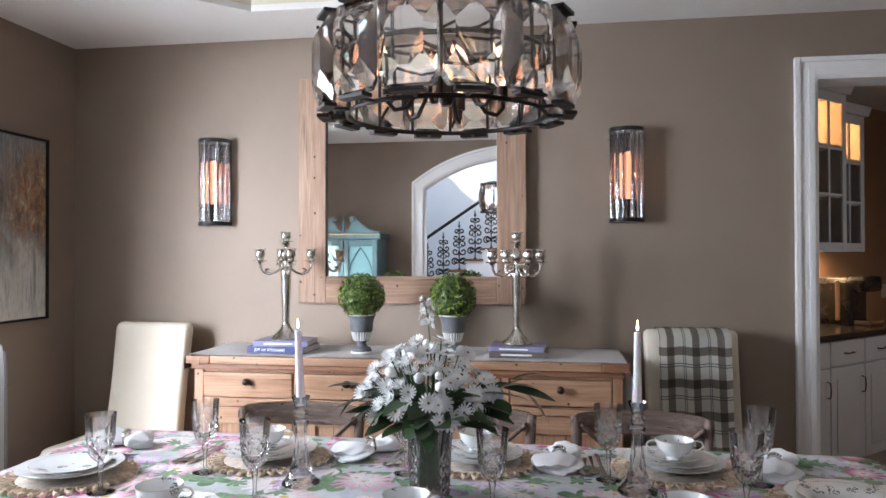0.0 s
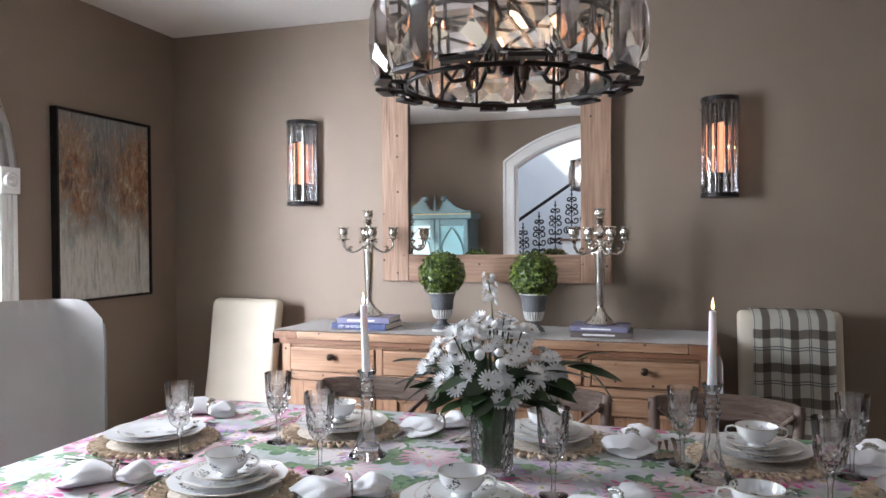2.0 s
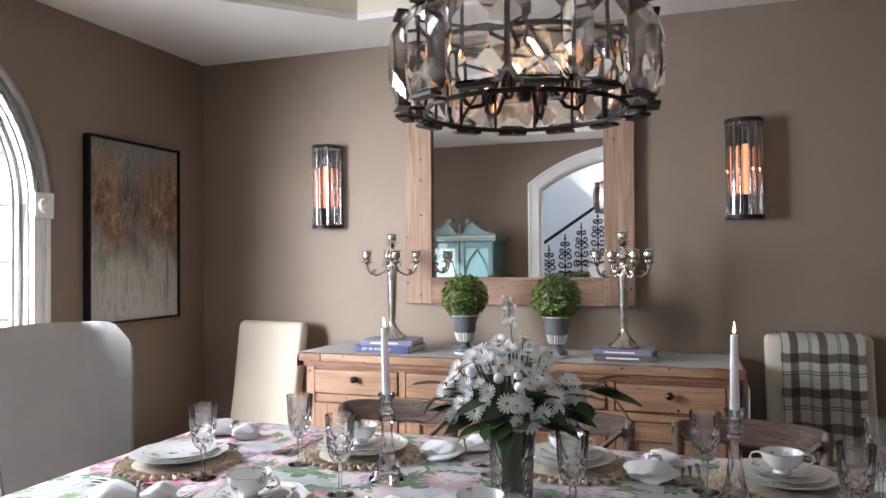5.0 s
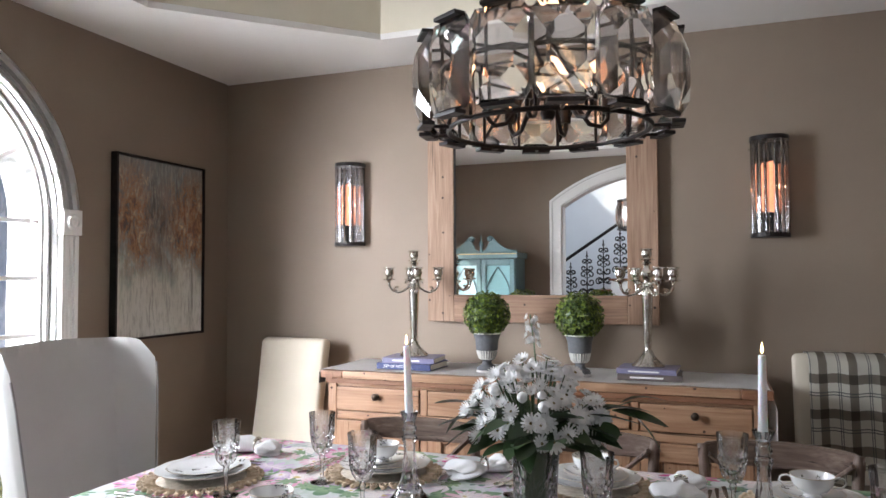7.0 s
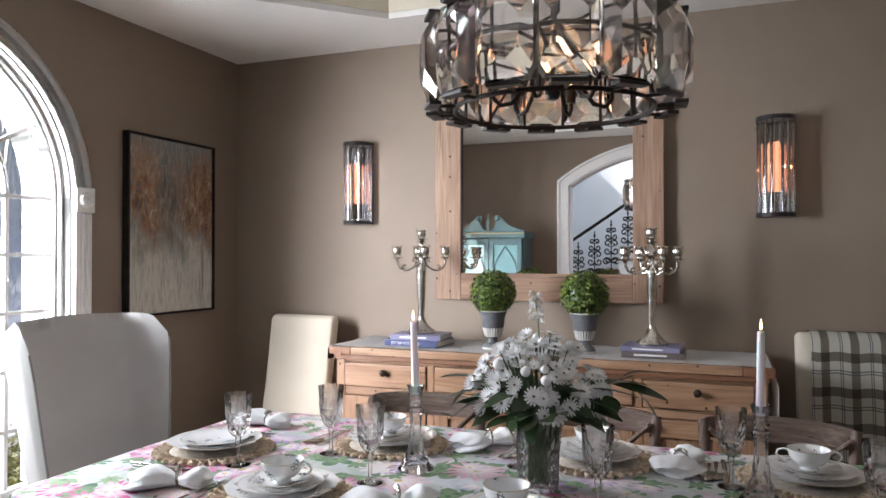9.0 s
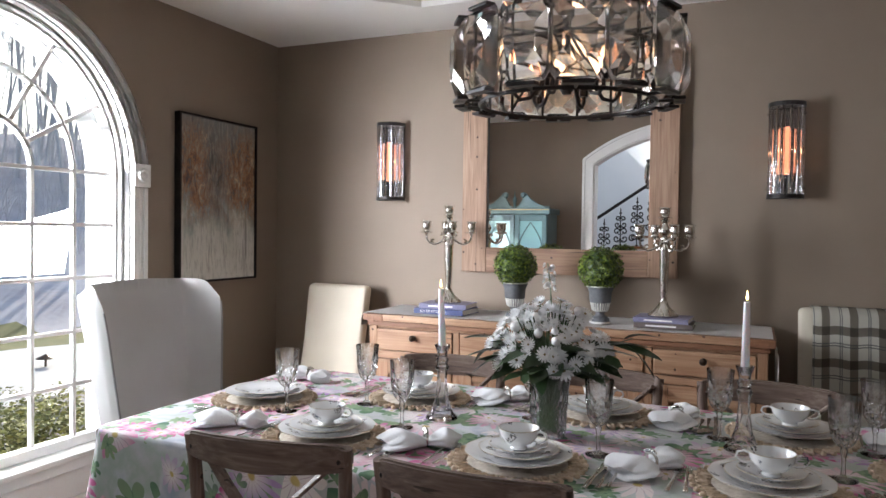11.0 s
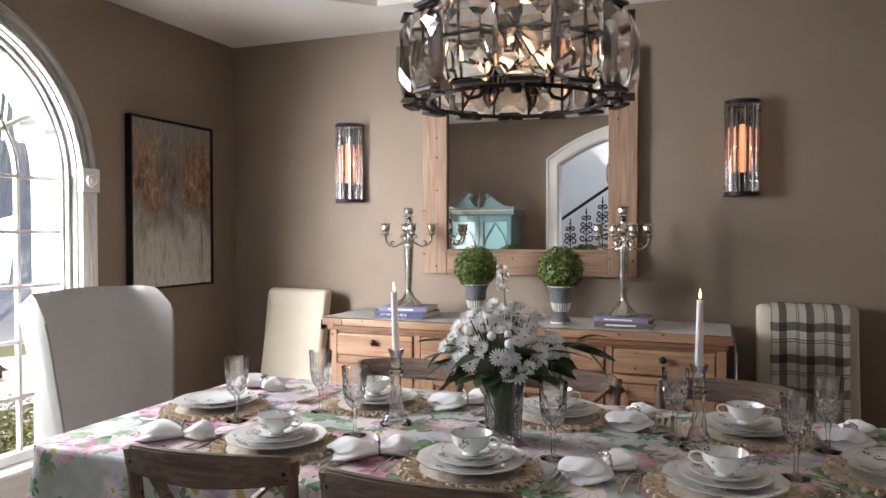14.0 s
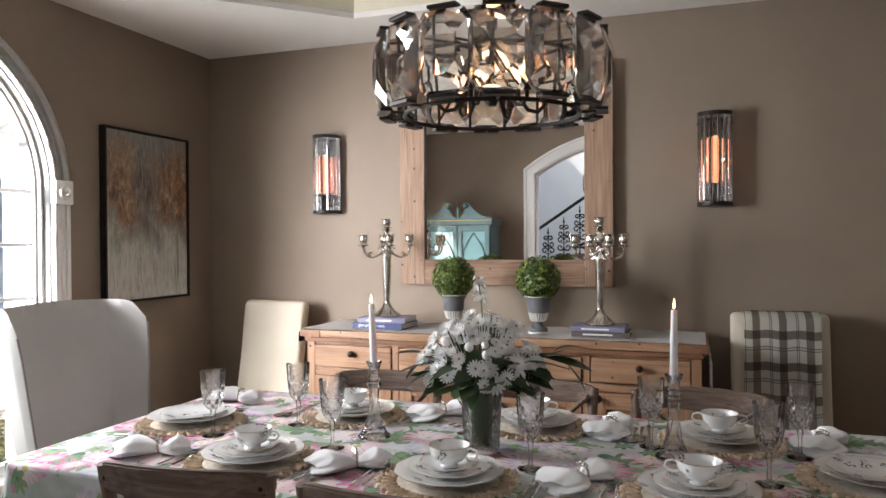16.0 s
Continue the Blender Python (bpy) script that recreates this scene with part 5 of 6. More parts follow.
def petal_mesh(n=13, r=0.026, wid=0.0058, cup_=0.25):
    b = bmesh.new()
    for k in range(2 * n):
        a = 2 * math.pi * (k + 0.5 * (k >= n)) / n
        m = Matrix.Rotation(a, 4, "Z") @ (Matrix.Translation((0, 0, 0.0015)) @ Matrix.Rotation(-0.35, 4, "Y") @ Matrix.Scale(0.72, 4) if k >= n else Matrix())
        rows = []
        for f, w in ((0.15, 0.35), (0.45, 0.9), (0.75, 1.0), (0.95, 0.55)):
            z = cup_ * r * (f * f) - 0.15 * r * f
            rows.append([b.verts.new(m @ Vector((r * f, s * wid * w, z + (0.0012 if s == 0 else 0)))) for s in (-1, 0, 1)])
        for p, q in zip(rows, rows[1:]):
            for i in range(2):
                b.faces.new((p[i], p[i + 1], q[i + 1], q[i]))
    return mesh_of(b, "petals", 60)


DAISY = [petal_mesh(14, 0.029, 0.0040, 0.15), petal_mesh(15, 0.028, 0.0033, 0.5), petal_mesh(17, 0.026, 0.0024, 0.7)]
CENTRE = mesh_of(lathe([(0.0, 0.004), (0.004, 0.0035), (0.0065, 0.001), (0.006, -0.001), (0.0, -0.002)], 12), "centre", 60)
BUD = mesh_of(lathe([(0.0, -0.016), (0.006, -0.012), (0.013, -0.002), (0.0135, 0.006), (0.009, 0.014), (0.0, 0.018)], 12), "bud", 60)


def leaf_mesh(length, width, droop, n=8):
    b = bmesh.new()
    rows = []
    for k in range(n + 1):
        f = k / n
        w = width * math.sin(math.pi * min(1, f * 0.97 + 0.02)) ** 0.75
        y = length * f
        z = -droop * length * f * f
        rows.append([b.verts.new((s * w, y, z + 0.18 * abs(s) * w)) for s in (-1, 0, 1)])
    for p, q in zip(rows, rows[1:]):
        for i in range(2):
            b.faces.new((p[i], p[i + 1], q[i + 1], q[i]))
    bmesh.ops.remove_doubles(b, verts=b.verts, dist=1e-5)
    return mesh_of(b, "leaf", 60)


LEAVES = [leaf_mesh(0.115, 0.023, 0.25), leaf_mesh(0.095, 0.020, 0.5), leaf_mesh(0.13, 0.025, 0.15), leaf_mesh(0.055, 0.025, 0.1)]


def bouquet():
    t = thing("flower_bouquet", (VX, VY, CLOTH), 0, "bouquet of white daisies and stock with dark green leaves", "flowers")
    rnd = random.Random(11)
    made = []

    def stem():
        made.append(bmesh.new())
        return made[-1]

    heads = []
    for k in range(112):
        for _ in range(80):
            a, r = rnd.uniform(0, 2 * math.pi), rnd.random() ** 0.42
            x, y = 0.172 * r * math.cos(a), 0.125 * r * math.sin(a)
            z = 0.235 + 0.140 * (1 - r ** 2.6) + rnd.uniform(-0.045, 0.025)
            p = Vector((x, y, z))
            if all((p - q).length > 0.021 for q, _ in heads):
                break
        d = (p - Vector((0, 0, 0.16))).normalized()
        d = (d + Vector((rnd.uniform(-0.35, 0.35), rnd.uniform(-0.75, 0.15), rnd.uniform(-0.2, 0.3)))).normalized()
        heads.append((p, d))
    for k, (p, d) in enumerate(heads):
        m = Matrix.Translation(p) @ d.to_track_quat("Z", "Y").to_matrix().to_4x4() @ Matrix.Rotation(rnd.uniform(0, 6), 4, "Z") @ Matrix.Scale(rnd.uniform(0.70, 1.0), 4)
        if k % 9 == 7:
            part("bud", BUD, PETAL, t, at=m)
        else:
            kind = rnd.choice((0, 0, 0, 1)) if p.x > 0.03 else rnd.choice((1, 2, 2, 2, 2))
            fl = part("daisy", DAISY[kind], PETAL, t, at=m)
            if kind < 2:
                part("centre", CENTRE, POLLEN, fl, "yellow green daisy centre")
        foot = Vector((rnd.uniform(-0.034, 0.034), rnd.uniform(-0.034, 0.034), 0.02))
        mid = Vector((p.x * 0.28, p.y * 0.28, 0.17))
        tube([foot, mid, p.lerp(mid, 0.4) + Vector((0, 0, 0.01)), p - d * 0.003], 0.0019, 5, stem())
    # three daisies that hang over the vase's front
    for x, y, z, dx in ((0.045, -0.085, 0.252, 0.2), (0.062, -0.075, 0.208, 0.25), (0.118, -0.055, 0.262, 0.5)):
        d = Vector((dx, -0.9, 0.15)).normalized()
        fl = part("daisy", DAISY[0], PETAL, t, at=Matrix.Translation((x, y, z)) @ d.to_track_quat("Z", "Y").to_matrix().to_4x4() @ Matrix.Scale(1.1, 4))
        part("centre", CENTRE, POLLEN, fl, "yellow green daisy centre")
        tube([(0.01, -0.02, 0.10), (x * 0.6, y * 0.6, 0.19), (x, y + 0.006, z)], 0.0018, 5, stem())
    # a tall stem of stock
    top = Vector((-0.018, 0.03, 0.50))
    tube([(0, 0.01, 0.05), (0.004, 0.02, 0.30), (-0.008, 0.028, 0.43), top], 0.0022, 6, stem())
    for k in range(13):
        a, z = k * 2.4, 0.425 + 0.0058 * k
        p = Vector((-0.012 + 0.013 * math.cos(a), 0.028 + 0.013 * math.sin(a), z))
        d = Vector((math.cos(a), math.sin(a), 0.4)).normalized()
        part("blossom", DAISY[2], PETAL, t, at=Matrix.Translation(p) @ d.to_track_quat("Z", "Y").to_matrix().to_4x4() @ Matrix.Scale(0.44 - 0.008 * k, 4))
    for sb in made:
        part("stem", sb, LEAF, t, "green flower stem", smooth=60)
    # leaves: long dark sprays to both sides and a collar under the blooms
    def put_leaf(me, p, d, roll=0.0):
        q = d.to_track_quat("Y", "Z").to_matrix().to_4x4()
        part("leaf", me, LEAF, t, at=Matrix.Translation(p) @ q @ Matrix.Rotation(roll, 4, "Y"))

    for k in range(64):
        a = rnd.uniform(0, 2 * math.pi)
        r = rnd.uniform(0.03, 0.11)
        p = Vector((r * math.cos(a) * 1.1, r * math.sin(a), rnd.uniform(0.19, 0.255)))
        put_leaf(rnd.choice(LEAVES[:3]), p, Vector((math.cos(a), math.sin(a), rnd.uniform(-0.15, 0.55))).normalized(), rnd.uniform(-0.7, 0.7))
    for x, y, z, dx, dy, dz, k in ((-0.12, -0.02, 0.25, -1, -0.1, -0.12, 2), (-0.14, 0.0, 0.27, -1, 0.1, 0.1, 2), (-0.11, -0.05, 0.235, -0.8, -0.5, -0.2, 0), (-0.16, 0.02, 0.255, -1, 0, -0.25, 1), (0.13, -0.02, 0.265, 1, -0.1, 0.05, 2), (0.16, 0.0, 0.275, 1, 0.1, 0.25, 0), (0.19, -0.02, 0.28, 1, 0, -0.1, 2), (0.21, 0.0, 0.295, 0.8, 0.0, 0.5, 1), (0.175, -0.04, 0.255, 0.4, -0.4, -0.5, 3), (0.225, -0.01, 0.28, 0.9, -0.2, -0.6, 0), (0.10, -0.07, 0.235, 0.6, -0.7, -0.3, 3)):
        put_leaf(LEAVES[k], Vector((x, y, z)), Vector((dx, dy, dz)).normalized(), rnd.uniform(-0.4, 0.4))
    sp = bmesh.new()
    tube([(0, 0, 0.15), (0.09, -0.01, 0.245), (0.17, 0.0, 0.275), (0.235, 0.0, 0.30)], 0.0018, 5, sp)
    tube([(0, 0, 0.15), (-0.07, -0.01, 0.23), (-0.14, 0.0, 0.265), (-0.19, 0.01, 0.26)], 0.0018, 5, sp)
    part("spray_stem", sp, LEAF, t, smooth=60)
    return t


bouquet()


# ---------------------------------------------------------------- on the sideboard
ST = 0.9395


def candelabrum():
    t = thing("candelabrum", (0, 0, 0), 0, "five-armed tarnished silver candelabrum without candles", "candelabrum", "pair of candelabra")
    stem = [(r * 1.28, z) for r, z in [(0.0, 0.0), (0.058, 0.0), (0.059, 0.006), (0.052, 0.013), (0.047, 0.018), (0.030, 0.036), (0.019, 0.055), (0.013, 0.075), (0.0115, 0.085), (0.0135, 0.10), (0.0165, 0.20), (0.0205, 0.330), (0.0215, 0.338), (0.018, 0.346), (0.012, 0.352), (0.010, 0.362), (0.016, 0.372), (0.011, 0.384), (0.010, 0.395), (0.018, 0.410), (0.022, 0.425), (0.018, 0.440), (0.010, 0.452), (0.009, 0.465), (0.020, 0.476), (0.011, 0.484), (0.0, 0.486)]]
    part("stem", lathe(stem, 28, None, None, 0.0, 0), SILVER, t, smooth=45)
    flute = mesh_of(tube([(r, 0, z) for r, z in ((0.073, 0.008), (0.0602, 0.0185), (0.039, 0.037), (0.025, 0.056), (0.0173, 0.076))], 0.0022, 4), "foot_flute")
    for k in range(18):
        part("foot_flute", flute, SILVER, t, at=Matrix.Rotation(2 * math.pi * k / 18, 4, "Z"))
    cupm = mesh_of(lathe([(0.0, -0.012), (0.006, -0.010), (0.010, -0.002), (0.024, 0.0), (0.025, 0.003), (0.012, 0.006), (0.011, 0.010), (0.0165, 0.018), (0.018, 0.030), (0.0155, 0.036), (0.0165, 0.042), (0.022, 0.047), (0.0215, 0.049), (0.012, 0.048), (0.011, 0.03), (0.0, 0.028)], 20), "candle_cup", 45)
    part("candle_cup", cupm, SILVER, t, at=Matrix.Translation((0, 0, 0.490)) @ Matrix.Diagonal((1.35, 1.35, 1.05, 1)))
    for k in range(4):
        a = radians(28 + 90 * k)
        ca, sa = math.cos(a), math.sin(a)
        curve = [(0.010, 0.368), (0.030, 0.352), (0.055, 0.334), (0.085, 0.326), (0.112, 0.338), (0.126, 0.360), (0.128, 0.388)]
        arm = part("arm", tube([(r * ca, r * sa, z) for r, z in curve], [0.007, 0.0065, 0.006, 0.006, 0.0062, 0.006, 0.0062], 8), SILVER, t, smooth=60)
        scroll = [(0.030 + 0.016 * math.cos(q) * (1 - q / 9), 0.374 + 0.014 * math.sin(q) * (1 - q / 9)) for q in [0.5 * j for j in range(12)]]
        part("scroll", tube([(r * ca, r * sa, z) for r, z in scroll], 0.0046, 6), SILVER, arm, smooth=60)
        scroll2 = [(0.092 + 0.012 * math.cos(2.5 - q) * (1 - q / 9), 0.344 + 0.012 * math.sin(2.5 - q) * (1 - q / 9)) for q in [0.5 * j for j in range(11)]]
        part("scroll", tube([(r * ca, r * sa, z) for r, z in scroll2], 0.0042, 6), SILVER, arm, smooth=60)
        part("candle_cup", cupm, SILVER, arm, at=Matrix.Translation((0.128 * ca, 0.128 * sa, 0.392)) @ Matrix.Diagonal((1.35, 1.35, 1.3, 1)))
    return t


def book(name, w, d, h, cover, label, title=""):
    t = thing(name, (0, 0, 0), 0, label, "book", "stacked books")
    part("pages", box(-w / 2 + 0.004, w / 2 - 0.004, -d / 2 + 0.0035, d / 2 - 0.005, 0.0025, h - 0.0025), PAPER, t)
    b = box(-w / 2, w / 2, -d / 2, d / 2, 0, 0.0024)
    box(-w / 2, w / 2, -d / 2, d / 2, h - 0.0024, h, 0, b)
    box(-w / 2, w / 2, -d / 2 - 0.001, -d / 2 + 0.003, 0.0025, h - 0.0025, 0, b)
    part("cover", b, cover, t)
    if title:
        data = bpy.data.curves.new("title", "FONT")
        data.body, data.size, data.align_x, data.align_y, data.extrude = title, h * 0.62, "CENTER", "CENTER", 0.0002
        txt = new("title", data)
        txt.parent = t
        txt.matrix_basis = Matrix.Translation((-w * 0.10, -d / 2 - 0.0013, h / 2)) @ pose(0, 0, 0, 90, 0, 0)
        data.materials.append(INK)
    else:
        part("spine_print", box(-w * 0.30, w * 0.22, -d / 2 - 0.0016, -d / 2 - 0.0011, h * 0.36, h * 0.66), INK, t, "pale spine print")
    return t


CDY = -0.335
b1 = book("book", 0.285, 0.22, 0.030, NAVY, "navy hardback cookery book lying under a lilac one", "JOY OF KITCHENS")
b1.matrix_basis = pose(-0.400, CDY - 0.01, ST, 0, 0, -2)
b2 = book("book", 0.262, 0.205, 0.025, LILAC, "lilac hardback book lying on a navy one")
b2.matrix_basis = pose(-0.392, CDY - 0.005, ST + 0.0305, 0, 0, 4)
b3 = book("book", 0.265, 0.21, 0.025, TAUPE, "brown hardback book lying under a pale one")
b3.matrix_basis = pose(0.735, CDY - 0.01, ST, 0, 0, 1)
b4 = book("book", 0.250, 0.20, 0.022, LILAC, "pale lilac hardback book lying on a brown one")
b4.matrix_basis = pose(0.728, CDY - 0.005, ST + 0.0255, 0, 0, -3)
cd = candelabrum()
cd.matrix_basis = pose(-0.397, CDY, ST + 0.056, 0, 0, 3) @ Matrix.Scale(0.96, 4)
copy_thing(cd, pose(0.724, CDY, ST + 0.048, 0, 0, 0))


def topiary():
    t = thing("boxwood_topiary", (0, 0, 0), 0, "clipped boxwood ball in a grey fluted urn", "topiary", "pair of topiaries")
    k = 1.0
    prof = [(0.0, 0.0), (0.050, 0.0), (0.050, 0.012), (0.046, 0.016), (0.044, 0.026), (0.028, 0.034), (0.021, 0.044), (0.021, 0.052), (0.030, 0.060), (0.038, 0.070), (0.043, 0.095), (0.046, 0.102), (0.050, 0.104), (0.052, 0.112), (0.054, 0.150), (0.064, 0.176), (0.066, 0.180), (0.060, 0.180), (0.050, 0.160), (0.0, 0.156)]
    urn = part("urn", lathe(prof, 32), ZINC, t, "weathered grey metal urn", smooth=40)
    flute = mesh_of(tube([(r, 0, z) for r, z in ((0.030, 0.061), (0.0375, 0.070), (0.0435, 0.094), (0.0455, 0.102))], 0.0046, 5), "flute", 60)
    for j in range(22):
        part("flute", flute, CHALK, urn, at=Matrix.Rotation(2 * math.pi * j / 22, 4, "Z"))
    part("lip", lathe([(0.064, 0.1775), (0.0675, 0.179), (0.0675, 0.184), (0.062, 0.1845)], 32), CHALK, urn, "worn white lip")
    part("foot", lathe([(0.048, 0.0), (0.0505, 0.001), (0.0505, 0.010), (0.047, 0.0135)], 28), CHALK, urn, "worn white foot edge")
    rnd = random.Random(5)
    b = bmesh.new()
    R, C = 0.106, Vector((0, 0, 0.268))
    for j in range(1700):
        z = 1 - 2 * (j + 0.5) / 1700
        if z < -0.93:
            continue
        a = j * 2.399963
        d = Vector((math.sqrt(1 - z * z) * math.cos(a), math.sqrt(1 - z * z) * math.sin(a), z))
        p = C + d * (R + rnd.uniform(-0.024, 0.006))
        n = (d + Vector((rnd.uniform(-0.9, 0.9), rnd.uniform(-0.9, 0.9), rnd.uniform(-0.5, 0.9)))).normalized()
        q = n.to_track_quat("Z", "Y").to_matrix().to_4x4() @ Matrix.Rotation(rnd.uniform(0, 6.3), 4, "Z")
        s = rnd.uniform(0.0075, 0.0115)
        vs = [b.verts.new(p + q @ Vector(v)) for v in ((-s, 0, 0), (0, -s * 0.55, s * 0.25), (s, 0, 0), (0, s * 0.55, s * 0.25))]
        b.faces.new(vs)
    me = bpy.data.meshes.new("foliage")
    b.to_mesh(me)
    b.free()
    tagged(part("foliage", me, BOXWOOD, t, "dense small boxwood leaves"), kind="stuff")
    # added dark ball that stands for the shade deep between the leaves
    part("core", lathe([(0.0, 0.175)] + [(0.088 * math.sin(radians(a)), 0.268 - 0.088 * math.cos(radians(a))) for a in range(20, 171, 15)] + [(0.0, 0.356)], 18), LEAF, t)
    return t


tpy = topiary()
tpy.matrix_basis = pose(-0.004, -0.385, ST, 0, 0, 0)
copy_thing(tpy, pose(0.430, -0.372, ST, 0, 0, 70))


# ---------------------------------------------------------------- crystal chandelier
def chandelier():
    N, R, z0, z1 = 14, 0.294, 1.741, 1.940
    t = thing("crystal_chandelier", (0.638, -1.963, 0), 6, "large crystal chandelier with faceted clear glass and black frame", "chandelier")
    hgt = z1 - z0
    # one gem-cut slab: an upright oblong whose face is cut back to a narrow six-sided table
    w, h2 = 0.0675, hgt / 2
    rim_ = [(-w + 0.014, -h2), (w - 0.014, -h2), (w, -h2 + 0.022), (w, h2 - 0.022), (w - 0.014, h2), (-w + 0.014, h2), (-w, h2 - 0.022), (-w, -h2 + 0.022)]
    table_ = [(-0.012, -h2 + 0.040), (0.012, -h2 + 0.040), (0.040, -h2 + 0.068), (0.040, h2 - 0.068), (0.012, h2 - 0.040), (-0.012, h2 - 0.040), (-0.040, h2 - 0.068), (-0.040, -h2 + 0.068)]
    b = bmesh.new()
    loops = [[b.verts.new((d, x, z)) for x, z in line] for d, line in ((-0.012, [(x * 0.8, z * 0.86) for x, z in rim_]), (-0.003, rim_), (0.003, rim_), (0.027, table_))]
    for p, q in zip(loops, loops[1:]):
        for i in range(8):
            b.faces.new((p[i], p[(i + 1) % 8], q[(i + 1) % 8], q[i]))
    b.faces.new(loops[0][::-1])
    b.faces.new(loops[-1])
    slab = mesh_of(b, "crystal_slab")
    clip = mesh_of(box(-0.014, 0.016, -0.038, 0.038, -0.004, 0.005, 0.002), "clip")
    spoke = mesh_of(tube([(0.235, 0, 0), (R + 0.008, 0, 0)], 0.0045, 6), "spoke", 50)
    upright = mesh_of(tube([(0.235, 0, z0 - 0.006), (0.235, 0, z1 + 0.006)], 0.0042, 6), "upright", 50)
    brace = mesh_of(tube([(0.235, 0.05, z0 + 0.01), (0.215, 0.0, z0 + 0.10), (0.225, -0.05, z1 - 0.01)], 0.0040, 6), "brace", 50)
    for k in range(N):
        a = 2 * math.pi * k / N
        m = Matrix.Rotation(a, 4, "Z")
        part("crystal_slab", slab, PRISM, t, "bevelled clear crystal slab", at=m @ Matrix.Translation((R, 0, (z0 + z1) / 2)))
        for z in (z0 - 0.006, z1 + 0.006):
            part("clip", clip, BLACK, t, at=m @ Matrix.Translation((R + 0.001, 0, z)))
        for z in (z0 - 0.006, z1 + 0.006):
            part("spoke", spoke, BLACK, t, at=m @ Matrix.Translation((0, 0, z)))
        part("upright", upright, BLACK, t, at=Matrix.Rotation(a + math.pi / N, 4, "Z"))
        if k % 2:
            part("brace", brace, BLACK, t, at=m)
    for z, r in ((z0 - 0.006, 0.238), (z1 + 0.006, 0.238), ((z0 + z1) / 2 + 0.03, 0.236)):
        part("hoop", tube([(r * math.cos(2 * math.pi * k / 56), r * math.sin(2 * math.pi * k / 56), z) for k in range(56)], 0.0058, 6, None, True), BLACK, t, smooth=60)
    part("stem", lathe([(0.0, z0 + 0.02), (0.012, z0 + 0.02), (0.020, z0 + 0.035), (0.012, z0 + 0.055), (0.0085, z0 + 0.07), (0.0085, z1 + 0.02), (0.016, z1 + 0.03), (0.016, z1 + 0.055), (0.007, z1 + 0.06), (0.0, z1 + 0.06)], 16), BLACK, t, smooth=50)
    for k in range(6):
        a = 2 * math.pi * (k + 0.3) / 6
        ca, sa = math.cos(a), math.sin(a)
        arm = part("arm", tube([(r * ca, r * sa, z) for r, z in ((0.010, z0 + 0.15), (0.045, z0 + 0.10), (0.075, z0 + 0.045), (0.100, z0 + 0.010), (0.128, z0 + 0.004), (0.145, z0 + 0.022), (0.145, z0 + 0.040))], 0.0058, 8), BLACK, t, smooth=60)
        part("socket", lathe([(0.0, 0.0), (0.013, 0.0), (0.013, 0.038), (0.0, 0.038)], 12), BLACK, arm, at=(0.145 * ca, 0.145 * sa, z0 + 0.038))
        part("bulb", lathe([(0.004, 0.0), (0.007, 0.012), (0.009, 0.026), (0.007, 0.044), (0.0025, 0.060), (0.0, 0.066)], 12), BULBDIM, arm, "warm candle bulb", smooth=60, at=(0.145 * ca, 0.145 * sa, z0 + 0.077))
        part("tie", tube([(0.012 * ca, 0.012 * sa, z1 - 0.01), (0.10 * ca, 0.10 * sa, z1 - 0.012), (0.236 * ca, 0.236 * sa, z1 + 0.006)], 0.0042, 6), BLACK, t, smooth=60)
    part("down_rod", tube([(0, 0, z1 + 0.06), (0, 0, ZC + 0.335)], 0.006, 8), BLACK, t, smooth=60)
    part("ceiling_cup", lathe([(0.0, ZC + 0.30), (0.03, ZC + 0.305), (0.06, ZC + 0.325), (0.065, ZC + 0.339), (0.0, ZC + 0.339)], 24), BLACK, t, smooth=50)
    return t


chandelier()
lamp("chandelier_bulbs", "POINT", (0.638, -1.963, 1.86), None, CHAND, (1.0, 0.60, 0.32), 0.05)


# ---------------------------------------------------------------- the hall, seen in the mirror
HY0, HY1 = -9.25, YF - WT
hb = box(XL - WT, XL, HY0, HY1 - 0.001, 0, 3.6)
single("hall_wall_west", hb, HALLWALL, "pale blue grey hall wall", "wall", kind="structure")
single("hall_wall_south", box(XL - WT, 4.15, HY0 - WT, HY0 - 0.001, 0, 5.2), HALLWALL, "pale blue grey hall wall behind the stairs", "wall", kind="structure")
# east wall out of view; its window opening is added to let daylight in
hw_ = box(4.0, 4.15, HY0, -6.1, 0, 5.2)
box(4.0, 4.15, -4.3, HY1 - 0.001, 0, 5.2, 0, hw_)
box(4.0, 4.15, -6.0995, -4.3005, 0, 0.7, 0, hw_)
box(4.0, 4.15, -6.0995, -4.3005, 2.7, 5.2, 0, hw_)
single("hall_wall_east", hw_, HALLWALL, "pale hall wall with an added window opening", "wall", kind="structure")
single("hall_ceiling", box(XL - WT, 4.15, HY0 - WT, HY1, 5.2, 5.25), CEIL, "white hall ceiling", "ceiling", kind="structure")
single("hall_wall_north", box(XL - WT, 4.15, HY1 - 0.06, HY1, 2.951, 5.199), HALLWALL, "pale hall wall above the arch", "wall", kind="structure")
single("hall_wall_corner", box(XR + WT + 0.001, 3.999, HY1 - 0.06, HY1, 0, 2.95), HALLWALL, "pale hall wall beside the arch", "wall", kind="structure")
hwin = thing("window_2", (0, 0, 0), 0, "unseen tall white window added to the hall", "window", kind="structure")
hp = part("pane", box(4.06, 4.064, -6.09, -4.31, 0.71, 2.69), PANE, hwin)
hp.visible_shadow = False
for y in (-5.5, -4.9):
    part("muntin", box(4.05, 4.075, y - 0.015, y + 0.015, 0.701, 2.699), TRIM, hwin)


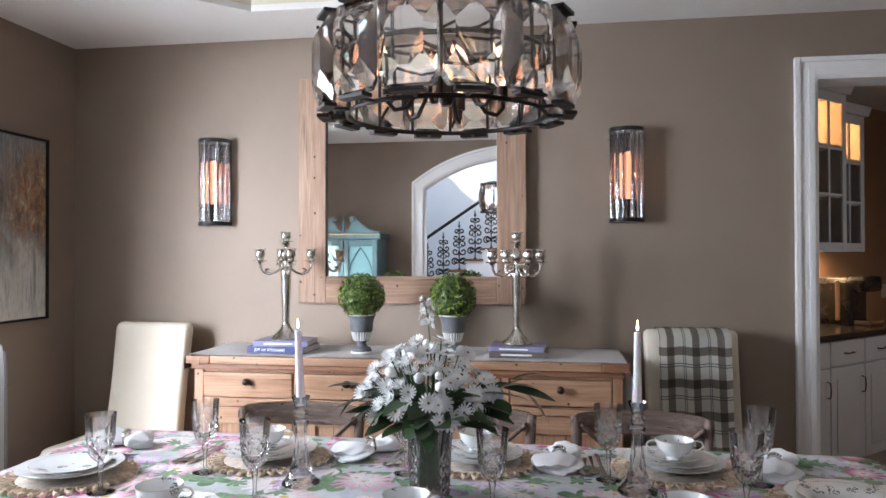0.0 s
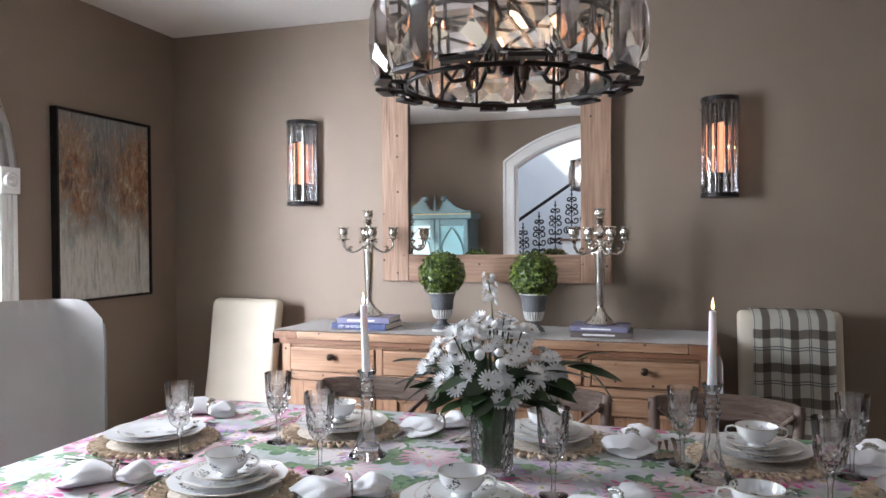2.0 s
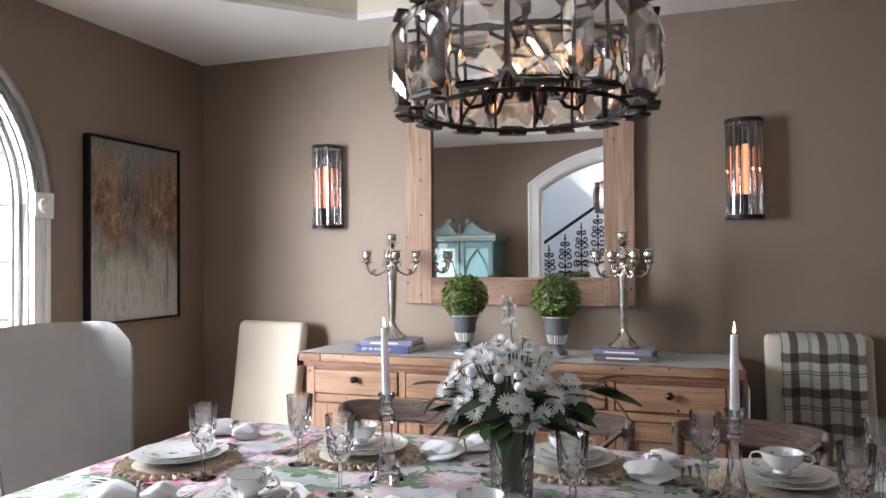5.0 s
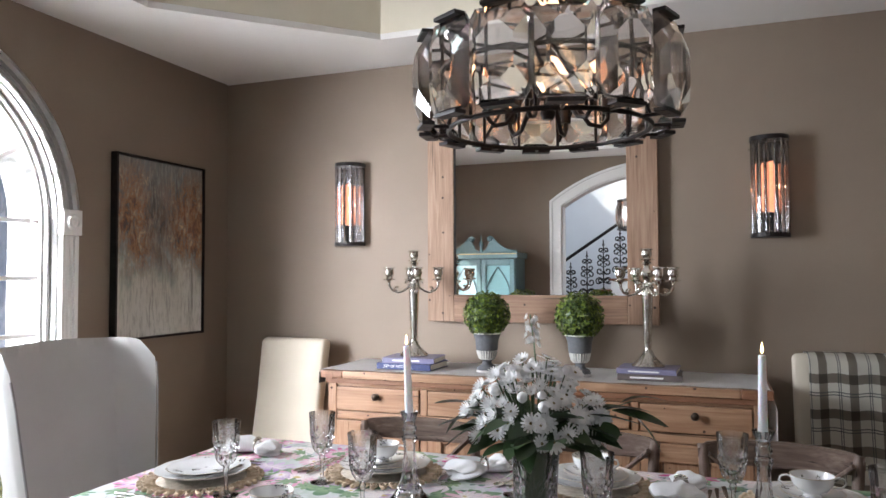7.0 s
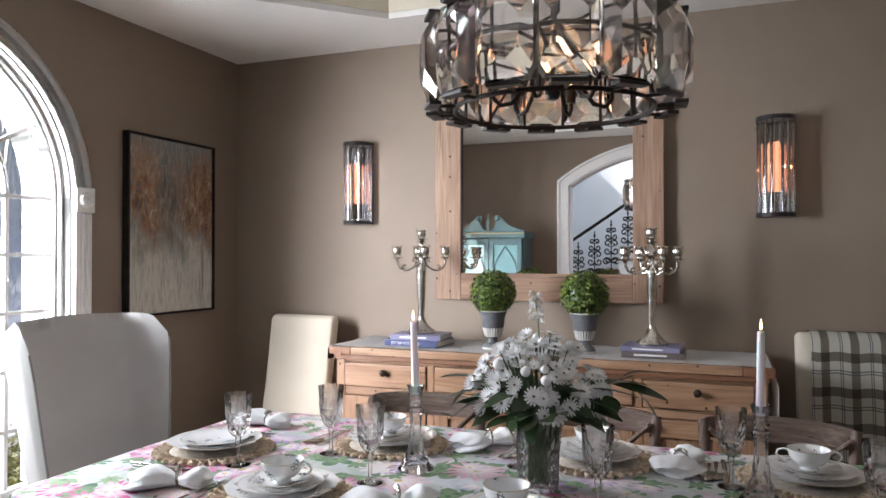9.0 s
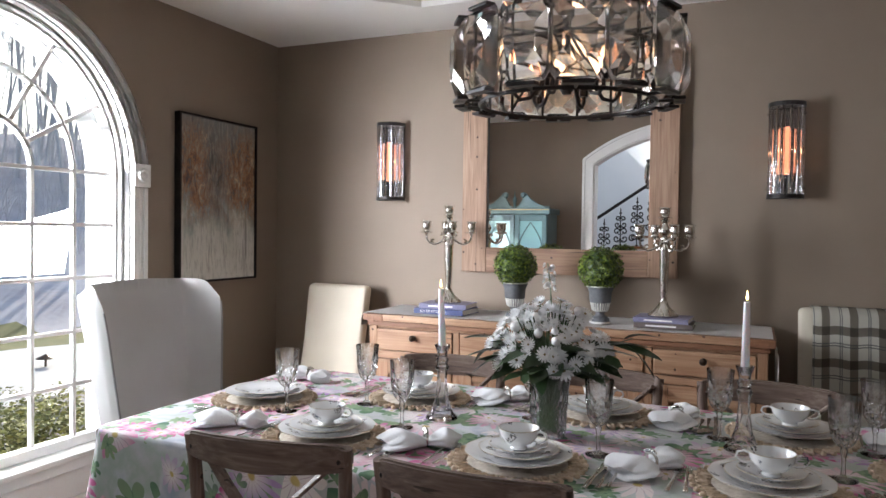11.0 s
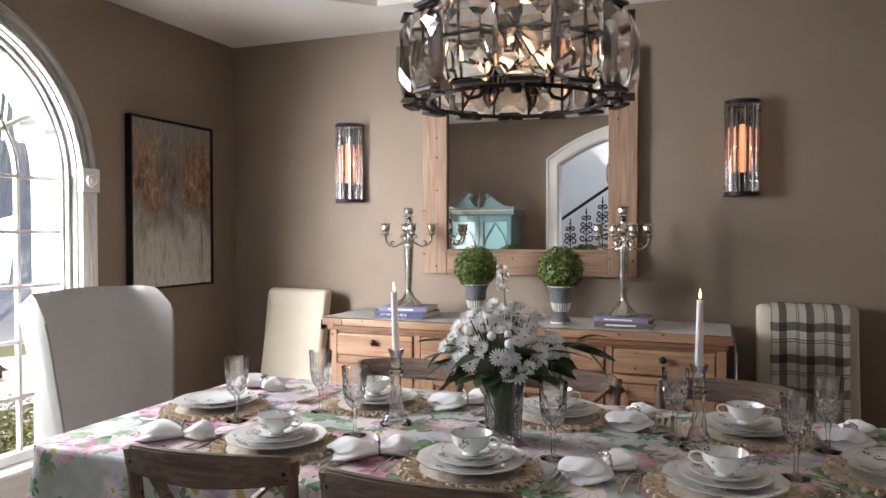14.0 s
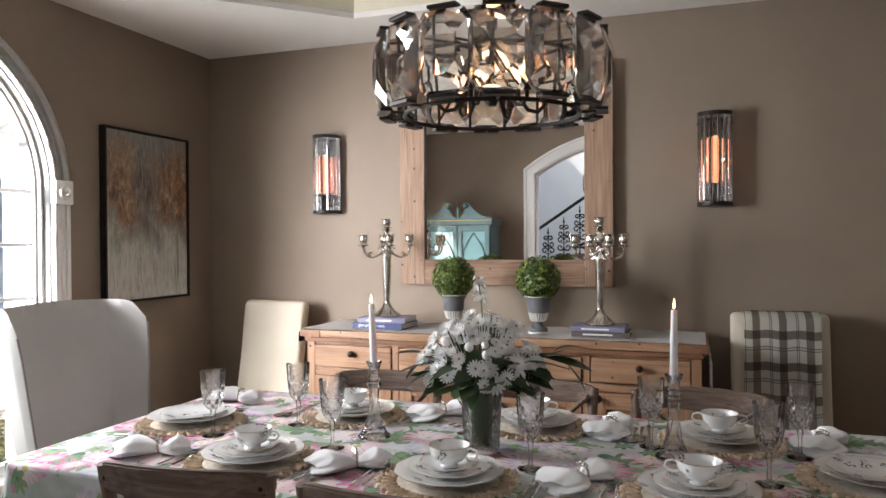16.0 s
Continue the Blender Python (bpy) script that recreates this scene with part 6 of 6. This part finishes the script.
def staircase():
    t = thing("staircase", (0, 0, 0), 0, "white staircase with dark treads and scrolled iron balusters", "stairs", kind="structure")
    sy0, sy1, run, rise = -9.23, -8.16, 0.265, 0.178
    x0, n, z_start = -1.60, 18, 0.598
    tread_me = mesh_of(box(-0.02, run + 0.02, sy0, sy1 + 0.03, 0, 0.035, 0.006), "tread")
    # one baluster: a bar wound about with leafy scrolls
    b = bmesh.new()
    tube([(0, 0, 0), (0, 0, 0.80)], 0.0095, 6, b)
    for s in (-1, 1):
        for z, r, turns in ((0.13, 0.075, 1), (0.15, 0.050, -1), (0.30, 0.062, -1), (0.42, 0.058, 1), (0.53, 0.052, -1), (0.63, 0.042, 1)):
            pts = []
            for j in range(15):
                q = j / 14 * 6.6
                rr = r * (1 - 0.11 * q)
                pts.append((s * (0.006 + r * 0.95 - rr * 0.95 * math.cos(q)), 0.012 * s, z + turns * rr * math.sin(q)))
            tube(pts, [0.012] * 12 + [0.014, 0.017, 0.012], 5, b)
        for z in (0.24, 0.36, 0.48, 0.59):
            tube([(0, 0, z), (s * 0.03, 0, z + 0.012), (s * 0.055, 0, z + 0.045)], [0.006, 0.017, 0.003], 5, b, False, 0.5)
    lathe([(0.0, 0.70), (0.024, 0.715), (0.012, 0.74), (0.0, 0.76)], 8, b)
    lathe([(0.0, 0.0), (0.03, 0.004), (0.012, 0.03), (0.0, 0.05)], 8, b)
    bal = mesh_of(b, "baluster", 60)
    body = bmesh.new()
    for k in range(n):
        x, z = x0 + k * run, z_start + k * rise
        box(x, x + run, sy0, sy1, 0, z - 0.001, 0, body)
        part("tread", tread_me, FLOOR, t, "dark wood tread", at=(x, 0, z))
        part("baluster", bal, BLACK, t, "scrolled black iron baluster", at=(x + run * 0.55, sy1 - 0.04, z + 0.035))
    part("risers", body, TRIM, t)
    slope = rise / run
    part("handrail", tube([(x0 - 0.1, sy1 - 0.04, z_start + 0.80 - 0.1 * slope + 0.03), (x0 + n * run, sy1 - 0.04, z_start + 0.83 + n * rise)], 0.032, 10, None, False, 0.8), BLACK, t, "dark stained handrail", smooth=60)
    return t


staircase()


def teal_cabinet():
    x0, x1, yb, yf, top = -1.497, -0.787, YF + 0.02, -3.20, 1.62
    t = thing("china_cabinet", (0, 0, 0), 0, "teal painted china cabinet with a scrolled pediment", "cabinet")
    cx = (x0 + x1) / 2
    part("body", box(x0 + 0.01, x1 - 0.01, yb, yf - 0.02, 0.0, top - 0.06, 0.004), TEAL, t)
    part("cornice", box(x0 - 0.02, x1 + 0.02, yb, yf + 0.03, top - 0.0595, top, 0.012), TEAL, t)
    part("gilt_line", box(x0 - 0.012, x1 + 0.012, yf + 0.0305, yf + 0.033, top - 0.018, top - 0.010), GOLD, t, "worn gilt line")
    for s in (-1, 1):
        pts = [(cx + s * (x1 - cx + 0.01), top + 0.001), (cx + s * (x1 - cx + 0.01), top + 0.02)]
        for k in range(10):
            f = k / 9
            pts.append((cx + s * ((x1 - cx) * (1 - f) + 0.12 * f), top + 0.02 + 0.135 * f ** 2.2))
        pts += [(cx + s * 0.095, top + 0.165), (cx + s * 0.070, top + 0.150), (cx + s * 0.072, top + 0.125), (cx + s * 0.09, top + 0.10), (cx + s * 0.05, top + 0.03), (cx + s * 0.002, top + 0.001)]
        part("pediment", prism(pts, yf - 0.01, yf + 0.02), TEAL, t)
        part("scroll", lathe([(0.0, 0.02), (0.02, 0.018), (0.028, 0.0), (0.0, 0.0)], 18), TEAL, t, smooth=40, at=Matrix.Translation((cx + s * 0.094, yf + 0.0205, top + 0.135)) @ pose(0, 0, 0, -90, 0, 0))
        # a glazed door with curved tracery
        a, b = sorted((cx + s * 0.004, cx + s * (x1 - cx - 0.02)))
        d = part("door", box(a, a + 0.045, yf - 0.0195, yf + 0.002, 0.62, top - 0.065, 0.003), TEAL, t)
        part("door_stile", box(b - 0.045, b, yf - 0.0195, yf + 0.002, 0.62, top - 0.065, 0.003), TEAL, d)
        for z in (0.62, top - 0.125):
            part("door_rail", box(a + 0.0455, b - 0.0455, yf - 0.0195, yf + 0.002, z, z + 0.06, 0.003), TEAL, d)
        m = (a + b) / 2
        hw2 = (b - a) / 2 - 0.046
        for q in (-1, 1):
            part("tracery", tube([(m + q * hw2 * math.cos(f * math.pi * 1.5), yf - 0.006, 0.70 + 0.78 * f) for f in [k / 20 for k in range(21)]], 0.006, 5), TEAL, d)
        part("door_glass", box(a + 0.0457, b - 0.0457, yf - 0.0185, yf - 0.013, 0.681, top - 0.126), CABGLASS, d, "glossy door glass")
    part("finial", lathe([(0.0, top), (0.02, top + 0.005), (0.012, top + 0.05), (0.022, top + 0.075), (0.018, top + 0.10), (0.006, top + 0.125), (0.004, top + 0.165), (0.0, top + 0.185)], 14), TEAL, t, "turned finial", smooth=50, at=(cx, yf, 0))
    return t


CABGLASS = Mat("cabinet_glass").set(Base_Color=(0.30, 0.52, 0.54), Roughness=0.05, Specular_IOR_Level=0.8, Coat_Weight=1.0, Coat_Roughness=0.02).m
teal_cabinet()

# ---------------------------------------------------------------- the pantry beyond the doorway
pw = bmesh.new()
box(D0 - 0.6, D0 - 0.35, YB + WT + 0.001, 3.3, 0, 2.6, 0, pw)
box(D0 - 0.349, 4.1, 3.3, 3.45, 0, 2.6, 0, pw)
box(4.1, 4.25, YB + 0.001, 3.45, 0, 2.6, 0, pw)
single("pantry_wall", pw, PANTRYWALL, "tan pantry wall", "wall", kind="structure")
single("pantry_ceiling", box(D0 - 0.35, 4.1, YB + WT + 0.001, 3.3, 2.601, 2.64), CEIL, "pantry ceiling", "ceiling", kind="structure")
single("pantry_floor", box(D0 - 0.35, 4.1, YB + WT - 0.001, 3.3, -0.011, -0.002), TILE, "beige stone tile floor of the pantry", "floor", kind="structure")

# a run of cupboards set at an angle; local x along the run, local y into the wall
PR = pose(2.40, 0.86, 0, 0, 0, 43)


def pull(parent, x, y, z, upright):
    pts = [(0, 0, -0.05), (0, -0.022, -0.045), (0, -0.026, 0), (0, -0.022, 0.045), (0, 0, 0.05)]
    if not upright:
        pts = [(p[2], p[1], 0) for p in pts]
    part("handle", tube([(x + a, y + b, z + c) for a, b, c in pts], 0.0045, 6), BRONZE, parent, "dark bronze pull", smooth=60)


def base_unit(x, w):
    t = thing("base_cabinet", (0, 0, 0), 0, "white painted base cabinet with dark pulls", "cabinet", "pantry base cabinets")
    t.matrix_basis = PR @ pose(x, 0, 0)
    part("body", box(0.001, w - 0.001, 0.02, 0.58, 0.10, 0.875), CABWHITE, t)
    part("toe_kick", box(0.001, w - 0.001, 0.08, 0.57, 0.0, 0.099), CABWHITE, t)
    d = part("drawer", box(0.006, w - 0.006, 0.0, 0.0195, 0.715, 0.868, 0.005), CABWHITE, t)
    pull(d, w / 2, 0.0, 0.79, False)
    dr = part("door", box(0.006, w - 0.006, 0.0, 0.0195, 0.11, 0.705, 0.005), CABWHITE, t)
    part("raised_panel", box(0.07, w - 0.07, -0.006, -0.0005, 0.18, 0.635, 0.005), CABWHITE, dr)
    pull(dr, w - 0.045, 0.0, 0.58, True)
    return t


def wall_unit(x, w, top, deep):
    t = thing("wall_cabinet", (0, 0, 0), 0, "white glazed wall cabinet with a crown and lit shelves", "cabinet", "pantry wall cabinets")
    t.matrix_basis = PR @ pose(x, 0.25 - deep, 0)
    z0 = 1.42
    part("back", box(0.0, w, 0.30 + deep, 0.315 + deep, z0, top), CABWHITE, t)
    for a in (0.0, w - 0.016):
        part("side", box(a, a + 0.016, 0.021, 0.2995 + deep, z0, top), CABWHITE, t)
    for z in (z0, z0 + 0.34 * (top - z0), z0 + 0.66 * (top - z0), top - 0.018):
        part("shelf", box(0.0165, w - 0.0165, 0.021, 0.2995 + deep, z, z + 0.018), CABWHITE, t)
    crown = bmesh.new()
    prism([(-0.05, top + 0.07), (w + 0.05, top + 0.07), (w + 0.0, top + 0.0), (0.0, top + 0.0)], -0.03, 0.33 + deep, crown)
    part("crown", crown, CABWHITE, t)
    d = part("door", box(0.002, 0.05, 0.0, 0.0205, z0, top - 0.002, 0.003), CABWHITE, t)
    part("door_stile", box(w - 0.05, w - 0.002, 0.0, 0.0205, z0, top - 0.002, 0.003), CABWHITE, d)
    for z, h in ((z0, 0.06), (top - 0.062, 0.06)):
        part("door_rail", box(0.0505, w - 0.0505, 0.0, 0.0205, z, z + h, 0.003), CABWHITE, d)
    part("muntin", box(w / 2 - 0.009, w / 2 + 0.009, 0.003, 0.018, z0 + 0.061, top - 0.063, 0.002), CABWHITE, d)
    for f in (0.34, 0.67):
        z = z0 + 0.06 + (top - z0 - 0.12) * f
        part("muntin", box(0.0507, w - 0.0507, 0.0035, 0.0175, z - 0.009, z + 0.009, 0.002), CABWHITE, d)
    part("door_glass", box(0.0507, w - 0.0507, 0.009, 0.012, z0 + 0.061, top - 0.063), PANE, d)
    pull(d, 0.03, 0.0, z0 + 0.12, True)
    return t


for x, w in ((-0.63, 0.42), (-0.21, 0.42), (0.21, 0.42), (0.63, 0.42), (1.05, 0.42)):
    base_unit(x, w)
single("pantry_counter", box(-0.64, 1.50, -0.02, 0.60, 0.8755, 0.915, 0.006), GRANITE, "polished dark granite counter top", "counter", at=PR)
single("pantry_backsplash", box(-0.64, 2.9, 0.60, 0.62, 0.0, 2.6), PANTRYWALL, "tan painted wall behind the pantry counter", "wall", kind="structure", at=PR)
wall_unit(0.33, 0.425, 2.47, 0.08)
wall_unit(0.765, 0.40, 2.38, 0.0)


def coffee_machine():
    t = thing("coffee_machine", (0, 0, 0), 0, "black and silver coffee machine on the counter", "coffee maker")
    t.matrix_basis = PR @ pose(1.02, 0.22, 0.9155) @ Matrix.Scale(1.2, 4)
    part("body", box(-0.10, 0.10, 0.0, 0.24, 0.0, 0.27, 0.03), PLASTIC, t)
    part("head", box(-0.095, 0.095, -0.09, 0.05, 0.19, 0.285, 0.03), PLASTIC, t)
    part("drip_tray", box(-0.08, 0.08, -0.10, -0.001, 0.0, 0.03, 0.008), CHROME, t, "silver drip tray")
    part("band", box(-0.1015, 0.1015, 0.06, 0.09, 0.02, 0.25, 0.005), CHROME, t, "silver side band")
    return t


coffee_machine()
for x in (2.22,):
    o = thing("wall_socket", (0, 0, 0), 0, "cream double wall socket", "socket")
    o.matrix_basis = PR @ pose(x, 0.597, 1.10)
    part("plate", box(-0.06, 0.06, -0.006, 0.002, -0.057, 0.057, 0.003), CREAM, o)
    for s in (-0.028, 0.028):
        part("outlet", box(s - 0.014, s + 0.014, -0.009, -0.0065, -0.03, 0.03, 0.002), CABWHITE, o)
v1 = PR @ Vector((0.85, 0.45, 1.41))
v2 = PR @ Vector((0.85, 0.47, 0.9))
lamp("under_cabinet_lamp", "AREA", v1, v2, PANTRY, (1.0, 0.62, 0.30), 0.5, 0.05)
# unseen cool fill lamp, added to brighten the base cabinets; no window built here
lamp("pantry_day_fill", "AREA", (3.95, 0.55, 1.5), (2.6, 1.0, 1.0), PANTRY_FILL, (0.95, 0.96, 1.0), 0.7, 1.2)
v3 = PR @ Vector((0.96, 0.45, 2.25))
lamp("cabinet_lamp", "POINT", v3, None, PANTRY * 0.25, (1.0, 0.45, 0.15), 0.03)
v4 = PR @ Vector((0.55, 0.40, 2.33))
lamp("cabinet_lamp", "POINT", v4, None, PANTRY * 0.25, (1.0, 0.45, 0.15), 0.03)

# ---------------------------------------------------------------- outdoors
g = bmesh.new()


def bank(x, y):
    """Height of the ground: level by the house, a wooded bank beyond the drive."""
    d = -x - 9.6 + 0.25 * (y - 3)
    return -0.35 + (0.36 * d if d > 0 else 0) * (1 if d < 13 else 13 / d) + (0.25 * noise.noise(Vector((x * 0.2, y * 0.2, 0))) if d > 0 else 0)


xs = [-2.06, -2.6, -3.2, -4.5, -6, -7, -8, -8.6, -9.2, -9.8, -10.4, -11, -12, -13, -14, -16, -18, -20, -22, -24, -27, -30, -34, -39, -46, -80, -400, -1500]
ys = [-900, -300, -120, -70, -50, -38, -30, -24, -19, -15, -12, -9, -6, -4, -2, 0, 2, 4, 6, 9, 12, 16, 20, 25, 31, 38, 48, 60, 90, 150, 400, 900]
vg = [[g.verts.new((x, y, bank(x, y))) for y in ys] for x in xs]
for a, b in zip(vg, vg[1:]):
    for k in range(len(ys) - 1):
        g.faces.new((a[k], a[k + 1], b[k + 1], b[k]))
ground = single("ground", g, LAWN, "winter lawn rising to a wooded bank", "ground", kind="structure", smooth=80)
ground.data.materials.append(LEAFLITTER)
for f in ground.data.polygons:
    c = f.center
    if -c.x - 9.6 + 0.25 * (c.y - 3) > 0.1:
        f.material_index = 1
gf = [(-5.3, -14), (-5.3, 4), (-5.6, 14), (-6.6, 14), (-7.6, 4.2), (-8.2, 2.8), (-8.8, -14)]
single("driveway", prism(gf, -0.349, -0.33, None, "xy"), CONCRETE, "pale concrete driveway", "driveway", kind="structure")
single("planting_bed", prism([(-2.1, -8), (-2.1, 8), (-5.2, 8), (-5.1, 1), (-5.2, -8)], -0.349, -0.322, None, "xy"), GRAVEL, "grey gravel planting bed by the house", "gravel bed", kind="structure")


def shrub(at, r, seed):
    t = thing("boxwood_shrub", at, 0, "rounded yellow green boxwood shrub by the window", "shrub", "shrubs under the window")
    rnd = random.Random(seed)
    b = bmesh.new()
    for _ in range(6500):
        d = Vector((rnd.gauss(0, 1), rnd.gauss(0, 1), rnd.gauss(0, 1))).normalized()
        p = Vector((d.x * r, d.y * r * 1.15, abs(d.z) * r * 0.95)) * rnd.uniform(0.72, 1.08) * (1 + 0.16 * noise.noise(d * 2.5 + Vector((seed, 0, 0))))
        q = (d + Vector((rnd.uniform(-1, 1), rnd.uniform(-1, 1), rnd.uniform(-0.4, 1)))).normalized().to_track_quat("Z", "Y").to_matrix()
        s = rnd.uniform(0.010, 0.020)
        b.faces.new([b.verts.new(p + q @ Vector(v)) for v in ((-s, 0, 0), (0, -s * 0.6, 0), (s, 0, 0), (0, s * 0.6, 0))])
    me = bpy.data.meshes.new("leaves")
    b.to_mesh(me)
    b.free()
    tagged(part("leaves", me, SHRUB, t), kind="stuff")
    br = bmesh.new()
    for k in range(7):
        a = k * 0.9
        tube([(0, 0, 0), (0.3 * r * math.cos(a), 0.3 * r * math.sin(a), 0.35 * r), (0.6 * r * math.cos(a), 0.6 * r * math.sin(a), 0.7 * r)], [0.012, 0.008, 0.004], 5, br)
    part("branches", br, BARK, t)
    return t


for k, (x, y, r) in enumerate(((-3.0, -1.75, 0.72), (-3.0, -0.95, 0.70), (-2.95, -2.65, 0.6), (-3.35, -0.35, 0.50))):
    shrub((x, y, -0.325), r, k + 3)

pl = thing("path_light", (-6.73, 2.15, -0.33), 0, "small bronze path light beside the drive", "path light")
part("post", tube([(0, 0, 0), (0, 0, 0.10)], 0.014, 8), BRONZE, pl)
part("hat", lathe([(0.0, 0.16), (0.02, 0.145), (0.11, 0.105), (0.11, 0.098), (0.0, 0.095)], 20), BRONZE, pl, smooth=40)


def tree_mesh(seed, height):
    """A bare winter tree: a tapered trunk whose limbs fork into twigs."""
    rnd = random.Random(seed)
    trunk, limbs = bmesh.new(), bmesh.new()

    def grow_limb(p, d, length, r, level):
        pts, rad = [p.copy()], [r]
        n = 3 if level else 7
        for k in range(n):
            d = (d + Vector((rnd.uniform(-0.16, 0.16), rnd.uniform(-0.16, 0.16), rnd.uniform(-0.02, 0.14)))).normalized()
            p = p + d * length / n
            pts.append(p.copy())
            rad.append(max(0.007, r * (1 - 0.75 * (k + 1) / n)))
        tube(pts, rad, 6 if level == 0 else 3, trunk if level == 0 else limbs)
        if level < 3:
            for _ in range((20, 8, 5)[level]):
                f = rnd.uniform(0.30 if level == 0 else 0.2, 1.0)
                k = min(n - 1, int(f * n))
                q = pts[k].lerp(pts[k + 1], f * n - k)
                a = rnd.uniform(0, 6.28)
                side = Vector((math.cos(a), math.sin(a), rnd.uniform(0.4, 1.3))).normalized()
                grow_limb(q, (d * 0.5 + side).normalized(), length * rnd.uniform(0.26, 0.46), max(0.008, rad[k] * 0.5), level + 1)

    grow_limb(Vector((0, 0, -0.3)), Vector((rnd.uniform(-0.05, 0.05), rnd.uniform(-0.05, 0.05), 1)), height, height * 0.0036, 0)
    return mesh_of(trunk, "trunk", 70), mesh_of(limbs, "limbs", 70)


kinds = [tree_mesh(s, h) for s, h in ((1, 13.0), (2, 15.0), (3, 12.0), (4, 16.0), (5, 10.0))]
rnd = random.Random(21)
for k in range(85):
    x = -rnd.uniform(15.0, 46.0) if k > 20 else -rnd.uniform(13.0, 20.0)
    y = -4 + (1 - x) * rnd.uniform(0.42, 1.15)
    t = thing("bare_tree", (x, y, bank(x, y)), rnd.uniform(0, 360), "bare grey winter tree on the wooded bank", "tree", "bare trees on the bank")
    s = rnd.uniform(0.7, 1.15)
    t.scale = (s, s, s)
    me = kinds[k % 5]
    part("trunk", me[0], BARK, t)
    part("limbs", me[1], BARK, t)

# brush along the foot of the bank
bru = bmesh.new()
for k in range(2600):
    x = -rnd.uniform(11.0, 30.0)
    y = -4 + (1 - x) * rnd.uniform(0.42, 1.15)
    if -x - 9.6 + 0.25 * (y - 3) < 0.4:
        continue
    z = bank(x, y)
    h = rnd.uniform(0.3, 1.3)
    a = rnd.uniform(0, 6.28)
    w = Vector((math.cos(a), math.sin(a), 0)) * h * rnd.uniform(0.1, 0.6)
    p = Vector((x, y, z - 0.1))
    tube([p, p + w * 0.4 + Vector((0, 0, h * 0.6)), p + w + Vector((0, 0, h))], [0.012, 0.008, 0.004], 3, bru)
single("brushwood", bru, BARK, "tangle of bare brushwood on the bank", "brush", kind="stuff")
